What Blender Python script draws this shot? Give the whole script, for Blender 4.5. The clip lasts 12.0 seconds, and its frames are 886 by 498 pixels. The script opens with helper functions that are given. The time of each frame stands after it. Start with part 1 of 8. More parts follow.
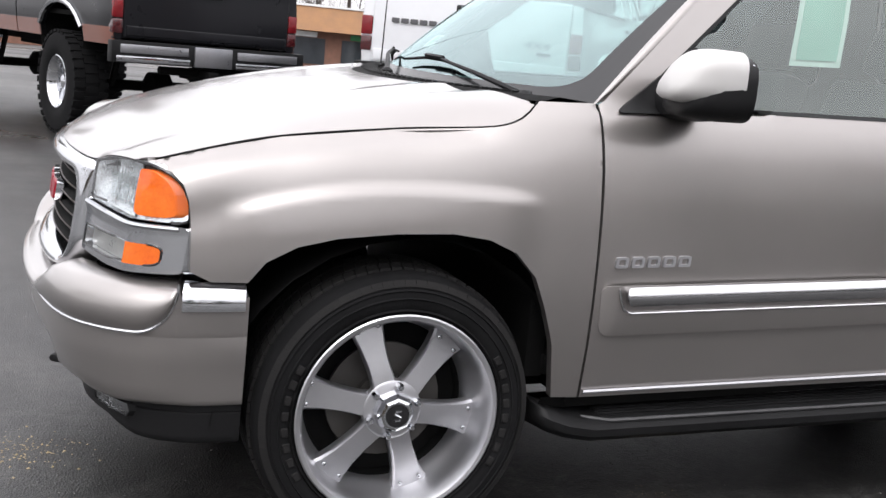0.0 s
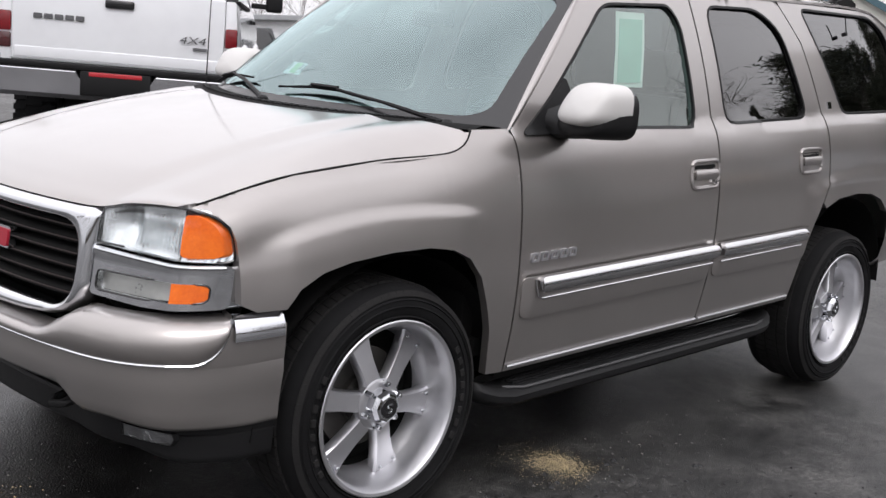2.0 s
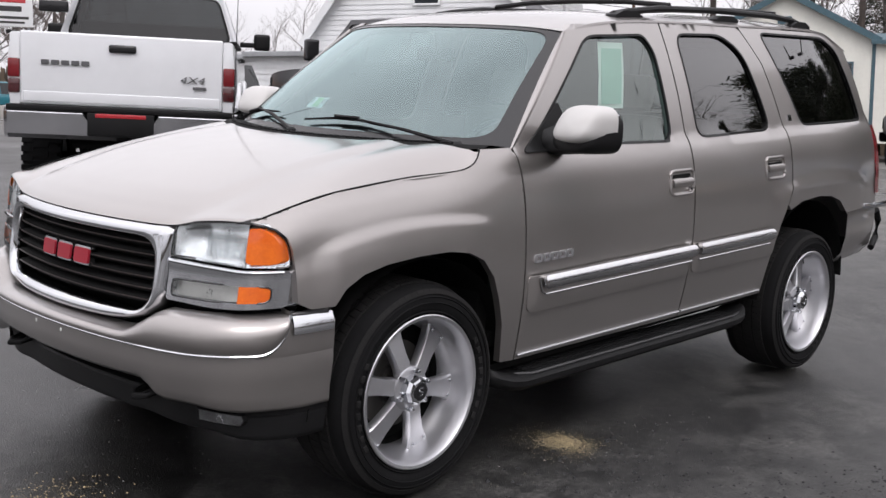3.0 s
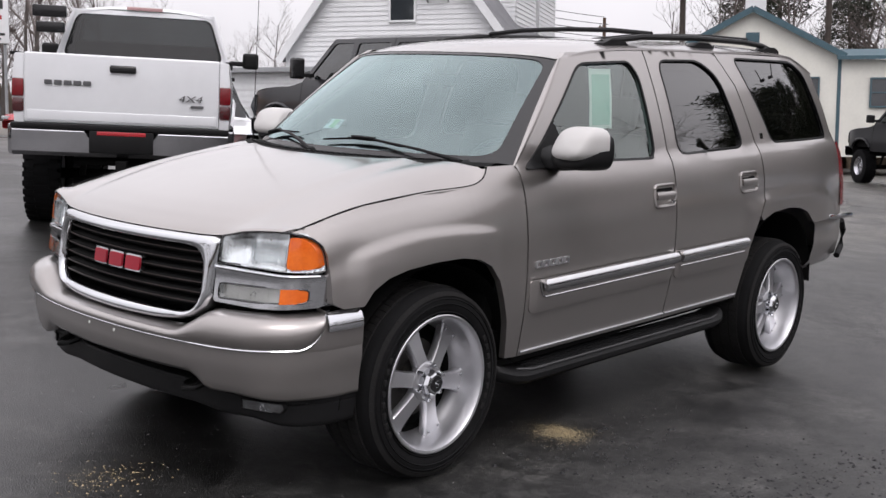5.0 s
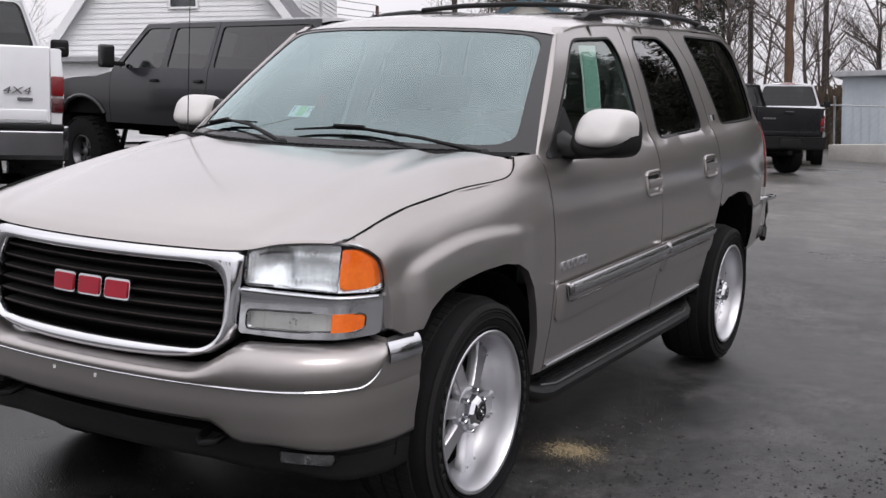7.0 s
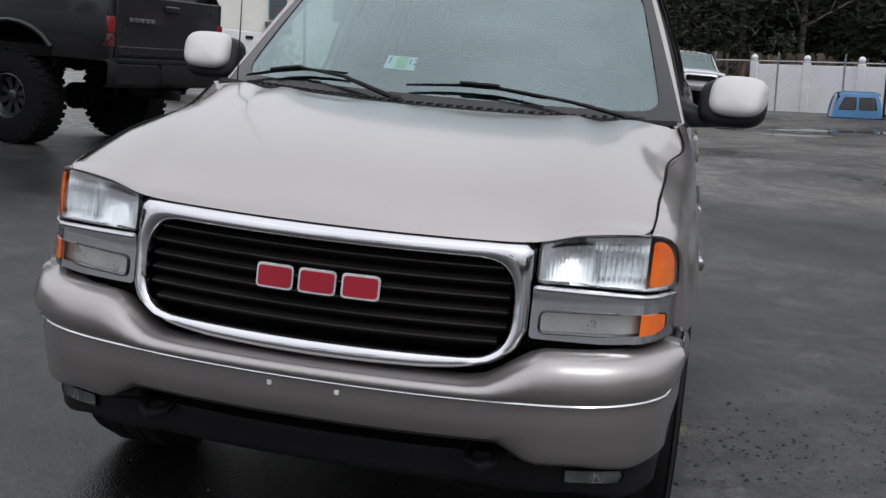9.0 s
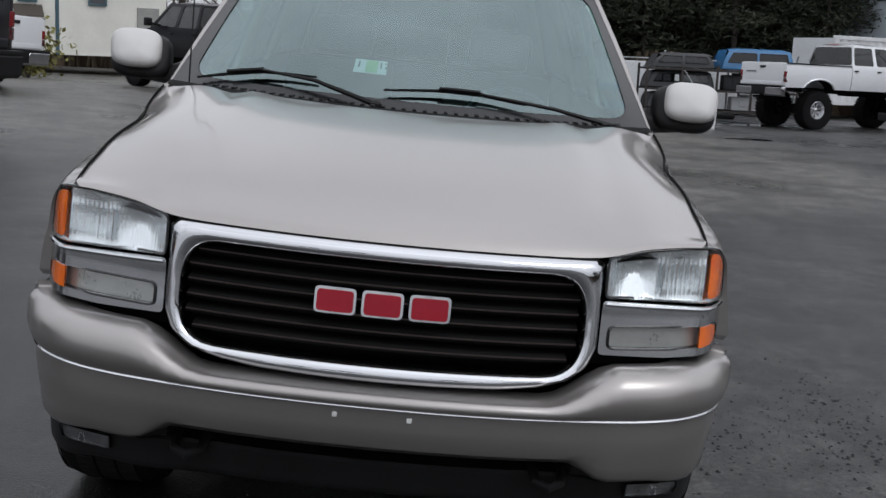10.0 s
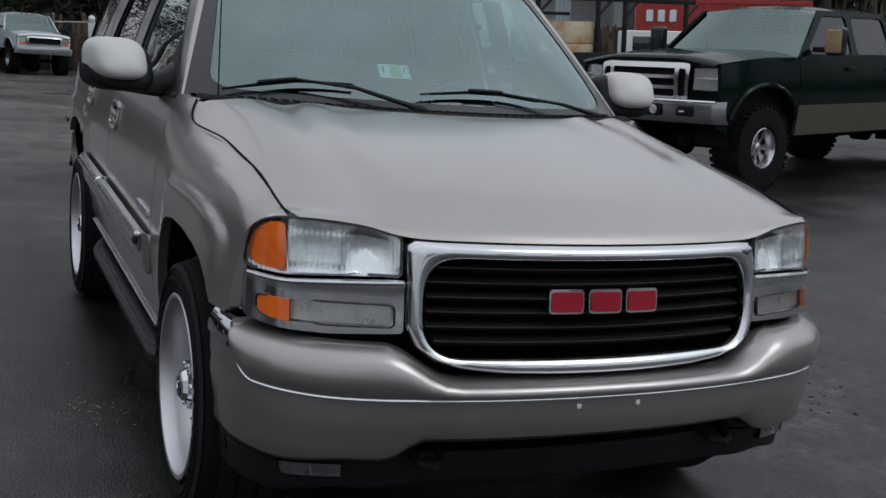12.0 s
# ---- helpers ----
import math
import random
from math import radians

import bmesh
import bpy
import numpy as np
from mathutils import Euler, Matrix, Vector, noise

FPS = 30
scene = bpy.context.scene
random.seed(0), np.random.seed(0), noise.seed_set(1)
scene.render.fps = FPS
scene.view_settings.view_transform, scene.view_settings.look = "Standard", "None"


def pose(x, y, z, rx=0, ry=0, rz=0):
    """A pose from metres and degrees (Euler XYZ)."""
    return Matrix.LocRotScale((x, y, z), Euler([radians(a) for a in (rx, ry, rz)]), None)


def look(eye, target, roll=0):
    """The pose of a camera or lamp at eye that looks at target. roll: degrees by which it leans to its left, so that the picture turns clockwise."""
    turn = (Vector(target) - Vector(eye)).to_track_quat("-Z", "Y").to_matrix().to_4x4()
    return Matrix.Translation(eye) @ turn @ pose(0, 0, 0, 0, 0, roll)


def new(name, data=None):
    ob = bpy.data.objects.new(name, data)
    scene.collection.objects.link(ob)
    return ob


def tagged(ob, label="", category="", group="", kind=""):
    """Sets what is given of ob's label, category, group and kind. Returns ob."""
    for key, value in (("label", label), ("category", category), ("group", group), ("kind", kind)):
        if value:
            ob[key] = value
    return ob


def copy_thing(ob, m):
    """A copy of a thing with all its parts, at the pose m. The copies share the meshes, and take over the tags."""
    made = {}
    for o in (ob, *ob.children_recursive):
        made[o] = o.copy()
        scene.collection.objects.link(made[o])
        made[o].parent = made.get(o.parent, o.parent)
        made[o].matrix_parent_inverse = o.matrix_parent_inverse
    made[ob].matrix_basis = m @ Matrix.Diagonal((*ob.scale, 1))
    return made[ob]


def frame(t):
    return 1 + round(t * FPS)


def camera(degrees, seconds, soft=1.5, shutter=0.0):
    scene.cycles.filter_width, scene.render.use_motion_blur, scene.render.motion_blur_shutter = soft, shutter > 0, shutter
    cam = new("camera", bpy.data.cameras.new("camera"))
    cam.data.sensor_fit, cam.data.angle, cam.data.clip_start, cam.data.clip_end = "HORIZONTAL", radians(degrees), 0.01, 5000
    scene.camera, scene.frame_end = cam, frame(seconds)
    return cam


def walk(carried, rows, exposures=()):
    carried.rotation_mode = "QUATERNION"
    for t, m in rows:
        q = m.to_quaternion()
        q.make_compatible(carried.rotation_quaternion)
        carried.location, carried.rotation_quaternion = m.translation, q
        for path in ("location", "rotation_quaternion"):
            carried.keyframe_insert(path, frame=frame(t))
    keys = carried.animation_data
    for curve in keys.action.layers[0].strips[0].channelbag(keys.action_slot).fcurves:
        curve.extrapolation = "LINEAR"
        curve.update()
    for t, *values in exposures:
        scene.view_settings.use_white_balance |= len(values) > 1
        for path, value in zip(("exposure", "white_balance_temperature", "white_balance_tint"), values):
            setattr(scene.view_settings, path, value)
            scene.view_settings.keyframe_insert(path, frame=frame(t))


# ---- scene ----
cam = camera(43.8, 12.0)
PATH = [
    (0, (-0.91, -3.489, 1.387), (-0.206, -1.656, 1.007), 5.7),
    (0.5, (-1.236, -3.422, 1.45), (-0.291, -1.687, 1.136), 2.2),
    (1, (-1.572, -3.325, 1.429), (-0.477, -1.674, 1.154), 2.2),
    (1.5, (-1.877, -3.233, 1.464), (-0.624, -1.706, 1.15), 1.8),
    (2, (-2.192, -3.22, 1.477), (-0.784, -1.844, 1.124), 5.1),
    (2.5, (-2.432, -3.331, 1.497), (-1.014, -1.953, 1.197), 4.6),
    (2.7, (-2.53, -3.411, 1.47), (-1.102, -2.044, 1.166), 3.4),
    (4.5, (-3.106, -3.672, 1.51), (-1.64, -2.342, 1.229), 2.8),
    (5, (-3.11, -3.698, 1.51), (-1.635, -2.376, 1.238), 2.9),
    (5.5, (-3.111, -3.595, 1.492), (-1.628, -2.28, 1.224), 3.4),
    (6, (-3.199, -3.344, 1.489), (-1.511, -2.292, 1.281), 1.6),
    (6.5, (-3.2, -2.925, 1.443), (-1.497, -1.901, 1.214), 0.7),
    (7, (-3.169, -2.551, 1.438), (-1.449, -1.569, 1.166), 2.1),
    (7.2, (-3.185, -2.395, 1.408), (-1.442, -1.451, 1.14), 2.2),
    (8.8, (-3.378, -0.995, 1.411), (-1.462, -0.552, 1.044), 6.0),
    (9, (-3.388, -0.821, 1.44), (-1.461, -0.432, 1.076), 5.0),
    (9.5, (-3.379, -0.446, 1.413), (-1.416, -0.305, 1.055), 4.7),
    (10, (-3.359, -0.061, 1.425), (-1.39, -0.112, 1.081), 5.9),
    (10.5, (-3.376, 0.329, 1.435), (-1.422, 0.054, 1.112), 3.7),
    (11, (-3.315, 0.71, 1.42), (-1.412, 0.19, 1.087), 3.1),
    (11.5, (-3.259, 1.105, 1.409), (-1.401, 0.44, 1.084), 5.0),
    (12, (-3.185, 1.52, 1.416), (-1.388, 0.71, 1.078), 4.2),
]
# The lot leans to the driver's side: the path is given in the parked car's own frame.
LEAN = 3.3
EXPOSURES = [(0, 0.58, 6400, 12), (1, 0.48, 6400, 12), (2, 0.26, 6400, 13), (5, 0.01, 6430, 15), (7, 0.0, 6400, 15), (9, -0.24, 6180, 11), (10.5, -0.55, 6080, 9), (12, -0.82, 5960, 7)]
walk(cam, [(t, pose(0, 0, 0, LEAN) @ look(eye, target, roll)) for t, eye, target, roll in PATH], EXPOSURES)


# ---- world, light ----
world = bpy.data.worlds.new("overcast_sky")
scene.world = world
world.use_nodes = True
wn, wl = world.node_tree.nodes, world.node_tree.links
sky = wn.new("ShaderNodeTexSky")
sky.sky_type, sky.sun_disc = "NISHITA", False
sky.sun_elevation, sky.sun_rotation = radians(48), radians(200)
sky.air_density, sky.dust_density, sky.ozone_density = 1.0, 6.0, 1.0
grey = wn.new("ShaderNodeHueSaturation")
grey.inputs["Saturation"].default_value = 0.12
wl.new(sky.outputs[0], grey.inputs["Color"])
wcoord = wn.new("ShaderNodeTexCoord")
wnoise = wn.new("ShaderNodeTexNoise")
wnoise.inputs["Scale"].default_value, wnoise.inputs["Detail"].default_value = 2.2, 5.0
wl.new(wcoord.outputs["Generated"], wnoise.inputs["Vector"])
wramp = wn.new("ShaderNodeValToRGB")
wramp.color_ramp.elements[0].position, wramp.color_ramp.elements[0].color = 0.3, (7.8, 7.75, 7.95, 1)
wramp.color_ramp.elements[1].position, wramp.color_ramp.elements[1].color = 0.72, (11.4, 11.25, 11.4, 1)
wl.new(wnoise.outputs["Fac"], wramp.inputs[0])
wsep = wn.new("ShaderNodeSeparateXYZ")
wl.new(wcoord.outputs["Generated"], wsep.inputs[0])
wup = wn.new("ShaderNodeMapRange")
wup.inputs["From Min"].default_value, wup.inputs["From Max"].default_value = 0.0, 1.0
wup.inputs["To Min"].default_value, wup.inputs["To Max"].default_value = 0.72, 1.64
wl.new(wsep.outputs["Z"], wup.inputs["Value"])
wgrad = wn.new("ShaderNodeVectorMath")
wgrad.operation = "SCALE"
wl.new(wramp.outputs[0], wgrad.inputs[0])
wl.new(wup.outputs[0], wgrad.inputs["Scale"])
wmix = wn.new("ShaderNodeMixRGB")
wmix.inputs[0].default_value = 0.85
wl.new(grey.outputs[0], wmix.inputs[1])
wl.new(wgrad.outputs[0], wmix.inputs[2])
bg = wn["Background"]
wl.new(wmix.outputs[0], bg.inputs["Color"])
bg.inputs["Strength"].default_value = 0.13
sun = new("sun", bpy.data.lights.new("sun", "SUN"))
sun.data.energy, sun.data.angle, sun.data.color = 0.8, radians(25), (1.0, 0.97, 0.93)
sun.matrix_world = look((-20, -30, 46), (0, 0, 0))


# ---- materials ----
def mat(name, color, rough=0.6, metal=0.0, vary=0.12, scale=3.0, bump=0.0, bscale=60.0, coat=0.0, spec=0.5, tint=None, patch=None):
    """A surface with two scales of variation in colour and roughness, and a fine relief."""
    m = bpy.data.materials.new(name)
    m.use_nodes = True
    n, l = m.node_tree.nodes, m.node_tree.links
    p = n["Principled BSDF"]
    p.inputs["Metallic"].default_value = metal
    p.inputs["Specular IOR Level"].default_value = spec
    p.inputs["Coat Weight"].default_value = coat
    p.inputs["Coat Roughness"].default_value = 0.04
    co = n.new("ShaderNodeTexCoord")
    a, b = n.new("ShaderNodeTexNoise"), n.new("ShaderNodeTexNoise")
    a.inputs["Scale"].default_value, a.inputs["Detail"].default_value = scale, 5
    b.inputs["Scale"].default_value, b.inputs["Detail"].default_value = scale * 9, 3
    for q in (a, b):
        l.new(co.outputs["Object"], q.inputs["Vector"])
    add = n.new("ShaderNodeMath")
    add.operation = "MULTIPLY_ADD"
    add.inputs[1].default_value = 0.4
    l.new(b.outputs["Fac"], add.inputs[0])
    l.new(a.outputs["Fac"], add.inputs[2])
    ramp = n.new("ShaderNodeValToRGB")
    e = ramp.color_ramp.elements
    c2 = tint or [min(1, c * (1 + vary)) for c in color]
    e[0].position, e[0].color = 0.45, (*[c * (1 - vary) for c in color], 1)
    e[1].position, e[1].color = 0.95, (*c2, 1)
    l.new(add.outputs[0], ramp.inputs[0])
    l.new(ramp.outputs[0], p.inputs["Base Color"])
    mr = n.new("ShaderNodeMapRange")
    mr.inputs["From Min"].default_value, mr.inputs["From Max"].default_value = 0.4, 1.0
    mr.inputs["To Min"].default_value, mr.inputs["To Max"].default_value = max(0.02, rough * 0.85), min(1, rough * 1.15)
    l.new(add.outputs[0], mr.inputs["Value"])
    l.new(mr.outputs[0], p.inputs["Roughness"])
    if bump:
        c = n.new("ShaderNodeTexNoise")
        c.inputs["Scale"].default_value, c.inputs["Detail"].default_value = bscale, 4
        l.new(co.outputs["Object"], c.inputs["Vector"])
        bp = n.new("ShaderNodeBump")
        bp.inputs["Strength"].default_value, bp.inputs["Distance"].default_value = bump, 0.01
        l.new(c.outputs["Fac"], bp.inputs["Height"])
        l.new(bp.outputs[0], p.inputs["Normal"])
    return m


def glass(name, tint, mirror=0.06, rough=0.0, sheen=(1, 1, 1)):
    """Thin tinted glass: it lets light straight through and mirrors more towards grazing."""
    m = bpy.data.materials.new(name)
    m.use_nodes = True
    n, l = m.node_tree.nodes, m.node_tree.links
    n.remove(n["Principled BSDF"])
    tr, gl, lw, mx = n.new("ShaderNodeBsdfTransparent"), n.new("ShaderNodeBsdfGlossy"), n.new("ShaderNodeLayerWeight"), n.new("ShaderNodeMixShader")
    tr.inputs[0].default_value = (*tint, 1)
    gl.inputs["Roughness"].default_value = rough
    gl.inputs["Color"].default_value = (*sheen, 1)
    lw.inputs["Blend"].default_value = 0.5
    pw, ma = n.new("ShaderNodeMath"), n.new("ShaderNodeMath")
    pw.operation, ma.operation = "POWER", "MULTIPLY_ADD"
    pw.inputs[1].default_value = 4.0
    ma.inputs[1].default_value, ma.inputs[2].default_value = 1 - mirror, mirror
    l.new(lw.outputs["Facing"], pw.inputs[0])
    l.new(pw.outputs[0], ma.inputs[0])
    l.new(ma.outputs[0], mx.inputs[0])
    l.new(tr.outputs[0], mx.inputs[1])
    l.new(gl.outputs[0], mx.inputs[2])
    l.new(mx.outputs[0], n["Material Output"].inputs[0])
    return m


def paint(name, color, metal=0.0, rough=0.4, vary=0.04):
    return mat(name, color, rough, metal, vary, 1.2, coat=1.0)


PEWTER = paint("pewter_metallic_paint", (0.322, 0.301, 0.290), 0.80, 0.345)
PEWTER.node_tree.nodes["Principled BSDF"].inputs["Coat Roughness"].default_value = 0.10
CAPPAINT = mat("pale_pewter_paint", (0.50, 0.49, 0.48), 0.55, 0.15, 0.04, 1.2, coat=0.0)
CHROME = mat("chrome", (0.60, 0.61, 0.63), 0.08, 1.0, 0.04, 2)
BRIGHT = mat("bright_trim", (0.62, 0.62, 0.63), 0.16, 1.0, 0.08, 3)
ALLOY = mat("machined_alloy", (0.58, 0.58, 0.6), 0.43, 1.0, 0.05, 6)
ALLOY_DULL = mat("cast_alloy", (0.5, 0.5, 0.52), 0.38, 0.9, 0.08, 6)
RUBBER = mat("tyre_rubber", (0.0085, 0.0085, 0.009), 0.9, 0, 0.35, 8, 0.15, 90, spec=0.12)
TREAD = mat("worn_tread_rubber", (0.0145, 0.014, 0.014), 0.85, 0, 0.35, 8, 0.15, 90, spec=0.2)
BOARDEDGE = mat("grey_board_edge", (0.045, 0.045, 0.047), 0.5, 0, 0.3, 12)
BLACK = mat("black_plastic", (0.0085, 0.0085, 0.009), 0.5, 0, 0.2, 6, 0.1, 300, spec=0.2)
GLOSSBLACK = mat("gloss_black", (0.012, 0.012, 0.013), 0.18, 0, 0.2, 4)
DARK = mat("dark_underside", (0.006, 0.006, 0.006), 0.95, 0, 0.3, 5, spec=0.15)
LENS = glass("clear_lens", (0.96, 0.97, 0.97), 0.05, 0.02)
FLUTED = mat("fluted_reflector", (0.80, 0.83, 0.85), 0.25, 0.85, 0.05, 30)
wave = FLUTED.node_tree.nodes.new("ShaderNodeTexWave")
wave.bands_direction = "Y"
wave.inputs["Scale"].default_value, wave.inputs["Distortion"].default_value = 40, 0.4
wave_co, wave_bump = FLUTED.node_tree.nodes.new("ShaderNodeTexCoord"), FLUTED.node_tree.nodes.new("ShaderNodeBump")
wave_bump.inputs["Strength"].default_value, wave_bump.inputs["Distance"].default_value = 0.16, 0.004
for a_, b_ in ((wave_co.outputs["Object"], wave.inputs["Vector"]), (wave.outputs["Fac"], wave_bump.inputs["Height"]), (wave_bump.outputs[0], FLUTED.node_tree.nodes["Principled BSDF"].inputs["Normal"])):
    FLUTED.node_tree.links.new(a_, b_)
AMBER = mat("amber_lens", (0.82, 0.12, 0.005), 0.12, 0, 0.15, 14, 0.1, 160, coat=1.0, tint=(0.92, 0.19, 0.010))
REDLENS = mat("red_lens", (0.17, 0.004, 0.008), 0.2, 0, 0.2, 20, 0.2, 120, coat=0.4)
BADGERED = mat("red_badge", (0.30, 0.008, 0.022), 0.4, 0, 0.1, 9, coat=0.15, spec=0.3)
WINDSHIELD = glass("windshield_glass", (0.42, 0.58, 0.58), 0.19, 0.0, (0.78, 0.96, 0.97))
SIDEGLASS = glass("side_glass", (0.60, 0.72, 0.68), 0.13, 0.0, (0.93, 1.0, 0.97))
PRIVACY = glass("privacy_glass", (0.05, 0.055, 0.06), 0.11)
INTERIOR = mat("grey_interior", (0.2, 0.21, 0.20), 0.8, 0, 0.15, 5, 0.2, 150)
SEATCLOTH = mat("seat_cloth", (0.10, 0.095, 0.09), 0.9, 0, 0.12, 8, 0.3, 250)
PAPER = mat("paper", (0.78, 0.8, 0.77), 0.8, 0, 0.03, 5)
PALEGREEN = mat("pale_green_print", (0.36, 0.56, 0.48), 0.8, 0, 0.06, 9)


# ---- mesh helpers ----
OUTWARD = [None]


def face_out(bm, c):
    """Turns each open sheet so that it faces away from c."""
    bm.faces.ensure_lookup_table()
    seen = set()
    c = Vector(c)
    bm.normal_update()
    for f in bm.faces:
        if f.index in seen:
            continue
        isle, todo = [], [f]
        seen.add(f.index)
        while todo:
            g = todo.pop()
            isle.append(g)
            for e in g.edges:
                for h in e.link_faces:
                    if h.index not in seen:
                        seen.add(h.index)
                        todo.append(h)
        if len(isle) > 1 and any(e.is_boundary for g in isle for e in g.edges):
            bmesh.ops.recalc_face_normals(bm, faces=isle)
            if sum(g.normal.dot(g.calc_center_median() - c) * g.calc_area() for g in isle) < 0:
                bmesh.ops.reverse_faces(bm, faces=isle)


def part(name, bm, material, parent=None, label="", smooth=True, angle=38):
    if OUTWARD[0] is not None:
        bm.faces.index_update()
        face_out(bm, OUTWARD[0])
    me = bpy.data.meshes.new(name)
    bm.to_mesh(me)
    bm.free()
    for m in material if isinstance(material, (list, tuple)) else [material]:
        me.materials.append(m)
    if smooth:
        me.polygons.foreach_set("use_smooth", [True] * len(me.polygons))
        me.set_sharp_from_angle(angle=radians(angle))
    ob = new(name, me)
    ob.parent = parent
    if label:
        ob["label"] = label
    return ob


def empty(name, m=None, label="", category="", group="", parent=None):
    ob = new(name)
    ob.empty_display_size = 0.2
    if m is not None:
        ob.matrix_basis = m
    ob.parent = parent
    return tagged(ob, label, category, group)


def joined(*bms):
    out = bmesh.new()
    for b in bms:
        me = bpy.data.meshes.new("tmp")
        b.to_mesh(me)
        out.from_mesh(me)
        bpy.data.meshes.remove(me)
        b.free()
    return out


def moved(bm, m):
    bm.transform(m)
    return bm


def mirrored(bm):
    bm.transform(Matrix.Diagonal((1, -1, 1, 1)))
    bmesh.ops.reverse_faces(bm, faces=bm.faces)
    return bm


def box(x0, x1, y0, y1, z0, z1, bev=0.0, seg=2):
    bm = bmesh.new()
    bmesh.ops.create_cube(bm, size=1)
    bm.transform(Matrix.Translation(((x0 + x1) / 2, (y0 + y1) / 2, (z0 + z1) / 2)) @ Matrix.Diagonal((abs(x1 - x0), abs(y1 - y0), abs(z1 - z0), 1)))
    if bev:
        bmesh.ops.bevel(bm, geom=bm.edges[:], offset=bev, segments=seg, affect="EDGES", profile=0.6)
    return bm


def lathe(profile, n=32, axis="y", caps=True):
    """A turned solid: profile of (along the axis, radius)."""
    bm = bmesh.new()
    rings = []
    for a, r in profile:
        ring = []
        for i in range(n):
            c, s = math.cos(2 * math.pi * i / n) * r, math.sin(2 * math.pi * i / n) * r
            ring.append(bm.verts.new((c, a, s) if axis == "y" else (c, s, a) if axis == "z" else (a, c, s)))
        rings.append(ring)
    for p, q in zip(rings, rings[1:]):
        for i in range(n):
            bm.faces.new((p[i], p[(i + 1) % n], q[(i + 1) % n], q[i]))
    for ring, r in ((rings[0], profile[0][1]), (rings[-1], profile[-1][1])):
        if r > 1e-4 and caps:
            bm.faces.new(ring)
    bmesh.ops.recalc_face_normals(bm, faces=bm.faces)
    return bm


def tube(points, r, n=8, flat=1.0):
    """A round bar along points; r may be a list."""
    bm = bmesh.new()
    pts = [Vector(p) for p in points]
    rs = r if isinstance(r, (list, tuple)) else [r] * len(pts)
    rings = []
    up = Vector((0.03, 0.05, 1))
    for i, p in enumerate(pts):
        d = (pts[min(i + 1, len(pts) - 1)] - pts[max(i - 1, 0)]).normalized()
        ref = up if abs(d.dot(up.normalized())) < 0.95 else Vector((1, 0.1, 0))
        u = d.cross(ref).normalized()
        v = u.cross(d).normalized()
        rings.append([bm.verts.new(p + (u * math.cos(2 * math.pi * k / n) + v * flat * math.sin(2 * math.pi * k / n)) * rs[i]) for k in range(n)])
    for a, b in zip(rings, rings[1:]):
        for k in range(n):
            bm.faces.new((a[k], a[(k + 1) % n], b[(k + 1) % n], b[k]))
    bm.faces.new(rings[0][::-1])
    bm.faces.new(rings[-1])
    return bm


def grid(rows, closed=False):
    """A sheet through rows of points."""
    bm = bmesh.new()
    vs = [[bm.verts.new(p) for p in row] for row in rows]
    for a, b in zip(vs, vs[1:]):
        m = len(a)
        for k in range(m if closed else m - 1):
            bm.faces.new((a[k], a[(k + 1) % m], b[(k + 1) % m], b[k]))
    return bm


def loft(rings):
    bm = grid(rings, True)
    bm.verts.ensure_lookup_table()
    n = len(rings[0])
    bm.faces.new([bm.verts[i] for i in range(n)][::-1])
    bm.faces.new([bm.verts[len(rings) * n - n + i] for i in range(n)])
    bmesh.ops.recalc_face_normals(bm, faces=bm.faces)
    return bm


def thick(bm, depth):
    """Gives a sheet thickness, away from its faces' normals by depth."""
    bmesh.ops.solidify(bm, geom=bm.faces[:], thickness=depth)
    return bm


def inside(p, poly):
    r = False
    for (x0, y0), (x1, y1) in zip(poly, poly[1:] + poly[:1]):
        if (y0 > p[1]) != (y1 > p[1]) and p[0] < (x1 - x0) * (p[1] - y0) / (y1 - y0) + x0:
            r = not r
    return r


def fine(poly, step):
    out = []
    for a, b in zip(poly, poly[1:] + poly[:1]):
        n = max(1, int(math.dist(a, b) / step))
        out += [(a[0] + (b[0] - a[0]) * i / n, a[1] + (b[1] - a[1]) * i / n) for i in range(n)]
    return out


def rounded(poly, r, n=4):
    """A polygon with its corners rounded."""
    out = []
    m = len(poly)
    for i in range(m):
        p, a, b = Vector(poly[i]), Vector(poly[i - 1]), Vector(poly[(i + 1) % m])
        da, db = (a - p), (b - p)
        q = min(r, da.length * 0.45, db.length * 0.45)
        s, e = p + da.normalized() * q, p + db.normalized() * q
        for k in range(n + 1):
            t = k / n
            out.append(tuple(s * (1 - t) ** 2 + p * 2 * t * (1 - t) + e * t * t))
    return out


from mathutils.geometry import delaunay_2d_cdt


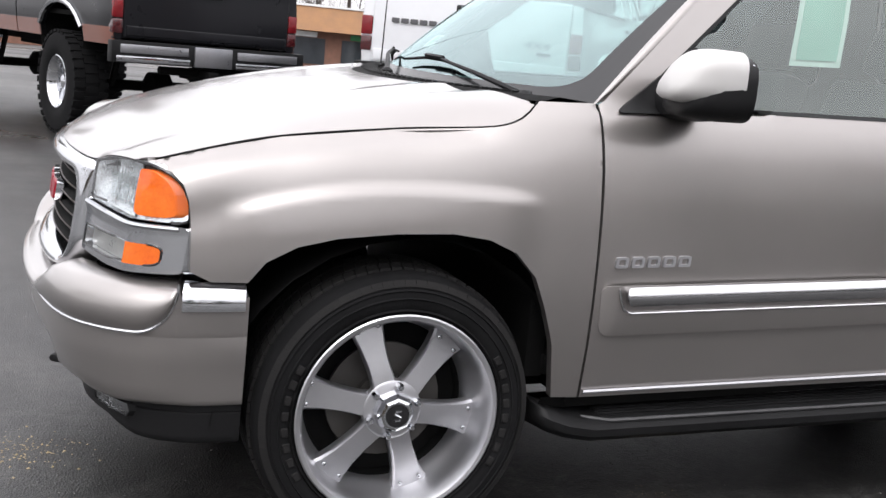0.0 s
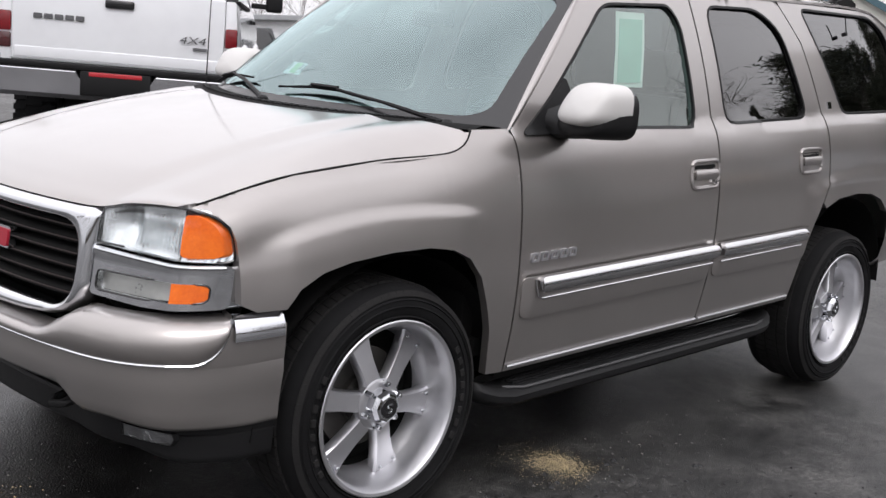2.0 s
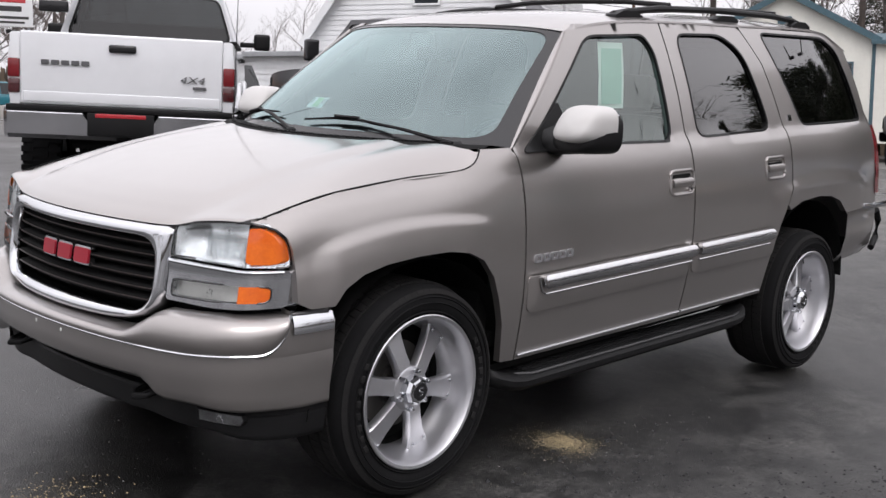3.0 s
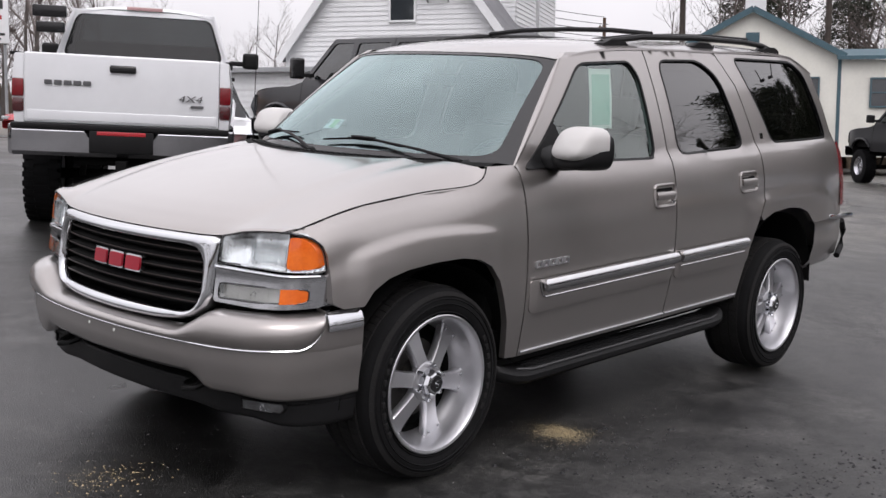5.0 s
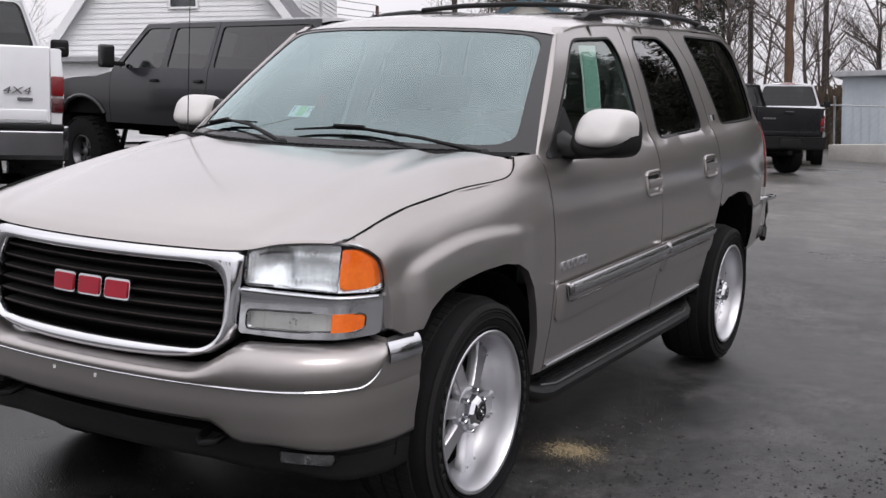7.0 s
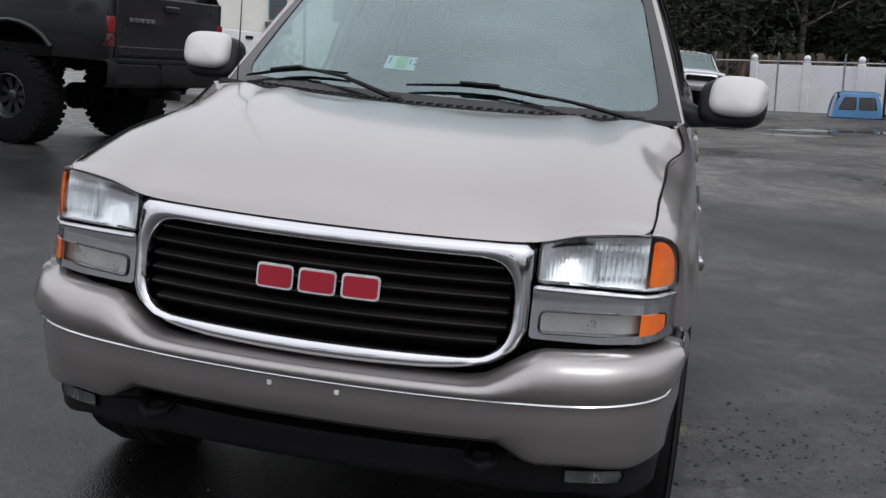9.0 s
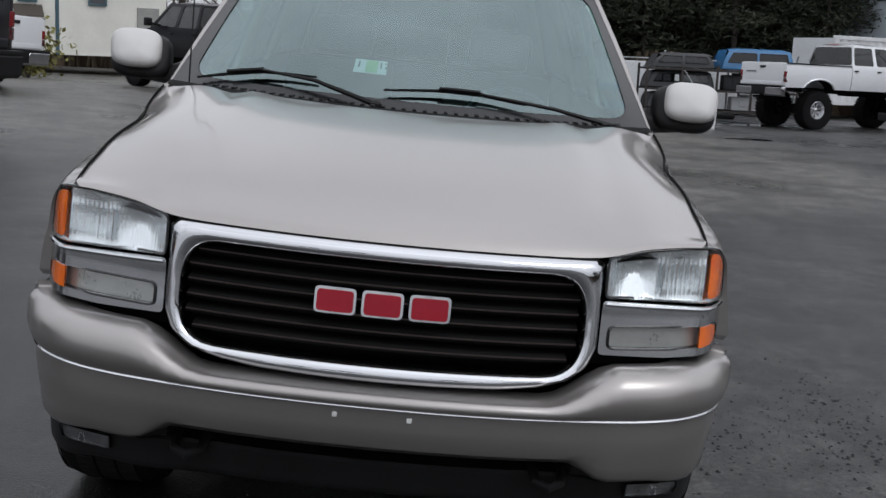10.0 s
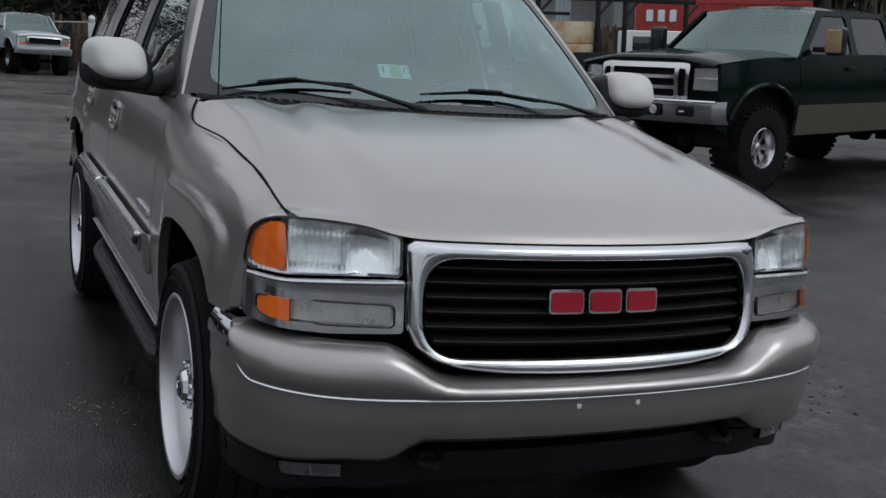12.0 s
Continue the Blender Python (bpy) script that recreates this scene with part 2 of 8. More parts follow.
def panel(poly, place, holes=(), step=0.04, flange=None, cuts=()):
    """A sheet over a 2D outline with holes, laid on a curved surface by place(u, v); flange: how its rim turns in."""
    loops = [fine(p, step) for p in (poly, *holes)]
    verts, edges = [], []
    for lp in loops:
        k = len(verts)
        verts += [Vector(p) for p in lp]
        edges += [(k + i, k + (i + 1) % len(lp)) for i in range(len(lp))]
    us, vs = [p[0] for p in loops[0]], [p[1] for p in loops[0]]
    u = min(us) + step * 0.5
    seg = [(Vector(a), Vector(b)) for lp in loops for a, b in zip(lp, lp[1:] + lp[:1])]
    mids = np.array([((a + b) / 2)[:] for a, b in seg])
    while u < max(us):
        v = min(vs) + step * 0.5
        while v < max(vs):
            if inside((u, v), loops[0]) and not any(inside((u, v), h) for h in loops[1:]) and np.min(np.hypot(mids[:, 0] - u, mids[:, 1] - v)) > step * 0.55:
                verts.append(Vector((u, v)))
            v += step
        u += step
    vo, eo, fo, *_ = delaunay_2d_cdt(verts, edges, [], 0, 1e-5)
    bm = bmesh.new()
    bv = [bm.verts.new(place(p[0], p[1])) for p in vo]
    for f in fo:
        c = sum((vo[i] for i in f), Vector((0, 0))) / len(f)
        if inside(c, loops[0]) and not any(inside(c, h) for h in loops[1:]):
            try:
                bm.faces.new([bv[i] for i in f])
            except ValueError:
                pass
    loose = [v for v in bm.verts if not v.link_faces]
    bmesh.ops.delete(bm, geom=loose, context="VERTS")
    bmesh.ops.recalc_face_normals(bm, faces=bm.faces)
    if flange is not None:
        fl = flange if callable(flange) else (lambda co, v=Vector(flange): v)
        rim = [e for e in bm.edges if e.is_boundary]
        mid = {}
        low = {}
        for e in rim:
            a, b = e.verts
            for w in (a, b):
                if w not in low:
                    low[w] = (bm.verts.new(w.co), bm.verts.new(w.co + fl(w.co)))
            bm.faces.new((low[a][0], low[b][0], low[b][1], low[a][1]))
    return bm


def smoothstep(a, b, x):
    t = min(1, max(0, (x - a) / (b - a)))
    return t * t * (3 - 2 * t)


def curve(table):
    """A smooth function through (x, value) pairs."""
    xs, ys = [p[0] for p in table], [p[1] for p in table]
    sl = [(ys[min(i + 1, len(xs) - 1)] - ys[max(i - 1, 0)]) / (xs[min(i + 1, len(xs) - 1)] - xs[max(i - 1, 0)]) for i in range(len(xs))]

    def f(x):
        if x <= xs[0]:
            return ys[0] + sl[0] * (x - xs[0])
        if x >= xs[-1]:
            return ys[-1] + sl[-1] * (x - xs[-1])
        i = max(k for k in range(len(xs) - 1) if xs[k] <= x)
        h = xs[i + 1] - xs[i]
        t = (x - xs[i]) / h
        return (ys[i] * (1 + 2 * t) * (1 - t) ** 2 + sl[i] * h * t * (1 - t) ** 2 + ys[i + 1] * t * t * (3 - 2 * t) + sl[i + 1] * h * t * t * (t - 1))
    return f


# ---- ground ----
lift_y = curve([(-300, -0.16), (-20, -0.15), (-5, -0.10), (-3, -0.108), (-1.6, -0.0925), (0, 0), (1.6, 0.0925), (3.5, 0.205), (6.5, 0.385), (10, 0.57), (20, 1.0), (35, 1.45), (90, 2.7), (300, 6)])


def ground_z(x, y):
    side = lift_y(y)
    fall = -0.006 * max(0, x - 5) if x < 45 else -0.24
    keep = 1 - 0.75 * smoothstep(14, 40, x) * smoothstep(3, 12, y) if y < 60 else 1
    return side * keep + fall + 0.022


def asphalt():
    """Old asphalt: dark binder, pale grit, worn lighter patches and damp darker ones."""
    m = mat("worn_asphalt", (0.03, 0.031, 0.033), 0.6, 0, 0.3, 0.35)
    n, l = m.node_tree.nodes, m.node_tree.links
    p = n["Principled BSDF"]
    co = n.new("ShaderNodeTexCoord")

    def noise_tex(scale, detail, rough=0.55):
        t = n.new("ShaderNodeTexNoise")
        t.inputs["Scale"].default_value, t.inputs["Detail"].default_value, t.inputs["Roughness"].default_value = scale, detail, rough
        l.new(co.outputs["Object"], t.inputs["Vector"])
        return t

    def ramp(src, a, b, c0, c1):
        r = n.new("ShaderNodeValToRGB")
        r.color_ramp.elements[0].position, r.color_ramp.elements[1].position = a, b
        r.color_ramp.elements[0].color, r.color_ramp.elements[1].color = (*c0, 1), (*c1, 1)
        l.new(src, r.inputs[0])
        return r
    big, mid, grit = noise_tex(0.28, 6), noise_tex(2.3, 6, 0.65), noise_tex(140, 2)
    vor = n.new("ShaderNodeTexVoronoi")
    vor.inputs["Scale"].default_value = 150
    l.new(co.outputs["Object"], vor.inputs["Vector"])
    base = ramp(big.outputs["Fac"], 0.38, 0.66, (0.011, 0.0111, 0.0116), (0.044, 0.0443, 0.0455))
    wear = ramp(mid.outputs["Fac"], 0.40, 0.70, (0.5, 0.5, 0.5), (1.6, 1.58, 1.54))
    pale = ramp(grit.outputs["Fac"], 0.55, 0.78, (0.8, 0.8, 0.8), (2.6, 2.5, 2.4))
    # the open lot away from the parked cars is paler
    sep, open_lot = n.new("ShaderNodeSeparateXYZ"), n.new("ShaderNodeMath")
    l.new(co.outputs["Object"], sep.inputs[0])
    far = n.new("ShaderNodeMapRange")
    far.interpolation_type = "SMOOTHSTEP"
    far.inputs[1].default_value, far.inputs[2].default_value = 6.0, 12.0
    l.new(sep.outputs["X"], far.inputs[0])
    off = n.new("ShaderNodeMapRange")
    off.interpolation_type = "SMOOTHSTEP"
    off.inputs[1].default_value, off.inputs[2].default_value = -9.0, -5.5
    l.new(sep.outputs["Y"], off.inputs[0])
    open_lot.operation = "MULTIPLY"
    l.new(far.outputs[0], open_lot.inputs[0])
    l.new(off.outputs[0], open_lot.inputs[1])
    lot_base = n.new("ShaderNodeMixRGB")
    l.new(open_lot.outputs[0], lot_base.inputs[0])
    l.new(base.outputs[0], lot_base.inputs[1])
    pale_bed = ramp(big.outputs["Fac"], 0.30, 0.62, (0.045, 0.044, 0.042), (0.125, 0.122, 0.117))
    l.new(pale_bed.outputs[0], lot_base.inputs[2])
    out = lot_base.outputs[0]
    pit = noise_tex(10, 6, 0.75)
    fleck = noise_tex(46, 3, 0.7)
    flecks = ramp(fleck.outputs["Fac"], 0.40, 0.60, (0.55, 0.55, 0.55), (1.35, 1.33, 1.3))
    pits = ramp(pit.outputs["Fac"], 0.40, 0.58, (0.34, 0.34, 0.34), (1.3, 1.29, 1.26))
    for r in (wear, pale, pits, flecks):
        mx = n.new("ShaderNodeMixRGB")
        mx.blend_type, mx.inputs[0].default_value = "MULTIPLY", 1.0
        l.new(out, mx.inputs[1])
        l.new(r.outputs[0], mx.inputs[2])
        out = mx.outputs[0]
    l.new(out, p.inputs["Base Color"])
    p.inputs["Specular IOR Level"].default_value = 0.5
    rg = ramp(big.outputs["Fac"], 0.38, 0.62, (0.27, 0.27, 0.27), (0.52, 0.52, 0.52))
    l.new(rg.outputs[0], p.inputs["Roughness"])
    ad = n.new("ShaderNodeMath")
    ad.operation = "ADD"
    l.new(vor.outputs["Distance"], ad.inputs[0])
    l.new(pit.outputs["Fac"], ad.inputs[1])
    bp = n.new("ShaderNodeBump")
    bp.inputs["Strength"].default_value, bp.inputs["Distance"].default_value = 0.22, 0.010
    l.new(ad.outputs[0], bp.inputs["Height"])
    l.new(bp.outputs[0], p.inputs["Normal"])
    return m


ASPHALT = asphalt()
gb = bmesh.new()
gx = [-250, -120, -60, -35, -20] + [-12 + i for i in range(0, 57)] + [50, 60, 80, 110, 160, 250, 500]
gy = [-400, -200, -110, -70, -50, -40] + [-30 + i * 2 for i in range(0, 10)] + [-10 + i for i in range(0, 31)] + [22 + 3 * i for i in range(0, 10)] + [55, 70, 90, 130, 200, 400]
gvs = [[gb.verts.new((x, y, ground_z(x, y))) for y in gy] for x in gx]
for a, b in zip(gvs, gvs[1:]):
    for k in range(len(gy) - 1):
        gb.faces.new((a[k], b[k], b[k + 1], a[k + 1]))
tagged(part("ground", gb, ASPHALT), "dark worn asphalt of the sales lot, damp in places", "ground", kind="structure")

# worn spot of pale grit beside the front wheel, and loose grit over the lot
STRAW = mat("pale_dry_grit", (0.30, 0.24, 0.14), 0.95, 0, 0.35, 25, 0.5, 120)
GRIT = mat("loose_grit", (0.13, 0.125, 0.12), 0.95, 0, 0.4, 30)


def scatter(name, label, material, spots, seed):
    """Small angular stones and chips lying on the ground; spots of (x, y, spread x, spread y, how many, size)."""
    r = random.Random(seed)
    V, Fc = [], []
    for cx, cy, sx, sy, n, size in spots:
        for _ in range(n):
            x, y = r.gauss(cx, sx), r.gauss(cy, sy)
            z, s, a = ground_z(x, y), size * r.uniform(0.4, 1.4), r.uniform(0, 6.28)
            k = len(V)
            for i in range(4):
                V.append((x + math.cos(a + i * 1.57) * s * r.uniform(0.6, 1.2), y + math.sin(a + i * 1.57) * s * r.uniform(0.6, 1.2), z - 0.002))
            V.append((x, y, z + s * r.uniform(0.2, 0.6)))
            Fc += [(k, k + 1, k + 4), (k + 1, k + 2, k + 4), (k + 2, k + 3, k + 4), (k + 3, k, k + 4)]
    me = bpy.data.meshes.new(name)
    me.from_pydata(V, [], Fc)
    me.materials.append(material)
    return tagged(new(name, me), label, "grit", kind="stuff")


scatter("dry_grit", "pale straw-coloured grit in a worn spot of the asphalt", STRAW, [(0.92, -0.86, 0.05, 0.055, 4200, 0.0042), (0.90, -0.88, 0.10, 0.11, 1800, 0.0035), (-0.95, -0.1, 0.10, 0.08, 220, 0.006), (0.95, 1.0, 0.12, 0.1, 160, 0.006), (2.6, -1.7, 0.25, 0.2, 160, 0.006)], 4)
scatter("loose_grit", "small grey stones scattered on the asphalt", GRIT, [(-0.5, -1.5, 1.6, 1.4, 900, 0.006), (1.6, -2.6, 1.8, 1.2, 1300, 0.007), (-0.9, 1.0, 1.0, 1.3, 500, 0.006), (1.4, -1.7, 0.5, 0.4, 900, 0.007)], 5)

CRUMB = mat("broken_asphalt", (0.014, 0.014, 0.015), 0.8, 0, 0.4, 12, 0.4, 80)
scatter("asphalt_crumbs", "dark crumbs of broken asphalt on a worn patch", CRUMB, [(1.05, -1.62, 0.34, 0.28, 900, 0.014), (0.75, -1.5, 0.3, 0.25, 450, 0.017), (1.5, -1.95, 0.35, 0.25, 350, 0.011)], 6)
scatter("brown_grit", "brown grit between the crumbs of broken asphalt", mat("brown_grit", (0.075, 0.068, 0.052), 0.95, 0, 0.35, 25), [(0.75, -1.35, 0.28, 0.22, 900, 0.006), (1.2, -1.7, 0.35, 0.3, 900, 0.006)], 7)


# shallow water standing in hollows of the asphalt
WATER = mat("still_water", (0.012, 0.013, 0.014), 0.03, 0, 0.1, 3)
for k, (cx, cy, ax, ay, turn) in enumerate(((27.5, -5.6, 0.7, 2.2, 10), (24.6, -3.5, 0.35, 1.0, -12), (29.5, -9.0, 0.6, 2.0, 20), (22.0, -7.5, 0.25, 0.7, 5), (26.2, -1.6, 0.3, 0.9, 30))):
    r_ = random.Random(70 + k)
    ph = [r_.uniform(0, 6.28) for _ in range(4)]
    shape = []
    for i in range(40):
        a = 2 * math.pi * i / 40
        f = 1 + 0.25 * math.sin(2 * a + ph[0]) + 0.16 * math.sin(3 * a + ph[1]) + 0.1 * math.sin(5 * a + ph[2]) + 0.06 * math.sin(9 * a + ph[3])
        c_, s_ = math.cos(radians(turn)), math.sin(radians(turn))
        u, w = ax * f * math.cos(a), ay * f * math.sin(a)
        shape.append((cx + u * c_ - w * s_, cy + u * s_ + w * c_))
    tagged(part("puddle", panel(shape, lambda x, y: (x, y, ground_z(x, y) + 0.004), step=0.5, flange=(0, 0, -0.004)), WATER), "shallow rain puddle on the asphalt", "puddle", "puddles")

# ---- the pewter SUV; its own frame: nose to -x, driver's side to -y, front axle at x = 0 ----
RAKE = 0.04
CAR = pose(0, 0, 0, LEAN)


def rk(x, y, z):
    return (x, y, z + RAKE * x)


def plan(y):
    y = abs(y)
    return -0.835 + 0.24 * y * y + 12.7 * max(0, y - 0.78) ** 2


def front(y, z, out=0.0):
    """The face of the nose."""
    return rk(plan(y) + 0.12 * (z - 0.87) - out, y, z)


seam_z = curve([(-0.62, 1.05), (-0.5, 1.085), (-0.33, 1.116), (-0.04, 1.141), (0.2, 1.155), (0.6, 1.157)])
fender_y = curve([(0.40, 0.878), (0.46, 0.890), (0.6, 0.911), (0.75, 0.922), (0.9, 0.914), (1.0, 0.898), (1.08, 0.874), (1.157, 0.826), (1.2, 0.79), (1.24, 0.74)])
door_y = curve([(0.40, 0.878), (0.46, 0.889), (0.6, 0.911), (0.75, 0.922), (0.9, 0.918), (1.0, 0.908), (1.1, 0.89), (1.17, 0.868), (1.21, 0.846), (1.25, 0.815)])


def side_y(x, z):
    """Half width of the body at a place along it and a height."""
    if z > 1.212 and x > 0.5:
        y = 0.835 - 0.25 * (z - 1.205) - 0.252 * (z - 1.205) ** 2
    else:
        b = smoothstep(-0.05, 0.5, x)
        s = seam_z(x) - 1.157 if x < 0.2 else 0
        y = fender_y(z - s * smoothstep(0.75, 1.0, z)) * (1 - b) + door_y(z) * b
    if -0.66 < x < 0.345 and z > 1.0:
        y -= 0.020 * smoothstep(-0.66, -0.40, x) * smoothstep(0.30, 0.02, x) * smoothstep(0.050, 0.0, seam_z(x) - z)
    if x < -0.30:
        dz = seam_z(x) - z
        y += 0.022 * smoothstep(-0.30, -0.58, x) * smoothstep(0.0, 0.022, dz) * (1 - smoothstep(0.03, 0.17, dz))
    if z < 1.06:
        zc = 1.007 - (0.33 if x < -0.05 else 0.17) * (x + 0.05) ** 2
        y += 0.013 * smoothstep(zc + 0.012, zc - 0.018, z) * smoothstep(-0.50, -0.38, x) * smoothstep(0.37, 0.22, x) * smoothstep(0.55, 0.85, z)
        zc = 0.965 - 0.22 * (x - 3.02) ** 2
        y += 0.012 * smoothstep(zc + 0.010, zc - 0.014, z) * smoothstep(2.40, 2.58, x) * smoothstep(3.75, 3.5, x) * smoothstep(0.5, 0.75, z)
    if x < -0.15:
        y -= 0.020 * ((-0.15 - x) / 0.4) ** 2
    if x > 3.1:
        y -= 0.075 * ((x - 3.1) / 0.8) ** 2
    return y


def left(x, z, out=0.0):
    return rk(x, -side_y(x, z) - out, z)


OUTWARD[0] = (1.5, 0, 0.85)
suv = empty("parked_suv", CAR, "pewter metallic full-size SUV with chrome trim, parked on asphalt", "car")


def both(name, make, material, parent=suv, label="", **k):
    """A part and its mirror image on the other side."""
    a = part(name, make(), material, parent, label, **k)
    b = part(name, mirrored(make()), material, parent, label, **k)
    return a, b


ARCH_F = [(-0.415, 0.775), (-0.375, 0.825), (-0.30, 0.862), (-0.2, 0.882), (-0.05, 0.892), (0.1, 0.891), (0.2, 0.875), (0.28, 0.838), (0.345, 0.77), (0.385, 0.68), (0.422, 0.58), (0.452, 0.418)]
ARCH_R = [(2.50, 0.44), (2.515, 0.62), (2.56, 0.75), (2.64, 0.815), (2.76, 0.85), (2.95, 0.862), (3.1, 0.85), (3.22, 0.815), (3.31, 0.75), (3.37, 0.62), (3.41, 0.44)]
IN = (0, 0.03, 0)

# fenders
FENDER = [(-0.652, 1.047), (-0.5, 1.084), (-0.33, 1.116), (-0.04, 1.141), (0.18, 1.153), (0.25, 1.163), (0.3, 1.185), (0.33, 1.212), (0.345, 1.226), (0.508, 1.226), (0.515, 1.05), (0.520, 0.75), (0.526, 0.60), (0.533, 0.412)] + ARCH_F[::-1] + [(-0.5, 0.775), (-0.550, 0.80), (-0.552, 0.92), (-0.557, 0.965), (-0.570, 1.003), (-0.596, 1.030), (-0.632, 1.043)]
def fender_rim(co):
    return Vector((0, 0.002, -0.03)) if co.z - RAKE * co.x > 1.045 and co.x < 0.35 else Vector(IN)


both("fender", lambda: panel(FENDER, left, step=0.0115, flange=fender_rim), PEWTER)
# doors with their window frames
WIN_F = rounded([(0.605, 1.222), (1.128, 1.658), (1.57, 1.674), (1.622, 1.60), (1.615, 1.200)], 0.07)
WIN_R = rounded([(1.825, 1.208), (1.832, 1.684), (2.26, 1.69), (2.42, 1.60), (2.535, 1.218)], 0.08)
WIN_Q = rounded([(2.875, 1.230), (2.65, 1.710), (3.40, 1.702), (3.56, 1.63), (3.71, 1.230)], 0.06)
DOOR_F = [(0.541, 0.412), (0.534, 0.60), (0.528, 0.75), (0.524, 1.05), (0.516, 1.222), (0.535, 1.235), (1.008, 1.672), (1.06, 1.70), (1.725, 1.728), (1.72, 1.21), (1.712, 0.9), (1.705, 0.398)]
DOOR_R = [(1.714, 0.398), (1.722, 0.9), (1.73, 1.21), (1.735, 1.728), (2.45, 1.73), (2.58, 1.55), (2.67, 1.21), (2.66, 0.95), (2.60, 0.84)] + [(2.545, 0.75), (2.505, 0.62), (2.485, 0.394)]
QUARTER = [(2.68, 1.21), (2.59, 1.55), (2.46, 1.73), (3.45, 1.722), (3.70, 1.63), (3.84, 1.21), (3.90, 0.74), (3.35, 0.74)] + ARCH_R[::-1][2:-3] + [(2.61, 0.84), (2.672, 0.95)]
door_fl, door_fr = both("front_door", lambda: panel(DOOR_F, left, [WIN_F], 0.03, IN), PEWTER)
door_rl, door_rr = both("rear_door", lambda: panel(DOOR_R, left, [WIN_R], 0.03, IN), PEWTER)
quarter_l, quarter_r = both("quarter_panel", lambda: panel(QUARTER, left, [WIN_Q], 0.03, IN), PEWTER)


def inset(poly, k):
    """An outline moved inwards by k, square to its edges."""
    n = len(poly)
    turn = 1 if sum(poly[i - 1][0] * poly[i][1] - poly[i][0] * poly[i - 1][1] for i in range(n)) > 0 else -1
    out = []
    for i in range(n):
        a, b, c = (Vector(poly[j % n]) for j in (i - 1, i, i + 1))
        u = ((b - a).normalized() + (c - b).normalized()).normalized()
        out.append((b.x - turn * u.y * k, b.y + turn * u.x * k))
    return out


def shrink(poly, k):
    cx, cy = sum(p[0] for p in poly) / len(poly), sum(p[1] for p in poly) / len(poly)
    return [(cx + (x - cx) * (1 - k / max(0.2, math.hypot(x - cx, y - cy))), cy + (y - cy) * (1 - k / max(0.2, math.hypot(x - cx, y - cy)))) for x, y in poly]


for win, (pl, pr), glassy in ((WIN_F, (door_fl, door_fr), SIDEGLASS), (WIN_R, (door_rl, door_rr), PRIVACY), (WIN_Q, (quarter_l, quarter_r), PRIVACY)):
    for par, flip in ((pl, False), (pr, True)):
        g = panel(win, lambda x, z: left(x, z, -0.012), step=0.06)
        s = panel(win, lambda x, z: left(x, z, 0.002), [inset(win, 0.010)], 0.02, (0, 0.012, 0))
        ob = part("window_glass", mirrored(g) if flip else g, glassy, par, "dark tinted glass")
        part("window_seal", mirrored(s) if flip else s, BLACK, par, "black rubber seal")

# hood
rise = curve([(0, 1.014), (0.02, 1.031), (0.05, 1.048), (0.1, 1.072), (0.2, 1.108), (0.4, 1.158), (0.6, 1.196), (0.8, 1.224), (1.0, 1.243)])
FTOP = [(-0.652, 1.047), (-0.5, 1.084), (-0.33, 1.116), (-0.04, 1.141), (0.18, 1.153), (0.25, 1.163), (0.30, 1.185), (0.33, 1.212), (0.345, 1.226)]
edge_z = curve(FTOP)


def edge_y(x):
    return side_y(x, edge_z(min(x, 0.345))) - 0.0055


rise_outer = curve([(0, 0), (0.012, 0.008), (0.05, 0.020), (0.1, 0.034), (0.2, 0.061), (0.4, 0.112), (0.6, 0.152), (0.8, 0.181), (1.0, 0.198)])
nose_top = curve([(0, 1.014), (0.3, 1.014), (0.48, 1.015), (0.54, 1.021), (0.62, 1.040), (0.73, 1.0495), (0.80, 1.049)])


def hood_z(x, y):
    u = max(0, x - plan(y) - 0.017)
    ye = edge_y(x)
    d = min(1, max(0, (abs(y) - ye + 0.21) / 0.21))
    lip = (nose_top(abs(y)) - 1.014) * math.exp(-u / 0.12)
    w = smoothstep(0.48, 0.62, abs(y))
    top = (rise(u) + lip) * (1 - w) + (nose_top(abs(y)) + rise_outer(u)) * w
    ridge = 0.008 * math.exp(-((abs(y) - (0.50 + 0.10 * (0.2 - x))) / 0.06) ** 2) * smoothstep(-0.75, -0.3, x)
    return top + ridge - (top - edge_z(min(x, 0.345)) + 0.002) * d * d * smoothstep(-0.005, 0.09, u)


def on_hood(x, y, out=0.0):
    return rk(x, y, hood_z(x, y) + out)


hood_rows = []
for j in range(49):
    t = (j / 48) ** 1.7
    xs = -0.650 + (0.338 + 0.650) * t
    row = []
    for i in range(49):
        s_ = math.sin(math.pi / 2 * (-1 + 2 * i / 48)) * 0.55 + (-1 + 2 * i / 48) * 0.45
        y = s_ * edge_y(xs)
        x0 = plan(y) + 0.017
        k = abs(y) / 0.78
        xr = 0.095 + 0.235 * min(1, k) ** 2
        row.append((x0 + (xr - x0) * t if abs(s_) < 0.9999 else xs, y))
    hood_rows.append(row)
hb = grid([[on_hood(x, y) for x, y in row] for row in hood_rows])
rim_pts = [r[0] for r in hood_rows] + hood_rows[-1][1:] + [r[-1] for r in hood_rows[-2::-1]] + hood_rows[0][-2:0:-1]
lip_b = grid([[on_hood(x, y), Vector(on_hood(x, y)) + (Vector((0.03, 0, -0.004)) if x - plan(y) < 0.03 else Vector((0.012, -0.006 * (1 if y > 0 else -1), -0.028)))] for x, y in rim_pts + rim_pts[:1]])
part("hood", joined(hb, lip_b), PEWTER, suv)
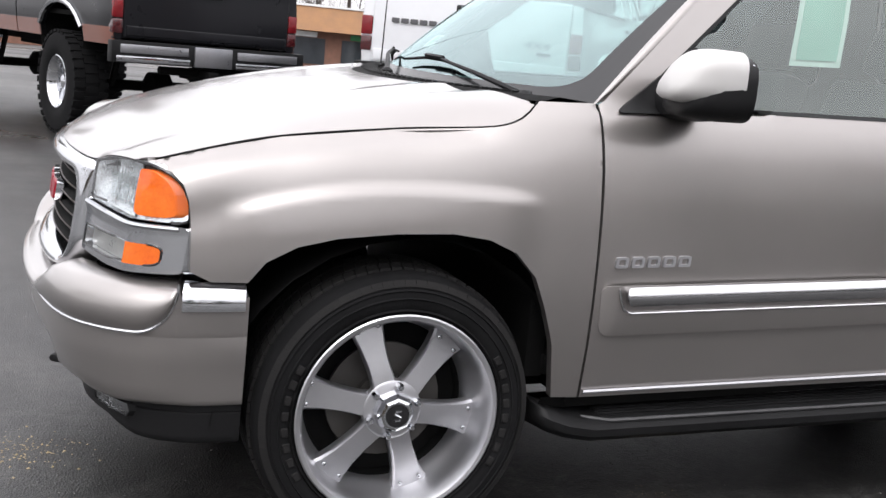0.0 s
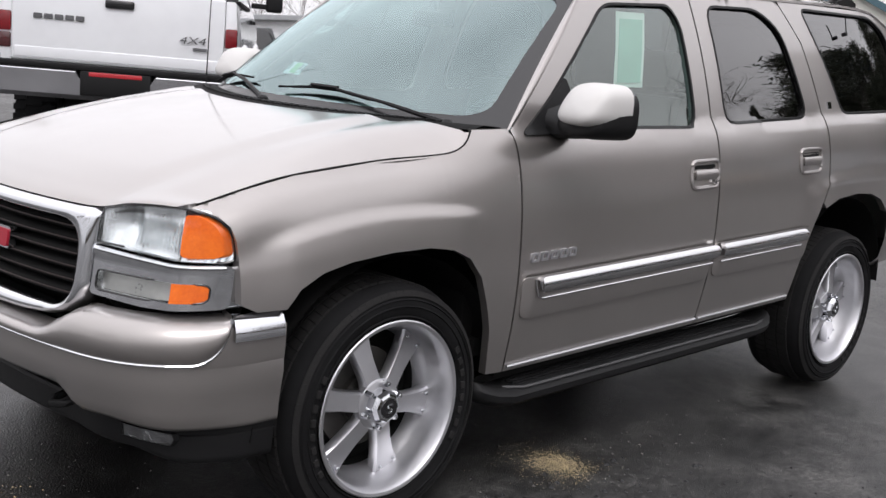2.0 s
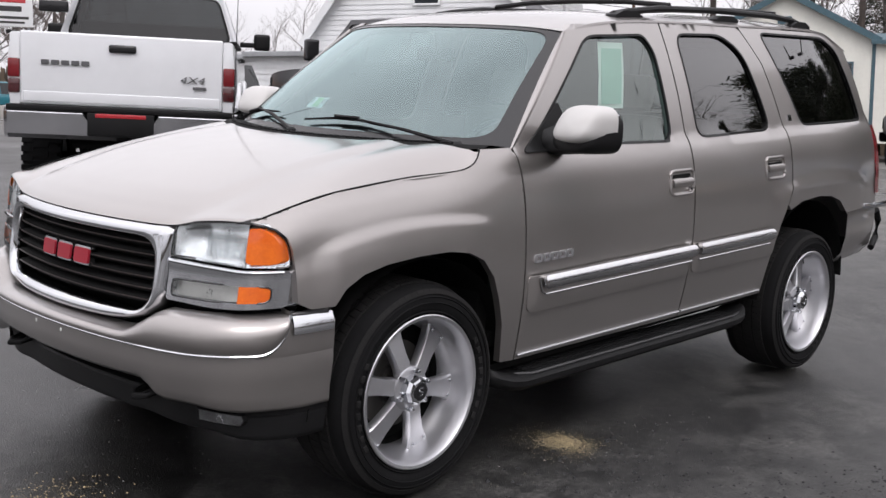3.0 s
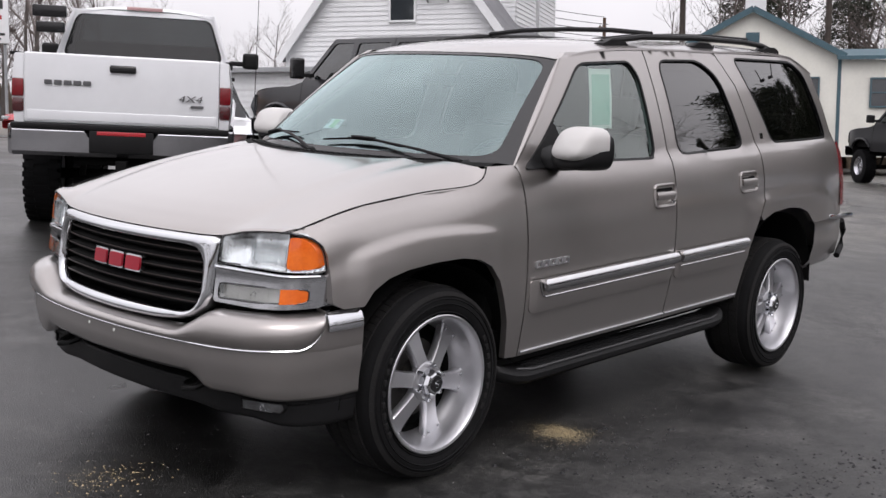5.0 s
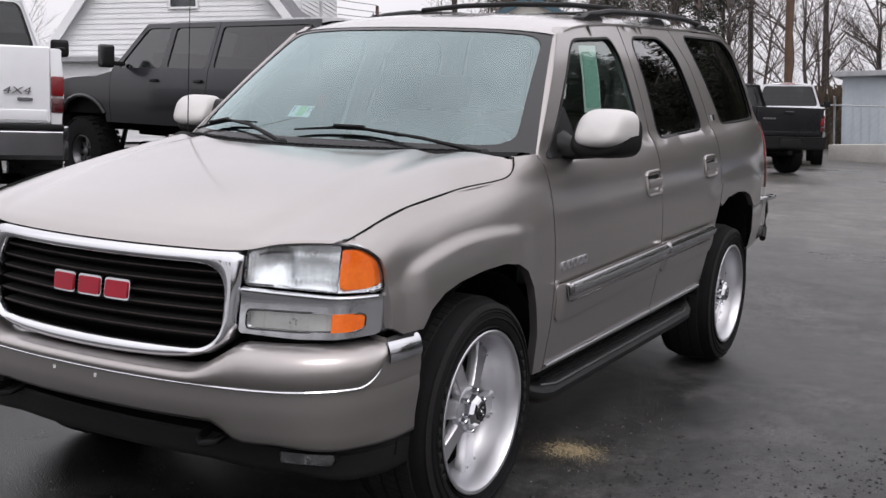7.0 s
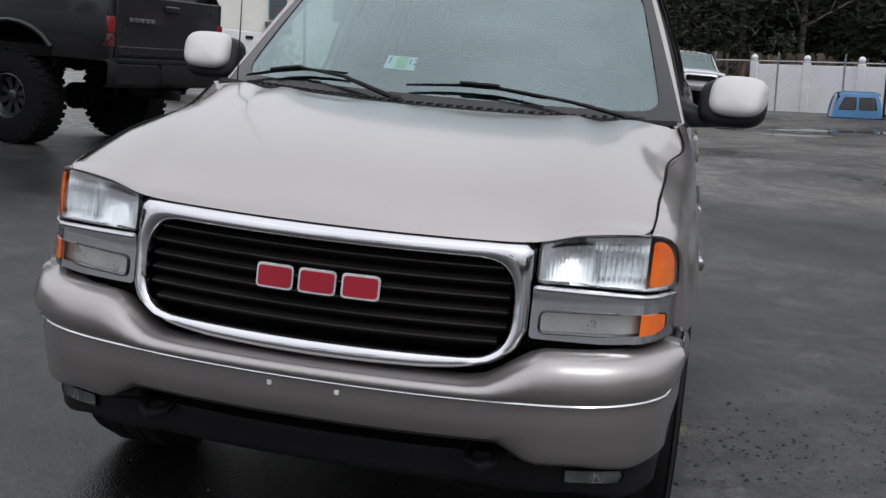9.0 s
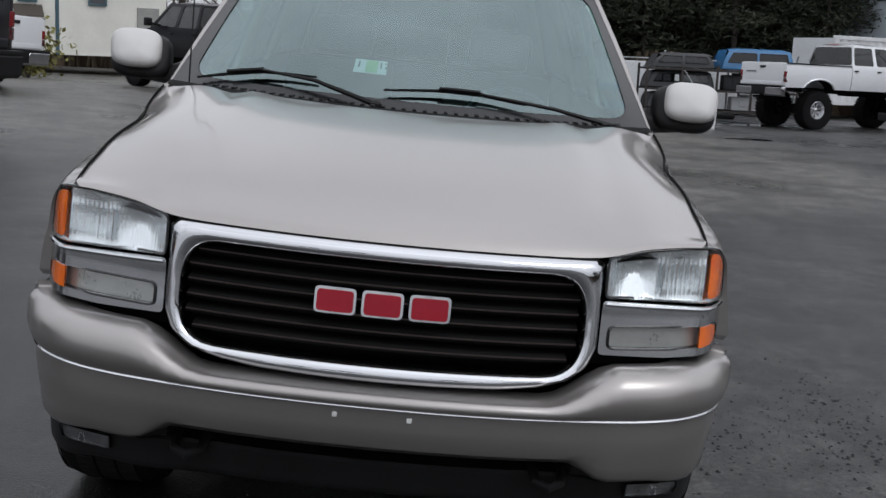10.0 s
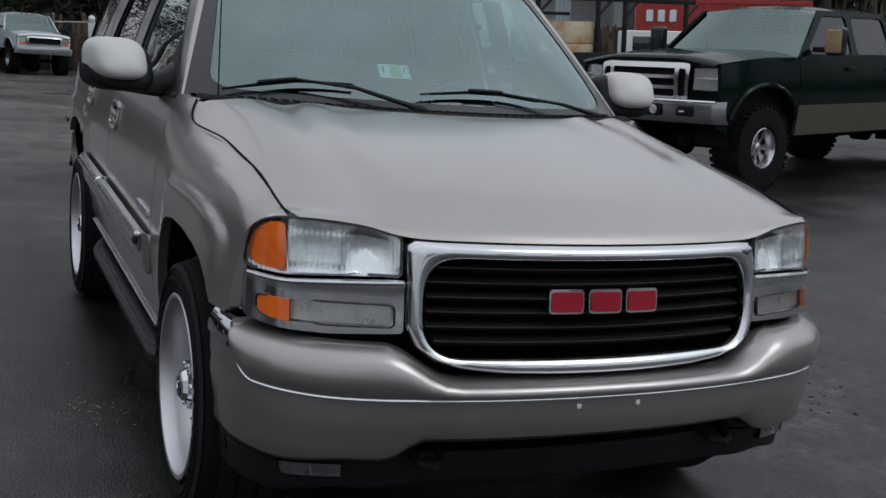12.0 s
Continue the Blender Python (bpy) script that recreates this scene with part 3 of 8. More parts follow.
# near-black sheet for the shaded bay below the shut lines
part("inner_panel", grid([[on_hood(x + 0.015, y * 1.015, -0.034) for x, y in row[::4]] for row in hood_rows[::4]]), DARK, suv)

# dark bead along the hood edge draws the shade of the shut gap
both("hood_gap_line", lambda: tube([rk(x, -edge_y(x) - 0.003, edge_z(x) + 0.0015) for x in np.linspace(-0.63, 0.34, 40)], 0.0032, 6), DARK, suv, "dark shut line of the hood")

# cowl with louvres
cowl_rows = []
for i in range(25):
    y = -0.815 + 1.63 * i / 24
    xr = 0.085 + 0.26 * (abs(y) / 0.8) ** 2
    cowl_rows.append([rk(xr, y, 1.225), rk(xr + 0.05, y, 1.238), rk(xr + 0.16, y, 1.225), rk(xr + 0.24, y, 1.19)])
cowl = part("cowl", grid(cowl_rows), DARK, suv, "black louvred cowl panel")
slot = None
for i in range(42):
    y = -0.68 + 1.36 * i / 41
    x = 0.085 + 0.26 * (abs(y) / 0.8) ** 2 + 0.06
    if slot is None:
        slot = box(-0.03, 0.03, -0.006, 0.006, 0, 0.006)
        ob = part("louvre", slot, BLACK, cowl)
        slot = ob
    else:
        ob = new("louvre", slot.data)
        ob.parent = cowl
    ob.matrix_basis = pose(*rk(x + 0.02, y, 1.2365))

# windshield and its black border
def shield(s, v, out=0.0):
    a = abs(s)
    bx, bz = 0.21 + 0.20 * a * a + 0.08 * a ** 6, 1.205 + 0.006 * a ** 4
    tx, tz = 0.845 + 0.15 * a * a, 1.690 - 0.012 * a * a - 0.018 * a ** 6
    y = s * (0.836 * (1 - v) + 0.652 * v)
    bow = 0.045 * math.sin(math.pi * v) * (1 - 0.75 * a ** 4)
    return rk(bx + (tx - bx) * v - bow * 0.55 - out * 0.6, y, bz + (tz - bz) * v + bow * 0.45 + out * 0.8)


part("windshield", grid([[shield(-1 + 2 * i / 24, j / 14) for i in range(25)] for j in range(15)]), WINDSHIELD, suv, "pale reflective windshield glass")
SQ = [(-1, 0), (1, 0), (1, 1), (-1, 1)]
part("windshield_border", panel(SQ, lambda s, v: shield(s, v, 0.003), [rounded([(-0.925, 0.09), (0.925, 0.09), (0.950, 0.975), (-0.950, 0.975)], 0.11, 6)], 0.05), GLOSSBLACK, suv, "black windshield surround")
# A pillars
def pillar():
    rows = []
    for j in range(15):
        v = j / 14
        a = Vector(shield(-1, v, 0.004))
        x, z = 0.530 + 0.475 * v, 1.232 + 0.440 * v
        b = Vector(left(x, z, 0.0005))
        m = (a + b) / 2 + Vector((-0.004, -0.006, 0.004))
        rows.append([a, a * 0.6 + m * 0.4, m, b * 0.6 + m * 0.4, b, Vector(left(x + 0.014, z, -0.004))])
    return grid(rows)


both("a_pillar", pillar, PEWTER, angle=85)
# roof
roof_c = curve([(0.84, 1.692), (0.95, 1.722), (1.15, 1.752), (1.6, 1.782), (2.4, 1.797), (3.2, 1.79), (3.6, 1.765), (3.78, 1.72)])
roof_e = curve([(0.84, 1.655), (1.0, 1.674), (1.2, 1.706), (1.6, 1.73), (2.4, 1.735), (3.4, 1.726), (3.62, 1.66), (3.78, 1.60)])
roof_rows = []
for i in range(-1, 42):
    s = max(-1, min(1, -1 + 2 * i / 40))
    drop = 1 if i in (-1, 41) else 0
    row = []
    e0 = abs(s) ** 3.2
    sill_gap = 1.694 - 0.012 * s * s - 0.018 * s ** 6 - (roof_c(0.842 + 0.155 * s * s) * (1 - e0) + roof_e(0.842 + 0.155 * s * s) * e0)
    for j in range(31):
        t = j / 30
        x0 = 0.842 + 0.155 * s * s
        x = x0 + (3.76 - 0.05 * s * s - x0) * t
        e = abs(s) ** 3.2
        hw = min(0.657, side_y(max(x, 1.0), roof_e(x)) + 0.004)
        row.append(rk(x, s * (hw + 0.003 * drop), roof_c(x) * (1 - e) + (roof_e(x) + 0.004) * e - 0.010 * drop + sill_gap * max(0, 1 - t / 0.15) ** 2))
    roof_rows.append(row)
part("roof", grid(roof_rows), PEWTER, suv)
# tailgate with its glass
def tail(s, z):
    lean_in = 0.30 * max(0, z - 1.2) + 0.10 * max(0, z - 1.2) ** 2
    return rk(3.90 - 0.05 * s * s - lean_in, s * (side_y(3.8, z) - 0.01), z)


part("tailgate", panel([(-1, 0.5), (1, 0.5), (1, 1.2), (0.99, 1.68), (-0.99, 1.68), (-1, 1.2)], tail, [rounded([(-0.86, 1.22), (0.86, 1.22), (0.84, 1.62), (-0.84, 1.62)], 0.08)], 0.06), PEWTER, suv)
part("rear_glass", panel(rounded([(-0.87, 1.21), (0.87, 1.21), (0.85, 1.63), (-0.85, 1.63)], 0.08), tail, step=0.15), PRIVACY, suv, "dark tinted rear glass")
both("tail_light", lambda: thick(panel([(3.845, 0.80), (3.84, 1.2), (3.89, 1.2), (3.93, 0.80)], lambda x, z: left(x, z, 0.006), step=0.06), 0.03), REDLENS, suv, "red tail light")
# rear bumper
def rear_bumper():
    rows = []
    for x, y in ((3.38, 0.90), (3.6, 0.885), (3.85, 0.86), (3.99, 0.80), (4.06, 0.6), (4.09, 0.3), (4.09, 0), (4.09, -0.3), (4.06, -0.6), (3.99, -0.80), (3.85, -0.86), (3.6, -0.885), (3.38, -0.90)):
        k = 0.96
        rows.append([rk(x, y, 0.735), rk(x + 0.01, y * 1.01, 0.72), rk(x + 0.01, y * 1.012, 0.6), rk(x - 0.01, y, 0.5), rk(x - 0.05, y * k, 0.445), rk(x - 0.1, y * 0.9, 0.46)])
    return grid(rows)


part("rear_bumper", rear_bumper(), PEWTER, suv)
both("bumper_step", lambda: box(3.62, 3.98, -0.905, -0.86, 0.875, 0.905, 0.012), CHROME, suv, "chrome bumper step")
both("bumper_guard", lambda: tube([rk(3.95, -0.84, 0.69), rk(4.02, -0.83, 0.62), rk(3.98, -0.84, 0.52), rk(3.88, -0.86, 0.47)], 0.02), BLACK, suv)

# mouldings, badges and handles on the doors
def moulding(x0, x1):
    def make():
        poly = rounded([(x0, 0.745), (x1, 0.745), (x1, 0.60), (x0 + 0.01, 0.60)], 0.03, 3)
        return panel(poly, lambda x, z: left(x, z, 0.002 + (0.014 + 0.006 * smoothstep(0.6, 0.64, z)) * smoothstep(x0, x0 + 0.04, x) * smoothstep(x1 + 0.002, x1 - 0.02, x)), step=0.02, flange=(0, 0.008, 0))
    return make


def strip(x0, x1, z0, z1, slant, out=0.03):
    poly = rounded([(x0, z1), (x1, z1), (x1 + 0.0, z0), (x0 + slant, z0)], 0.024, 6)
    mid, hh = (z0 + z1) / 2, (z1 - z0) / 2
    return panel(poly, lambda x, z: left(x, z, out + 0.55 * hh * (1 - ((z - mid) / hh) ** 2) - 0.05 * (z - mid)), step=0.012, flange=(0, 0.02, 0))


for (pl, pr), x0, x1, s0, s1, slant in (((door_fl, door_fr), 0.545, 1.70, 0.600, 1.697, 0.012), ((door_rl, door_rr), 1.725, 2.50, 1.73, 2.43, 0.0)):
    for par, flip in ((pl, False), (pr, True)):
        f = mirrored if flip else (lambda b: b)
        md = part("side_moulding", f(moulding(x0, x1)()), PEWTER, par)
        part("chrome_strip", f(strip(s0, s1, 0.690, 0.744, slant, 0.036)), BRIGHT, md, "bright chrome strip")
        part("lower_bead", f(tube(([left(s0 - 0.012, 0.738, 0.024), left(s0 - 0.004, 0.705, 0.026), left(s0 + 0.010, 0.678, 0.026)] if x0 < 1 else []) + [left(u, 0.668, 0.026) for u in np.linspace(s0 + slant + 0.02, s1 - 0.01, 14)], 0.0035, 6)), BRIGHT, md)
        part("sill_strip", f(tube([left(u, 0.430 - 0.008 * (u - 0.6), 0.006) for u in np.linspace(x0 if x0 < 1 else x0 - 0.008, min(x1, 2.46), 16)], 0.006, 6)), ALLOY_DULL, par, "thin bright sill edge")
        hx = 1.614 if par in (door_fl, door_fr) else 2.486
        hz = 1.028 if par in (door_fl, door_fr) else 1.04
        poly = rounded([(hx - 0.100, hz - 0.054), (hx + 0.086, hz - 0.054), (hx + 0.096, hz + 0.050), (hx - 0.100, hz + 0.050)], 0.034, 6)
        hb = part("handle_bezel", f(tube([left(x, z, 0.003) for x, z in poly + poly[:1]], 0.0075, 8)), PEWTER, par)
        part("handle_cup", f(panel(poly, lambda x, z: left(x, z, 0.004 - 0.016 * smoothstep(0.055, 0.02, abs(z - hz)) * smoothstep(0.098, 0.066, abs(x - hx))), step=0.012)), PEWTER, hb)
        # flat dark patch paints the shade in the cup above the grip
        part("grip_shade", f(panel(rounded([(hx - 0.076, hz + 0.012), (hx + 0.072, hz + 0.012), (hx + 0.072, hz + 0.034), (hx - 0.076, hz + 0.034)], 0.010, 3), lambda x, z: left(x, z, 0.0), step=0.012)), DARK, hb, "dark patch for the shade above the grip")
        grip = rounded([(hx - 0.083, hz - 0.020), (hx + 0.078, hz - 0.020), (hx + 0.080, hz + 0.016), (hx - 0.083, hz + 0.016)], 0.013, 4)
        part("door_handle", f(panel(grip, lambda x, z: left(x, z, 0.008 + 0.006 * (1 - ((z - hz + 0.002) / 0.018) ** 2)), step=0.009, flange=(0, 0.010, 0))), PEWTER, hb)
        if par in (door_fl, door_fr):
            part("key_lock", f(moved(lathe([(0.004, 0.010), (-0.006, 0.009), (-0.007, 0.0)], 14), Matrix.Translation(left(hx + 0.060, hz - 0.036, 0.006)))), BRIGHT, hb, "round key lock")
both("fender_lip", lambda: grid([[left(x, z - 0.004), (left(x, z - 0.004)[0], left(x, z - 0.004)[1] + 0.05, left(x, z - 0.004)[2] - 0.03)] for x, z in FTOP]), DARK)
# name plate on the door: plain bright bars in place of its lettering
for par, flip in ((door_fl, False), (door_fr, True)):
    f = mirrored if flip else (lambda b: b)
    for i in range(5):
        x = 0.575 + i * 0.049
        b = panel(rounded([(x, 0.792), (x + 0.038, 0.792), (x + 0.040, 0.822), (x + 0.003, 0.822)], 0.006, 2), lambda u, w: left(u, w, 0.008), [rounded([(x + 0.009, 0.799), (x + 0.030, 0.799), (x + 0.031, 0.815), (x + 0.011, 0.815)], 0.003, 2)], 0.02, (0, 0.008, 0))
        part("name_bar", f(b), ALLOY, par, "plain bright badge bar")
both("emblem", lambda: panel([(2.73, 1.26), (2.765, 1.26), (2.765, 1.29), (2.73, 1.29)], lambda x, z: left(x, z, 0.006), step=0.02, flange=(0, 0.006, 0)), CHROME)

# lower sill and running boards
both("rocker", lambda: grid([[rk(x, -y, z) for y, z in ((0.864, 0.412), (0.84, 0.37), (0.76, 0.34), (0.6, 0.33))] for x in (0.43, 0.8, 1.2, 1.8, 2.5)]), DARK)


def board():
    prof = [(0.76, 0.345), (0.855, 0.350), (0.890, 0.343), (0.912, 0.322), (0.910, 0.300), (0.885, 0.280), (0.82, 0.276), (0.76, 0.285)]
    rows = []
    for x, k, dz in ((0.415, 0.55, 0.048), (0.43, 0.74, 0.044), (0.455, 0.88, 0.032), (0.51, 0.96, 0.014), (0.59, 1.0, 0.0), (1.4, 1.0, -0.010), (2.2, 1.0, -0.020), (2.28, 0.97, -0.018), (2.33, 0.88, -0.010), (2.37, 0.72, 0.004)):
        rows.append([rk(x, -0.76 - (y - 0.76) * k, z + dz) for y, z in prof])
    return loft(rows)


BOARD_TILT = Matrix(((1, 0, 0, 0), (0, 1, 0, 0), (RAKE - 0.0125, 0, 1, 0), (0, 0, 0, 1)))
boards = both("running_board", board, BLACK, suv, "black plastic running board")
for bd, s in zip(boards, (-1, 1)):
    for k in range(4):
        y = s * (0.785 + 0.024 * k)
        part("tread_rib", moved(box(0.62, 2.2, y - 0.007, y + 0.007, 0.354, 0.362, 0.003, 1), BOARD_TILT), RUBBER, bd)
    part("edge_trim", moved(tube([(0.56, s * 0.868, 0.356), (0.64, s * 0.896, 0.350), (2.2, s * 0.896, 0.350), (2.30, s * 0.876, 0.352)], 0.006, 6), BOARD_TILT), BOARDEDGE, bd, "thin grey edge")

# grille
def rayed(poly, n, c):
    """n points of an outline, evenly round a centre."""
    out = []
    for i in range(n):
        a = 2 * math.pi * (i + 0.5) / n
        d = Vector((math.cos(a), math.sin(a) * 0.35))
        best = None
        for p, q in zip(poly, poly[1:] + poly[:1]):
            ex, ey, px, py = q[0] - p[0], q[1] - p[1], p[0] - c[0], p[1] - c[1]
            den = d.x * ey - d.y * ex
            if abs(den) > 1e-9:
                t = (px * ey - py * ex) / den
                u = (px * d.y - py * d.x) / den
                if t > 0 and -1e-6 <= u <= 1 + 1e-6 and (best is None or t > best):
                    best = t
        out.append((c[0] + d.x * best, c[1] + d.y * best))
    return out


GH = [(0.523, 1.011), (0.523, 0.80), (0.505, 0.758), (0.46, 0.722), (0.40, 0.703), (0.3, 0.692), (0.15, 0.688), (0, 0.687)]
G_OUT = GH + [(-y, z) for y, z in GH[-2::-1]]
G_IN = rounded([(0.478, 0.968), (0.478, 0.735), (-0.478, 0.735), (-0.478, 0.968)], 0.095, 8)
N = 120
ro, ri = rayed(G_OUT, N, (0, 0.86)), rayed(G_IN, N, (0, 0.86))
rows = []
for s, out in ((-0.02, -0.07), (0, -0.02), (0.06, 0.008), (0.25, 0.024), (0.55, 0.028), (0.82, 0.02), (1, 0.0), (1.0, -0.06)):
    rows.append([front(a[0] + (b[0] - a[0]) * s, a[1] + (b[1] - a[1]) * s, out) for a, b in zip(ri, ro)])
grille = part("grille", grid(rows, True), CHROME, suv, "chrome grille surround", angle=60)
part("grille_back", panel([(-0.5, 0.72), (0.5, 0.72), (0.5, 0.98), (-0.5, 0.98)], lambda y, z: front(y, z, -0.075), step=0.1), DARK, grille, "black recess behind the slats")
for i in range(6):
    z = 0.765 + i * 0.036
    hw = 0.47 if 0 < i < 5 else 0.45
    rows = []
    for k in range(25):
        y = -hw + 2 * hw * k / 24
        rows.append([front(y, z + a, o) for a, o in ((0.010, -0.06), (0.0085, -0.012), (0.002, -0.004), (-0.006, -0.012), (-0.009, -0.06))])
    part("slat", grid(rows), DARK, grille)
    part("slat_edge", tube([front(-hw + 2 * hw * k / 24, z + 0.0035, -0.005) for k in range(25)], 0.0022, 5), mat("bronze_edge", (0.06, 0.045, 0.042), 0.4, 0.5) if i == 0 else bpy.data.materials["bronze_edge"], grille)
# badge: three plain red blocks with chrome rims
for i in range(3):
    w, g = 0.098, 0.0135
    y0 = 0.1615 - i * (w + g)
    out = rounded([(y0, 0.842), (y0 - w, 0.842), (y0 - w, 0.904), (y0, 0.904)], 0.012, 3)
    rim = part("badge_rim", panel(out, lambda y, z: front(y, z, 0.012), step=0.02, flange=(0.02, 0, 0)), CHROME, grille)
    inn = rounded([(y0 - 0.006, 0.848), (y0 - w + 0.006, 0.848), (y0 - w + 0.006, 0.898), (y0 - 0.006, 0.898)], 0.009, 3)
    part("badge_block", panel(inn, lambda y, z: front(y, z, 0.017), step=0.02, flange=(0.006, 0, 0)), BADGERED, rim, "plain red badge block")

# lamps
FOGGREY = mat("dark_lamp_back", (0.16, 0.16, 0.165), 0.25, 0.6, 0.5, 18, 0.8, 25)
PARKGREY = mat("grey_lamp_back", (0.50, 0.50, 0.48), 0.3, 0.7, 0.15, 14, 0.12, 30)
LAMP = rounded([(0.531, 0.922), (0.531, 1.016), (0.62, 1.036), (0.73, 1.046), (0.785, 1.047), (0.816, 1.043), (0.840, 1.028), (0.856, 1.0), (0.864, 0.96), (0.867, 0.908)], 0.014, 3)
BEZEL = rounded([(0.5255, 0.785), (0.5255, 0.916), (0.70, 0.910), (0.869, 0.902), (0.869, 0.785), (0.7, 0.778)], 0.012, 3)
PARK = rounded([(0.548, 0.80), (0.548, 0.854), (0.7, 0.855), (0.848, 0.853), (0.848, 0.803), (0.7, 0.799)], 0.016, 4)


def cut(poly, y, keep_out):
    """The piece of an outline beyond or before a line."""
    res = []
    for a, b in zip(poly, poly[1:] + poly[:1]):
        ia, ib = (a[0] >= y) == keep_out, (b[0] >= y) == keep_out
        if ia:
            res.append(a)
        if ia != ib:
            t = (y - a[0]) / (b[0] - a[0])
            res.append((y, a[1] + t * (b[1] - a[1])))
    return res


for s in (-1, 1):
    fr = lambda y, z, o=0.0, s=s: front(y * s, z, o)
    bz = part("lamp_bezel", panel(BEZEL, lambda y, z: fr(y, z, 0.002 + 0.015 * max(0, z - 0.84) + 0.007 * math.exp(-((z - 0.905) / 0.011) ** 2)), [PARK], 0.0125, (0.05, 0, 0)), CHROME, suv, "chrome lamp bezel")
    part("bezel_bead", tube([fr(y, 0.9085 - 0.040 * max(0, y - 0.53) , 0.008) for y in np.linspace(0.532, 0.862, 18)], [0.0065] * 18, 8), CHROME, bz, "bright upper bead")
    hl = part("headlight", panel(LAMP, lambda y, z: fr(y, z, 0.004), step=0.014, flange=(0.03, 0, 0)), LENS, suv, "clear headlight with amber side lens")
    part("housing", panel(LAMP, lambda y, z: fr(y, z, -0.010 - 0.42 * (z - 0.908)), step=0.02, flange=lambda co: Vector((-0.010 - 0.42 * max(0, co.z - RAKE * co.x - 0.908), 0, 0))), FLUTED, hl)
    part("amber_lens", panel(rounded([(0.799, 0.922), (0.799, 1.034), (0.822, 1.032), (0.842, 1.012), (0.852, 0.985), (0.858, 0.920)], 0.016, 5), lambda y, z: fr(y, z, 0.006 + 0.006 * math.exp(-((y - 0.828) / 0.03) ** 2 - ((z - 0.975) / 0.05) ** 2)), step=0.008, flange=(0.03, 0, 0)), AMBER, hl, "orange side marker lens")
    part("lamp_rim", tube([fr(y, z, -0.002) for y, z in LAMP + LAMP[:1]], 0.0042, 6), GLOSSBLACK, hl, "black lamp edge")
    bowls = ((0.605, 0.066), (0.725, 0.072))
    dish = lambda y, z: max(max(0, 1 - ((y - c) / w) ** 2) * max(0, 1 - ((z - 0.978) / 0.066) ** 2) for c, w in bowls)
    ribs = lambda y, z: (0.0045 if y > 0.66 else 0.0025) * abs(math.sin(math.pi * (y - 0.53) / 0.0125)) * smoothstep(0.925, 0.945, z) * smoothstep(1.025, 1.0, z)
    part("reflector", panel(inset(cut(LAMP, 0.792, False), 0.004), lambda y, z: fr(y, z, -0.006 - (0.034 if y < 0.668 else 0.014) * dish(y, z) + ribs(y, z)), step=0.0042), FLUTED, hl, angle=80)
    for yc, hw in bowls:
        for k in range(-9, 10) if yc > 0.7 else ():
            b = box(-0.003, 0.001, -0.0011, 0.0011, -0.036, 0.036)
            part("flute", moved(b, Matrix.Translation(Vector(fr(yc + k * hw * 0.095, 0.975, 0.0005)))), LENS, hl)
    pk = part("parking_lamp", panel(cut(PARK, 0.787, False), lambda y, z: fr(y, z, 0.006), step=0.03, flange=(0.02, 0, 0)), LENS, suv, "clear parking lamp with amber end")
    part("lamp_back", panel(PARK, lambda y, z: fr(y, z, -0.016), step=0.04), PARKGREY, pk)
    part("lamp_seal", tube([fr(y, z, 0.005) for y, z in PARK + PARK[:1]], 0.0032, 6), GLOSSBLACK, pk)
    part("amber_end", panel(cut(PARK, 0.789, True), lambda y, z: fr(y, z, 0.006), step=0.010, flange=(0.02, 0, 0)), AMBER, pk, "orange turn lens")
    part("nose_filler", panel(rounded([(0.50, 0.74), (0.50, 1.03), (0.7, 1.03), (0.80, 1.0), (0.85, 0.9), (0.86, 0.74)], 0.03), lambda y, z: fr(y, z, -0.075), step=0.06), DARK, suv)

# front bumper
bp = [(-0.405, 0.898), (-0.5, 0.892), (-0.582, 0.877), (-0.662, 0.846), (-0.729, 0.796), (-0.788, 0.719), (-0.829, 0.615), (-0.858, 0.48), (-0.882, 0.32), (-0.895, 0.15), (-0.898, 0.0)]
px_, py_ = curve([(i, p[0]) for i, p in enumerate(bp)]), curve([(i, p[1]) for i, p in enumerate(bp)])


def bump_at(t, off, z):
    """Round the bumper: t from 0 at one arch over 10 in the middle to 20 at the other."""
    k = t if t <= 10 else 20 - t
    s = -1 if t <= 10 else 1
    d = Vector((px_(k + 0.05) - px_(k - 0.05), py_(k + 0.05) - py_(k - 0.05))).normalized()
    n = Vector((d.y, -d.x))
    return rk(px_(k) + n.x * off, s * (py_(k) + n.y * off), z)


def top_z(y):
    return 0.682 + 0.080 * smoothstep(0.41, 0.59, abs(y))


def low_z(y):
    return 0.455 + 0.023 * smoothstep(0.84, 0.66, abs(y)) + 0.049 * smoothstep(0.58, 0.47, abs(y))


def dam_z(y):
    """Lower edge of the air dam: highest in the middle."""
    return 0.350 + 0.026 * smoothstep(0.88, 0.70, abs(y)) + 0.008 * smoothstep(0.62, 0.42, abs(y))


def line_z(e):
    """Height of the seam between the bumper and its soft cover: it runs level, then turns up beside the end cap."""
    q = min(1, max(0, (e - 1.85) / 1.15))
    return 0.646 + 0.122 * (1 - math.sqrt(max(0, 1 - (1 - q) ** 2)))


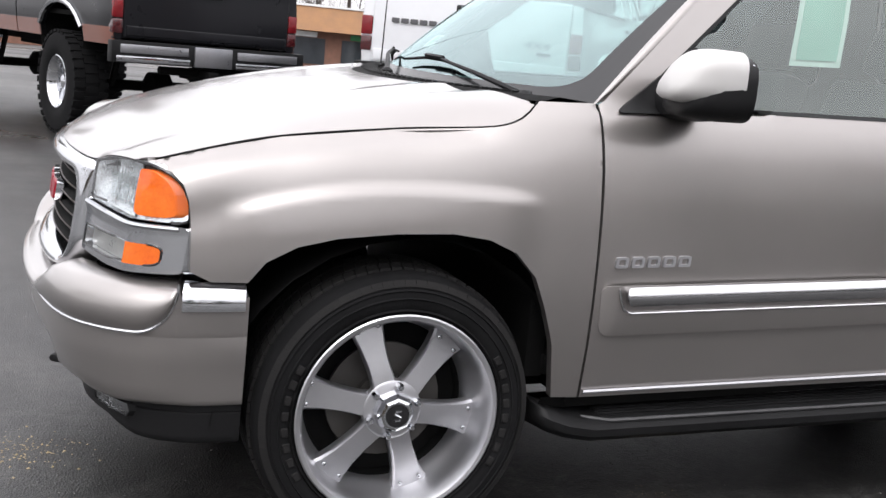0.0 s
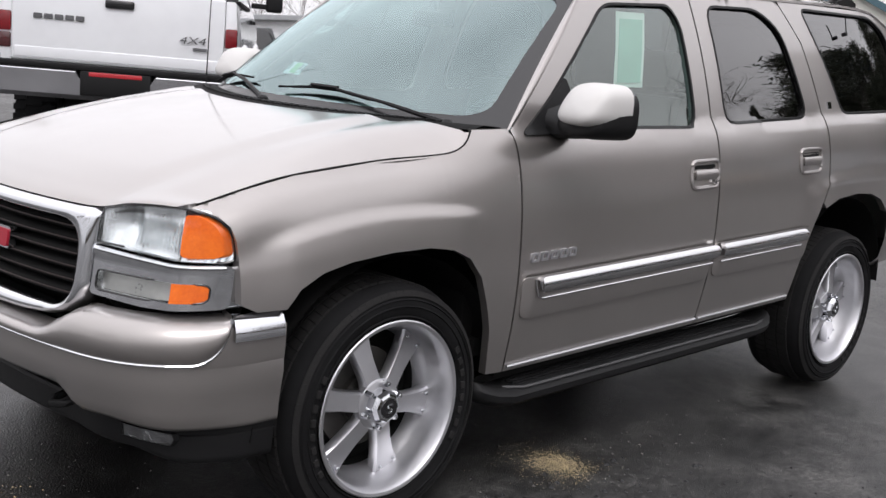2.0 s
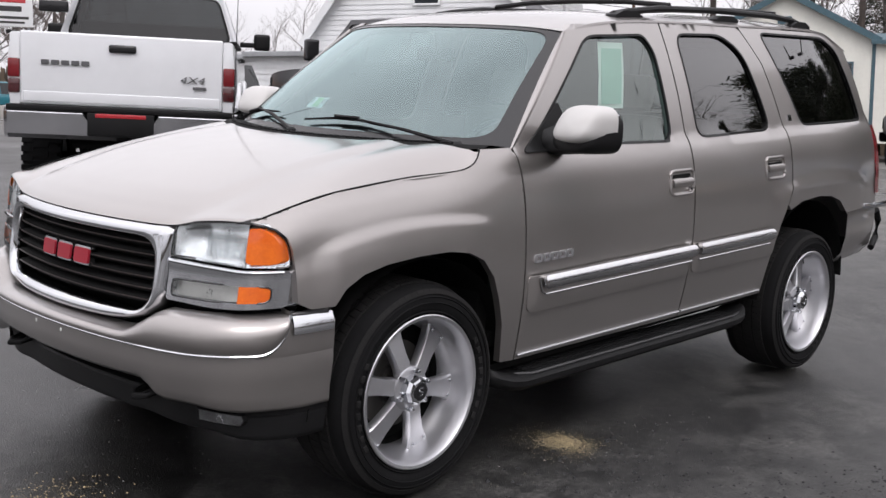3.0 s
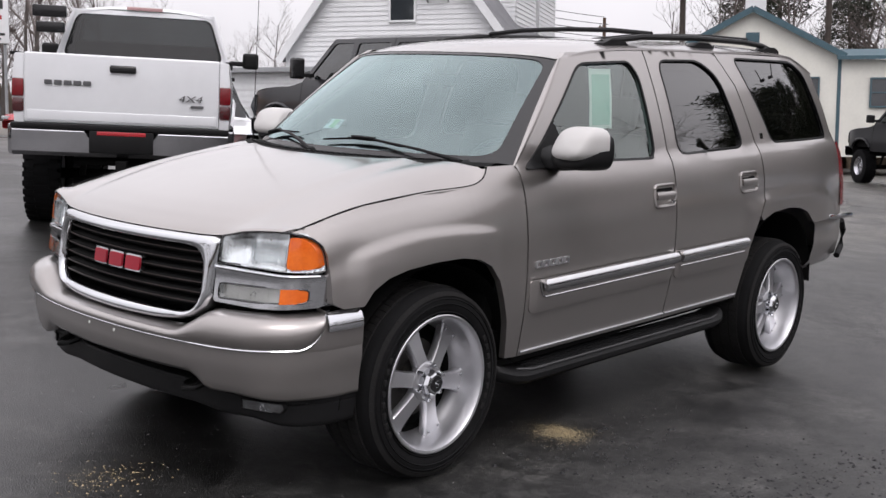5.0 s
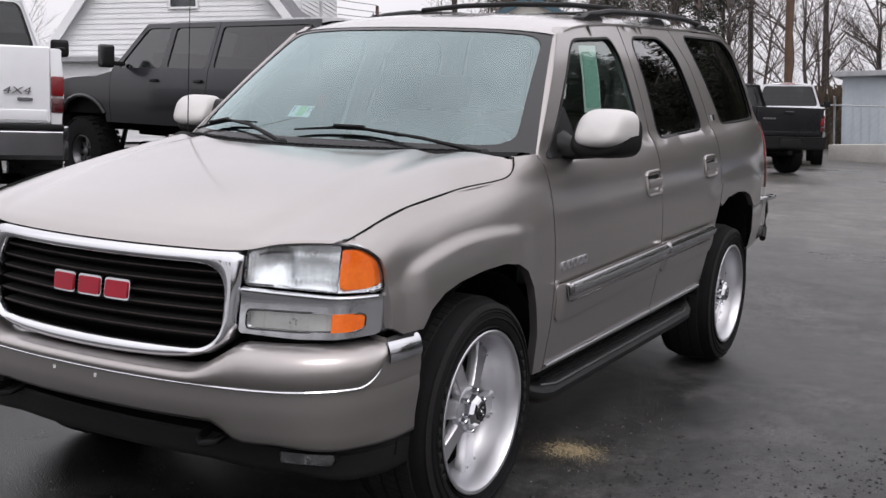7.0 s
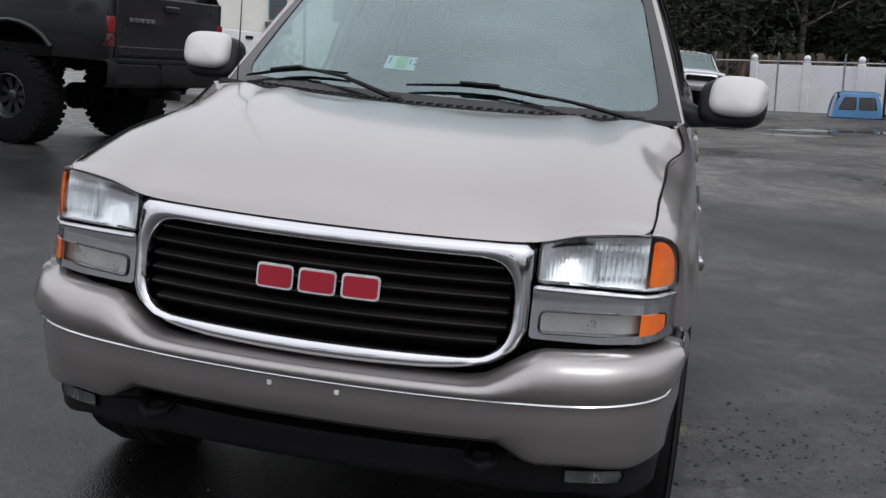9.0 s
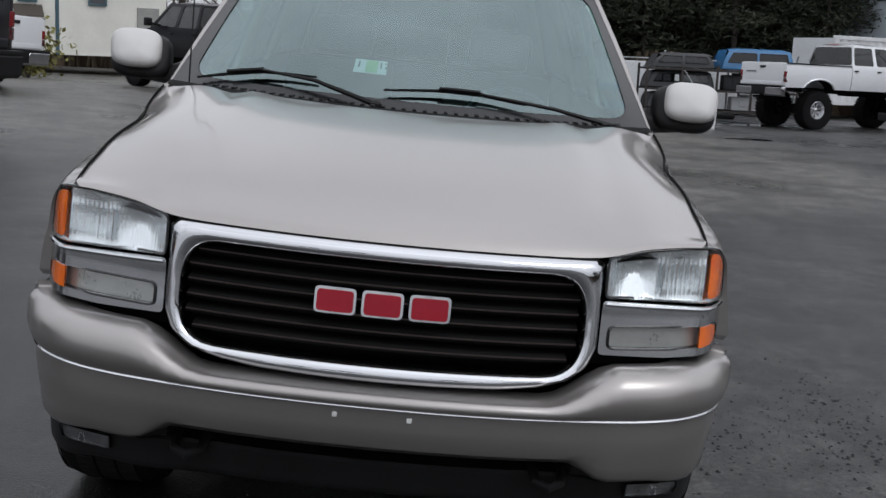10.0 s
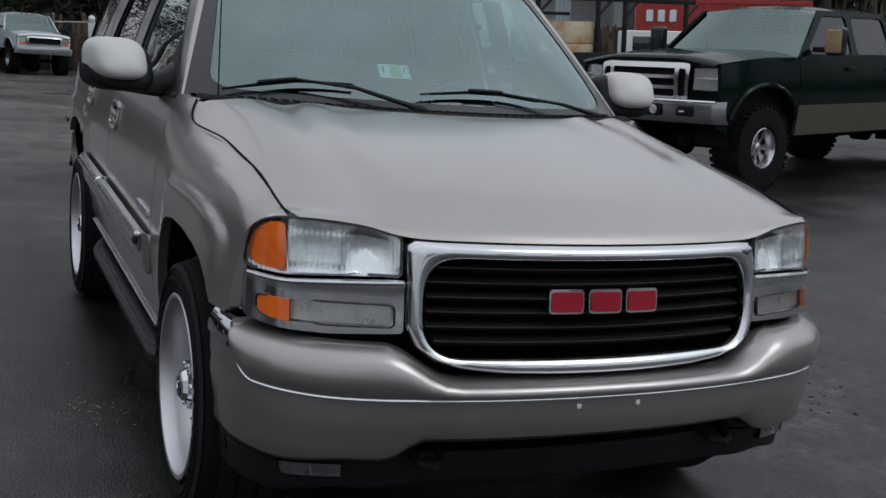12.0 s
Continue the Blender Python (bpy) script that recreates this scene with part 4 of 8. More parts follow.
SEAM = [1.85 + 1.15 * (i / 16) ** 2 for i in range(16)] + [3.0 + 7 * i / 28 for i in range(29)]
SEAM = SEAM + [20 - t for t in SEAM[-2::-1]]
TT = [i * 0.25 for i in range(81)]
rows, vrows = [], []
for t in TT:
    y = py_(t if t <= 10 else 20 - t)
    lz = low_z(y)
    e = smoothstep(0, 2.2, min(t, 20 - t))
    f = 0.3 + 0.7 * smoothstep(0.8, 3.2, min(t, 20 - t))
    rows.append([bump_at(t, o, z) for o, z in ((0.008 + 0.004 * e, 0.649), (0.010, 0.639), (0.0125, 0.60), (0.006, 0.56), (-0.002, (lz + 0.56) / 2), (-0.008 * f, lz + 0.016), (-0.018 * f, lz + 0.003), (-0.032 * f, lz), (-0.10, lz + 0.01))])
bumper = part("front_bumper", grid(rows), PEWTER, suv, angle=50)
# the ends go up to the chrome caps
for s in (-1, 1):
    er = []
    for t in [i * 0.125 for i in range(15)] + [1.85 + 1.15 * (i / 14) ** 2 for i in range(15)]:
        tt = t if s < 0 else 20 - t
        zt = min(0.735 if t < 1.8 else 0.77, line_z(t) - 0.003)
        er.append([bump_at(tt, 0.010, 0.634), bump_at(tt, 0.0135, min(zt, 0.65)), bump_at(tt, 0.0145, zt), bump_at(tt, -0.05, zt + 0.004)])
    part("bumper_end", grid(er), PEWTER, bumper)
    cr = []
    for t in [0.1 + i * 0.125 for i in range(14)]:
        tt = t if s < 0 else 20 - t
        cr.append([bump_at(tt, 0.012, 0.700), bump_at(tt, 0.024, 0.704), bump_at(tt, 0.025, 0.718), bump_at(tt, 0.021, 0.738), bump_at(tt, 0.011, 0.757), bump_at(tt, -0.006, 0.770), bump_at(tt, -0.05, 0.774)])
    part("chrome_cap", grid(cr), CHROME, bumper, "chrome bumper end cap")
# the soft upper cover
cov = []
for t in SEAM:
    e = min(t, 20 - t)
    y = py_(e)
    cz = line_z(e)
    tz = max(top_z(y), cz + 0.010)
    cov.append([bump_at(t, 0.016, cz)] + [bump_at(t, 0.012 + o * min(1, (tz - cz) / 0.05), cz + (tz - cz) * k) for o, k in ((0.017, 0.16), (0.024, 0.4), (0.018, 0.68), (-0.002, 0.9))] + [bump_at(t, -0.025, tz), bump_at(t, -0.060, tz + 0.004), bump_at(t, -0.10, tz - 0.012), bump_at(t, -0.16, tz - 0.06)])
cover = part("bumper_cover", grid(cov), PEWTER, suv, angle=80)
part("bright_line", tube([bump_at(t, 0.017, line_z(min(t, 20 - t))) for t in SEAM], 0.0042, 6), CHROME, cover, "thin bright seam line")
for y in (-0.087, 0.087):
    b = box(-0.921, -0.90, y - 0.008, y + 0.008, 0.613, 0.629, 0.003, 1)
    part("plate_bolt", moved(b, Matrix.Translation((0.012, 0, -0.036))), mat("white_plastic", (0.75, 0.75, 0.72), 0.4) if y < 0 else bpy.data.materials["white_plastic"], bumper, "pale number-plate bolt")
# valance, lamps and hooks below it
def val_at(t, z, out=0.0):
    k = min(t, 20 - t)
    return bump_at(t, -0.014 - 0.028 * smoothstep(0.8, 3.2, k) - 0.040 * smoothstep(2.5, 5.5, k) - 0.015 * smoothstep(6.3, 7.6, k) - 0.10 * max(0, 0.46 - z) + out, z)


for t in TT:
    y = py_(t if t <= 10 else 20 - t)
    lz, bz = low_z(y), dam_z(y)
    # the air intake is a recess between the painted edge and the lip of the dam
    deep = 0.10 * smoothstep(0.52, 0.44, abs(y))
    lip = 0.470
    vrows.append([bump_at(t, -0.012 - 0.024 * smoothstep(0.8, 3.2, min(t, 20 - t)), lz + 0.008), val_at(t, lz - 0.006), val_at(t, lz - 0.012, -deep * 0.7), val_at(t, lip + (lz - lip) * 0.5 if deep else lz - 0.016, -deep), val_at(t, min(lip + 0.004, lz - 0.018), -deep)]
                 + [val_at(t, min(lip, lz - 0.020), -0.006), val_at(t, min(lip - 0.008, lz - 0.024))] + [val_at(t, bz + (min(lip - 0.008, lz - 0.024) - bz) * k) for k in (0.85, 0.7, 0.55, 0.4, 0.25, 0.1)]
                 + [val_at(t, bz, -0.006), val_at(t, bz - 0.004, -0.03), bump_at(t, -0.3, bz + 0.02)])
valance = part("valance", grid(vrows), BLACK, suv, "black plastic lower valance")
for s in (-1, 1):
    side_t = (lambda k: k) if s < 0 else (lambda k: 20 - k)
    FOG = rounded([(5.45, 0.412), (3.55, 0.406), (3.4, 0.422), (3.5, 0.440), (5.45, 0.446)], 0.012, 4)
    fog_at = lambda k, z, o: val_at(side_t(k), z, o)
    fgp = [(k * 0.1, z) for k, z in FOG]
    fg = part("fog_lamp", panel(fgp, lambda k, z: fog_at(k * 10, z, 0.010), step=0.02, flange=(0.01, 0, 0)), LENS, suv, "small clear fog lamp")
    part("reflector", panel(fgp, lambda k, z: fog_at(k * 10, z, 0.004), step=0.012), FOGGREY, fg)
    part("fog_rim", panel(shrink(fgp, -0.006), lambda k, z: fog_at(k * 10, z, 0.012), [fgp], 0.02, (0.02, 0, 0)), BLACK, fg)
    hook = tube([rk(-0.64, s * 0.478, 0.480), rk(-0.74, s * 0.478, 0.478), rk(-0.812, s * 0.470, 0.462), rk(-0.838, s * 0.440, 0.458), rk(-0.812, s * 0.410, 0.462), rk(-0.74, s * 0.402, 0.478), rk(-0.64, s * 0.402, 0.480)], 0.012, 8)
    part("tow_hook", hook, BLACK, suv, "black steel tow hook")

# wheels
tyre_prof = [(0.12, 0.262), (0.136, 0.278), (0.149, 0.303), (0.150, 0.325), (0.143, 0.350), (0.130, 0.366), (0.105, 0.376), (0, 0.379), (-0.105, 0.376), (-0.130, 0.366), (-0.143, 0.350), (-0.150, 0.32), (-0.13, 0.27)]


def make_wheel():
    """Stands at the hub; its outer face looks to -y."""
    w = empty("wheel", parent=suv)
    ty = part("tyre", lathe([(-a, r) for a, r in tyre_prof], 64, caps=False), RUBBER, w, "black tyre with blocky tread")
    blocks = []
    for i in range(76):
        a = 2 * math.pi * i / 76
        for y0, y1, ph in ((-0.137, -0.090, 0.0), (-0.082, -0.034, 0.5), (-0.026, 0.026, 0), (0.034, 0.082, 0.5), (0.090, 0.137, 0)):
            edge = abs(y0 + y1) > 0.15
            b = box(-0.0140, 0.0140, y0, y1, 0, 0.0085, 0.0)
            for v in b.verts:
                v.co.x += 0.008 * (v.co.y - (y0 + y1) / 2) / 0.05
            r = 0.3735 if edge else 0.3795
            blocks.append(moved(b, Matrix.Rotation(a + ph * math.pi / 38, 4, "Y") @ Matrix.Translation((0, 0, r - 0.004)) @ (Matrix.Rotation(radians(-14 if y0 > 0 else 14), 4, "X") if edge else Matrix())))
        for sg in (-1, 1):
            blocks.append(moved(box(-0.0145, 0.0145, -0.0012, 0.0012, -0.009, 0.010, 0.0), Matrix.Rotation(a, 4, "Y") @ Matrix.Translation((0, sg * 0.1425, 0.3555)) @ Matrix.Rotation(radians(28 * sg), 4, "X")))
    tagged(part("tread", joined(*blocks), TREAD, ty, "greyer worn tread blocks"), kind="stuff")
    for r in (0.285, 0.318, 0.338):
        y = -0.1435 - 0.0075 * (1 - ((r - 0.315) / 0.035) ** 2)
        part("sidewall_ring", lathe([(y + 0.003, r - 0.004), (y - 0.003, r), (y + 0.003, r + 0.004)], 64, caps=False), RUBBER, ty)
    for c0 in (60, 240):
        for k in range(8):
            a = radians(c0 + k * 8)
            b = box(-0.012, 0.012, -0.003, 0.003, -0.009, 0.009, 0.002, 1)
            part("sidewall_bar", moved(b, Matrix.Rotation(a, 4, "Y") @ Matrix.Translation((0, -0.1500, 0.301))), TREAD, ty)
    rim = part("rim", lathe([(-0.128, 0.262), (-0.142, 0.272), (-0.147, 0.276), (-0.150, 0.272), (-0.148, 0.262), (-0.135, 0.254), (-0.10, 0.250), (-0.055, 0.244), (-0.04, 0.236), (0.0, 0.222)], 64, caps=False), ALLOY, w, "deep-dish silver alloy rim")
    # added near-black disc hides the bright inboard side of the rim
    part("inboard_disc", lathe([(0.140, 0.30), (0.153, 0.28), (0.154, 0.0)], 32, caps=False), DARK, rim)
    # shade inside the alloy rim is put into the colour: barrel and disc near-black
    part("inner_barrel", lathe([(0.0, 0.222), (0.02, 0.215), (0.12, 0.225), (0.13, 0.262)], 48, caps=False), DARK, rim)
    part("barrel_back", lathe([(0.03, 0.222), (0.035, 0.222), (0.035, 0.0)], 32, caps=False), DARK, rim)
    part("brake_disc", lathe([(0.012, 0.16), (0.0, 0.16), (0.0, 0.08), (-0.02, 0.08), (-0.02, 0)], 32), mat("cast_iron", (0.09, 0.085, 0.08), 0.6, 0.6) if "cast_iron" not in bpy.data.materials else bpy.data.materials["cast_iron"], rim)
    for i in range(6):
        a = 2 * math.pi * (i + 0.667) / 6
        rows = []
        for r, hw, y in ((0.055, 0.034, -0.088), (0.085, 0.031, -0.086), (0.13, 0.031, -0.076), (0.18, 0.036, -0.066), (0.222, 0.045, -0.058), (0.245, 0.055, -0.054)):
            rows.append([(u, y + dy, r) for u, dy in ((-hw, 0.035), (-hw, 0.007), (-hw * 0.86, 0), (hw * 0.86, 0), (hw, 0.007), (hw, 0.035))])
        sp = grid(rows)
        part("spoke", moved(sp, Matrix.Rotation(a, 4, "Y")), ALLOY, rim)
        for k in (-1, 1):
            b = lathe([(-0.061, 0.0062), (-0.066, 0.006), (-0.068, 0.003)], 8)
            part("rim_bolt", moved(b, Matrix.Rotation(a, 4, "Y") @ Matrix.Translation((k * 0.028, 0, 0.226))), CHROME, rim)
    part("hub", lathe([(-0.07, 0.082), (-0.088, 0.08), (-0.092, 0.074), (-0.092, 0.0)], 32), ALLOY_DULL, rim)
    cap = part("hub_cap", lathe([(-0.09, 0.056), (-0.118, 0.053), (-0.132, 0.045), (-0.136, 0.038), (-0.136, 0.032)], 8), CHROME, w, "chrome centre cap", angle=20)
    part("cap_disc", lathe([(-0.134, 0.034), (-0.139, 0.031), (-0.139, 0.0)], 24), GLOSSBLACK, cap, "black cap disc")
    part("cap_mark", moved(tube([(0.008, -0.1405, 0.013), (-0.006, -0.1405, 0.012), (-0.008, -0.1405, 0.004), (0.008, -0.1405, -0.004), (0.006, -0.1405, -0.012), (-0.008, -0.1405, -0.013)], 0.003, 5), Matrix()), CHROME, cap)
    for i in range(6):
        a = 2 * math.pi * (i + 0.167) / 6
        part("lug_nut", moved(lathe([(-0.085, 0.0105), (-0.112, 0.010), (-0.118, 0.006), (-0.118, 0)], 6), Matrix.Rotation(a, 4, "Y") @ Matrix.Translation((0, 0, 0.068))), CHROME, rim)
    return w


wheel = make_wheel()
wheel.matrix_basis = pose(0, -0.775, 0.406)
copy_thing(wheel, pose(2.946, -0.775, 0.406, 0, 37, 0))
copy_thing(wheel, pose(0, 0.775, 0.406, 0, 12, 180))
copy_thing(wheel, pose(2.946, 0.775, 0.406, 0, 50, 180))

# wheel wells and underbody
def well(cx, cz, w):
    rows = []
    for i in range(15):
        a = math.pi * (i / 14)
        rows.append([rk(cx + math.cos(a) * 0.49, -y, max(0.3, cz + math.sin(a) * 0.47 - 0.04 * cx / 2.946)) for y in (0.88, 0.55, 0.5)])
    return grid(rows)


both("wheel_liner", lambda: well(0.01, 0.40, 0.3), DARK)
both("wheel_liner", lambda: well(2.955, 0.40, 0.3), DARK)
part("underbody", moved(box(-0.58, 3.85, -0.52, 0.52, 0.32, 0.50, 0.02), Matrix(((1, 0, 0, 0), (0, 1, 0, 0), (RAKE, 0, 1, 0), (0, 0, 0, 1)))), DARK, suv)
part("floor_pan", moved(box(0.45, 3.85, -0.82, 0.82, 0.46, 0.52, 0.01), Matrix(((1, 0, 0, 0), (0, 1, 0, 0), (RAKE, 0, 1, 0), (0, 0, 0, 1)))), DARK, suv)
part("firewall", moved(box(0.40, 0.46, -0.80, 0.80, 0.45, 1.18, 0.01), Matrix(((1, 0, 0, 0), (0, 1, 0, 0), (RAKE, 0, 1, 0), (0, 0, 0, 1)))), DARK, suv)
for x in (0, 2.946):
    part("axle", tube([(x, -0.75, 0.406), (x, 0.75, 0.406)], 0.05, 10), DARK, suv)

# mirrors
def bulb_shape(x0, x1, cy, cz, ry, rz, e=3.2, crown=0.016, tilt=0.0):
    """A rounded-off box with a softly crowned face at x0 that leans back by tilt."""
    rows = []
    for v, f, dx in ((0, 0.05, -crown), (0, 0.35, -crown * 0.85), (0, 0.6, -crown * 0.5), (0, 0.8, 0.0), (0.08, 0.9, 0), (0.2, 0.96, 0), (0.4, 1.0, 0), (0.7, 1.0, 0), (1, 0.985, 0)):
        ring = []
        for i in range(40):
            a = 2 * math.pi * i / 40
            c, n = math.cos(a), math.sin(a)
            r = (abs(c) ** e + abs(n) ** e) ** (-1 / e)
            ring.append((x0 + (x1 - x0) * v + dx + tilt * rz * f * r * n * (1 - v), cy + ry * f * r * c, cz + rz * f * r * n))
        rows.append(ring)
    return loft(rows)


for s in (-1, 1):
    mr = empty("side_mirror", parent=suv)
    mr.matrix_basis = pose(0.722, -0.995, 1.332, 0, 0, -10) @ Matrix.Diagonal((1, 0.92, 0.92, 1)) if s < 0 else pose(0.745, 1.000, 1.326, 0, 0, 14) @ Matrix.Diagonal((1, 0.86, 0.90, 1))
    part("shell", bulb_shape(-0.045, 0.10, 0.0, -0.014, 0.128, 0.092, 3.4, 0.010, 0.45), BLACK, mr, "black mirror housing", angle=60)
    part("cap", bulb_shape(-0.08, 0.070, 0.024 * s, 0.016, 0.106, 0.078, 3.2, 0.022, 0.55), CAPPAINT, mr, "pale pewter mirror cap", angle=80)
    part("mirror_glass", box(0.088, 0.094, -0.105, 0.105, -0.078, 0.062, 0.002, 1), CHROME, mr)
    arm = loft([[(x * kx + ox, s * yy, z * kz + oz) for x, z in ((-0.06, -0.025), (-0.03, -0.04), (0.04, -0.04), (0.065, -0.02), (0.06, 0.03), (0.02, 0.045), (-0.04, 0.04), (-0.06, 0.015))] for yy, kx, kz, ox, oz in ((0.05, 0.9, 0.7, 0.02, -0.072), (-0.06, 1.0, 0.85, 0.02, -0.078), (-0.13, 1.0, 1.0, 0.01, -0.08), (-0.18, 1.15, 1.2, 0.0, -0.07), (-0.225, 1.4, 1.6, -0.01, -0.055))])
    part("arm", arm, BLACK, mr, angle=60)
both("mirror_sail", lambda: panel(rounded([(0.565, 1.206), (0.90, 1.206), (0.86, 1.30), (0.825, 1.392)], 0.015, 3), lambda x, z: left(x, z, 0.008), step=0.04, flange=(0, 0.02, 0)), BLACK)

# roof rack
for s in (-1, 1):
    rail = [rk(x, s * y, z) for x, y, z in ((1.50, 0.545, 1.757), (1.60, 0.55, 1.772), (1.85, 0.555, 1.796), (2.4, 0.56, 1.808), (2.95, 0.555, 1.802), (3.2, 0.55, 1.788), (3.32, 0.54, 1.768), (3.37, 0.535, 1.748))]
    rack = part("rack_rail", tube(rail, 0.016, 8), BLACK, suv, "black roof rack rail")
    for x in (1.58, 2.45, 3.26):
        z = roof_c(x) * 0.35 + roof_e(x) * 0.65
        foot = loft([[rk(x + ux, s * (0.552 + uy), z + h) for ux, uy in ((-lx, -0.03), (lx, -0.03), (lx * 1.1, 0), (lx, 0.03), (-lx, 0.03), (-lx * 1.1, 0))] for lx, h in ((0.12, -0.03), (0.105, 0.008), (0.05, 0.028))])
        part("rack_foot", foot, BLACK, rack)
for x in (1.95, 3.0):
    part("rack_crossbar", tube([rk(x, -0.55, 1.815), rk(x, -0.3, 1.836), rk(x, 0, 1.842), rk(x, 0.3, 1.836), rk(x, 0.55, 1.815)], 0.013, 8), BLACK, suv, "black roof rack crossbar")

# wipers, aerials
on_glass = lambda q, out: shield(q[0] * 0.925, q[1], out)
for pivot, elbow, joint, ends in (((-0.90, 0.0), (-0.62, 0.07), (-0.30, 0.128), ((0.12, 0.115), (-0.12, 0.14), (-0.30, 0.138), (-0.50, 0.105))), ((0.14, 0.02), (0.42, 0.10), (0.68, 0.135), ((0.95, 0.055), (0.82, 0.10), (0.66, 0.14), (0.42, 0.145)))):
    wp = empty("wiper", parent=suv)
    pv = on_glass(pivot, 0.03)
    part("wiper_arm", tube([pv, on_glass(elbow, 0.042), on_glass(joint, 0.034)], [0.010, 0.007, 0.0045], 6), BLACK, wp)
    part("wiper_blade", tube([on_glass(q, 0.022) for q in ends], [0.004, 0.006, 0.006, 0.004], 6), RUBBER, wp)
    part("blade_frame", tube([on_glass(q, 0.034) for q in ends[1:3]], 0.006, 5), BLACK, wp)
    part("pivot", moved(lathe([(0, 0.022), (0.025, 0.02), (0.034, 0.010)], 12, "z"), Matrix.Translation(Vector(pv) - Vector((0, 0, 0.02)))), BLACK, wp)
mast = part("aerial", tube([rk(0.375, 0.745, 1.19), rk(0.38, 0.745, 1.5), rk(0.39, 0.745, 2.0)], [0.003, 0.0022, 0.0013], 6), BLACK, suv, "thin mast aerial")
part("aerial_base", moved(lathe([(0, 0.016), (0.02, 0.012), (0.03, 0.006)], 10, "z"), Matrix.Translation(rk(0.375, 0.745, 1.20))), BLACK, mast)
q0 = Vector(left(3.02, 1.60, 0.004))
part("glass_aerial", joined(tube([q0, q0 + Vector((0.0, -0.022, 0.008))], 0.010, 8), tube([q0 + Vector((0, -0.02, 0.004)), q0 + Vector((0.004, 0.0, 0.085))], 0.003, 5)), BLACK, suv, "small glass-mounted aerial")

# inside the cab
part("dashboard", loft([[rk(x, y, z) for x, z in ((0.46, 0.95), (0.44, 1.17), (0.55, 1.21), (0.80, 1.20), (0.92, 1.12), (0.90, 0.85))] for y in (-0.74, -0.4, 0, 0.4, 0.74)]), INTERIOR, suv, "grey dashboard")
def seat(x, y0, y1):
    def ring(u0, u1, z, dx):
        return [rk(u0 + dx, y0, z), rk(u1 + dx, y0, z), rk(u1 + dx, y1, z), rk(u0 + dx, y1, z)]
    a = box(x - 0.05, x + 0.48, y0, y1, 0.62, 0.80, 0.05)
    b = moved(box(0, 0.14, y0, y1, 0, 0.66, 0.05), Matrix.Translation((x + 0.42, 0, 0.74)) @ Matrix.Rotation(radians(14), 4, "Y"))
    c = moved(box(0.02, 0.11, (y0 + y1) / 2 - 0.14, (y0 + y1) / 2 + 0.14, 0.68, 0.86, 0.04), Matrix.Translation((x + 0.42, 0, 0.74)) @ Matrix.Rotation(radians(14), 4, "Y"))
    return a, b, c


for x, y0, y1 in ((1.25, -0.62, -0.12), (1.25, 0.12, 0.62), (2.2, -0.62, 0.62)):
    st = empty("seat", parent=suv)
    for nm, b in zip(("cushion", "backrest", "headrest"), seat(x, y0, y1)):
        part(nm, b, SEATCLOTH, st)
wheel_rim = [rk(0.93 + 0.05 * math.sin(a), -0.37 + 0.19 * math.cos(a), 1.10 + 0.18 * math.sin(a)) for a in [2 * math.pi * i / 24 for i in range(25)]]
part("steering_wheel", tube(wheel_rim, 0.016, 8), GLOSSBLACK, suv)
part("headliner", grid([[rk(x, y, (roof_c(x) * 0.5 + roof_e(x) * 0.5) - 0.05) for x in (1.05, 1.6, 2.4, 3.2, 3.6)] for y in (-0.6, -0.3, 0, 0.3, 0.6)]), INTERIOR, suv)
part("rear_view_mirror", moved(box(-0.015, 0.015, -0.11, 0.11, -0.03, 0.03, 0.01), Matrix.Translation(rk(0.93, 0, 1.56))), BLACK, suv)

# price sheet behind the driver's window, inspection sticker behind the windshield
sheet_p = lambda x, z, o=-0.024: left(x, z, o - 0.15 * (1.63 - z))
sheet = part("price_sheet", panel([(1.185, 1.350), (1.370, 1.350), (1.425, 1.63), (1.240, 1.63)], sheet_p, step=0.1), PAPER, None, smooth=False)
sheet.matrix_basis = CAR
tagged(sheet, "white printed price sheet taped inside the driver's window", "paper sheet")
part("printed_field", panel([(1.206, 1.368), (1.354, 1.368), (1.402, 1.604), (1.254, 1.604)], lambda x, z: sheet_p(x, z, -0.021), step=0.1), PALEGREEN, sheet, smooth=False)
stick = part("inspection_sticker", grid([[shield(s, v, -0.006) for s in (0.115, 0.185, 0.255)] for v in (0.235, 0.275, 0.315)][::-1]), PAPER, None, smooth=False)
stick.matrix_basis = CAR
tagged(stick, "white and green inspection sticker behind the windshield", "sticker")
part("green_field", grid([[shield(s, v, -0.004) for s in (0.155, 0.18, 0.205)] for v in (0.24, 0.275, 0.31)][::-1]), mat("green_print", (0.35, 0.6, 0.25), 0.7), stick, smooth=False)


def lettering(text, size, material, name, m, parent=None, depth=0.002):
    """Text as a mesh, in the x-y plane before m is applied."""
    cu = bpy.data.curves.new("tmp_text", "FONT")
    cu.body, cu.size, cu.extrude, cu.align_x, cu.align_y = text, size, depth, "CENTER", "CENTER"
    ob = bpy.data.objects.new("tmp_text", cu)
    scene.collection.objects.link(ob)
    me = bpy.data.meshes.new_from_object(ob.evaluated_get(bpy.context.evaluated_depsgraph_get()))
    bpy.data.objects.remove(ob)
    me.transform(m)
    me.materials.clear()
    me.materials.append(material)
    o = new(name, me)
    o.parent = parent
    return o


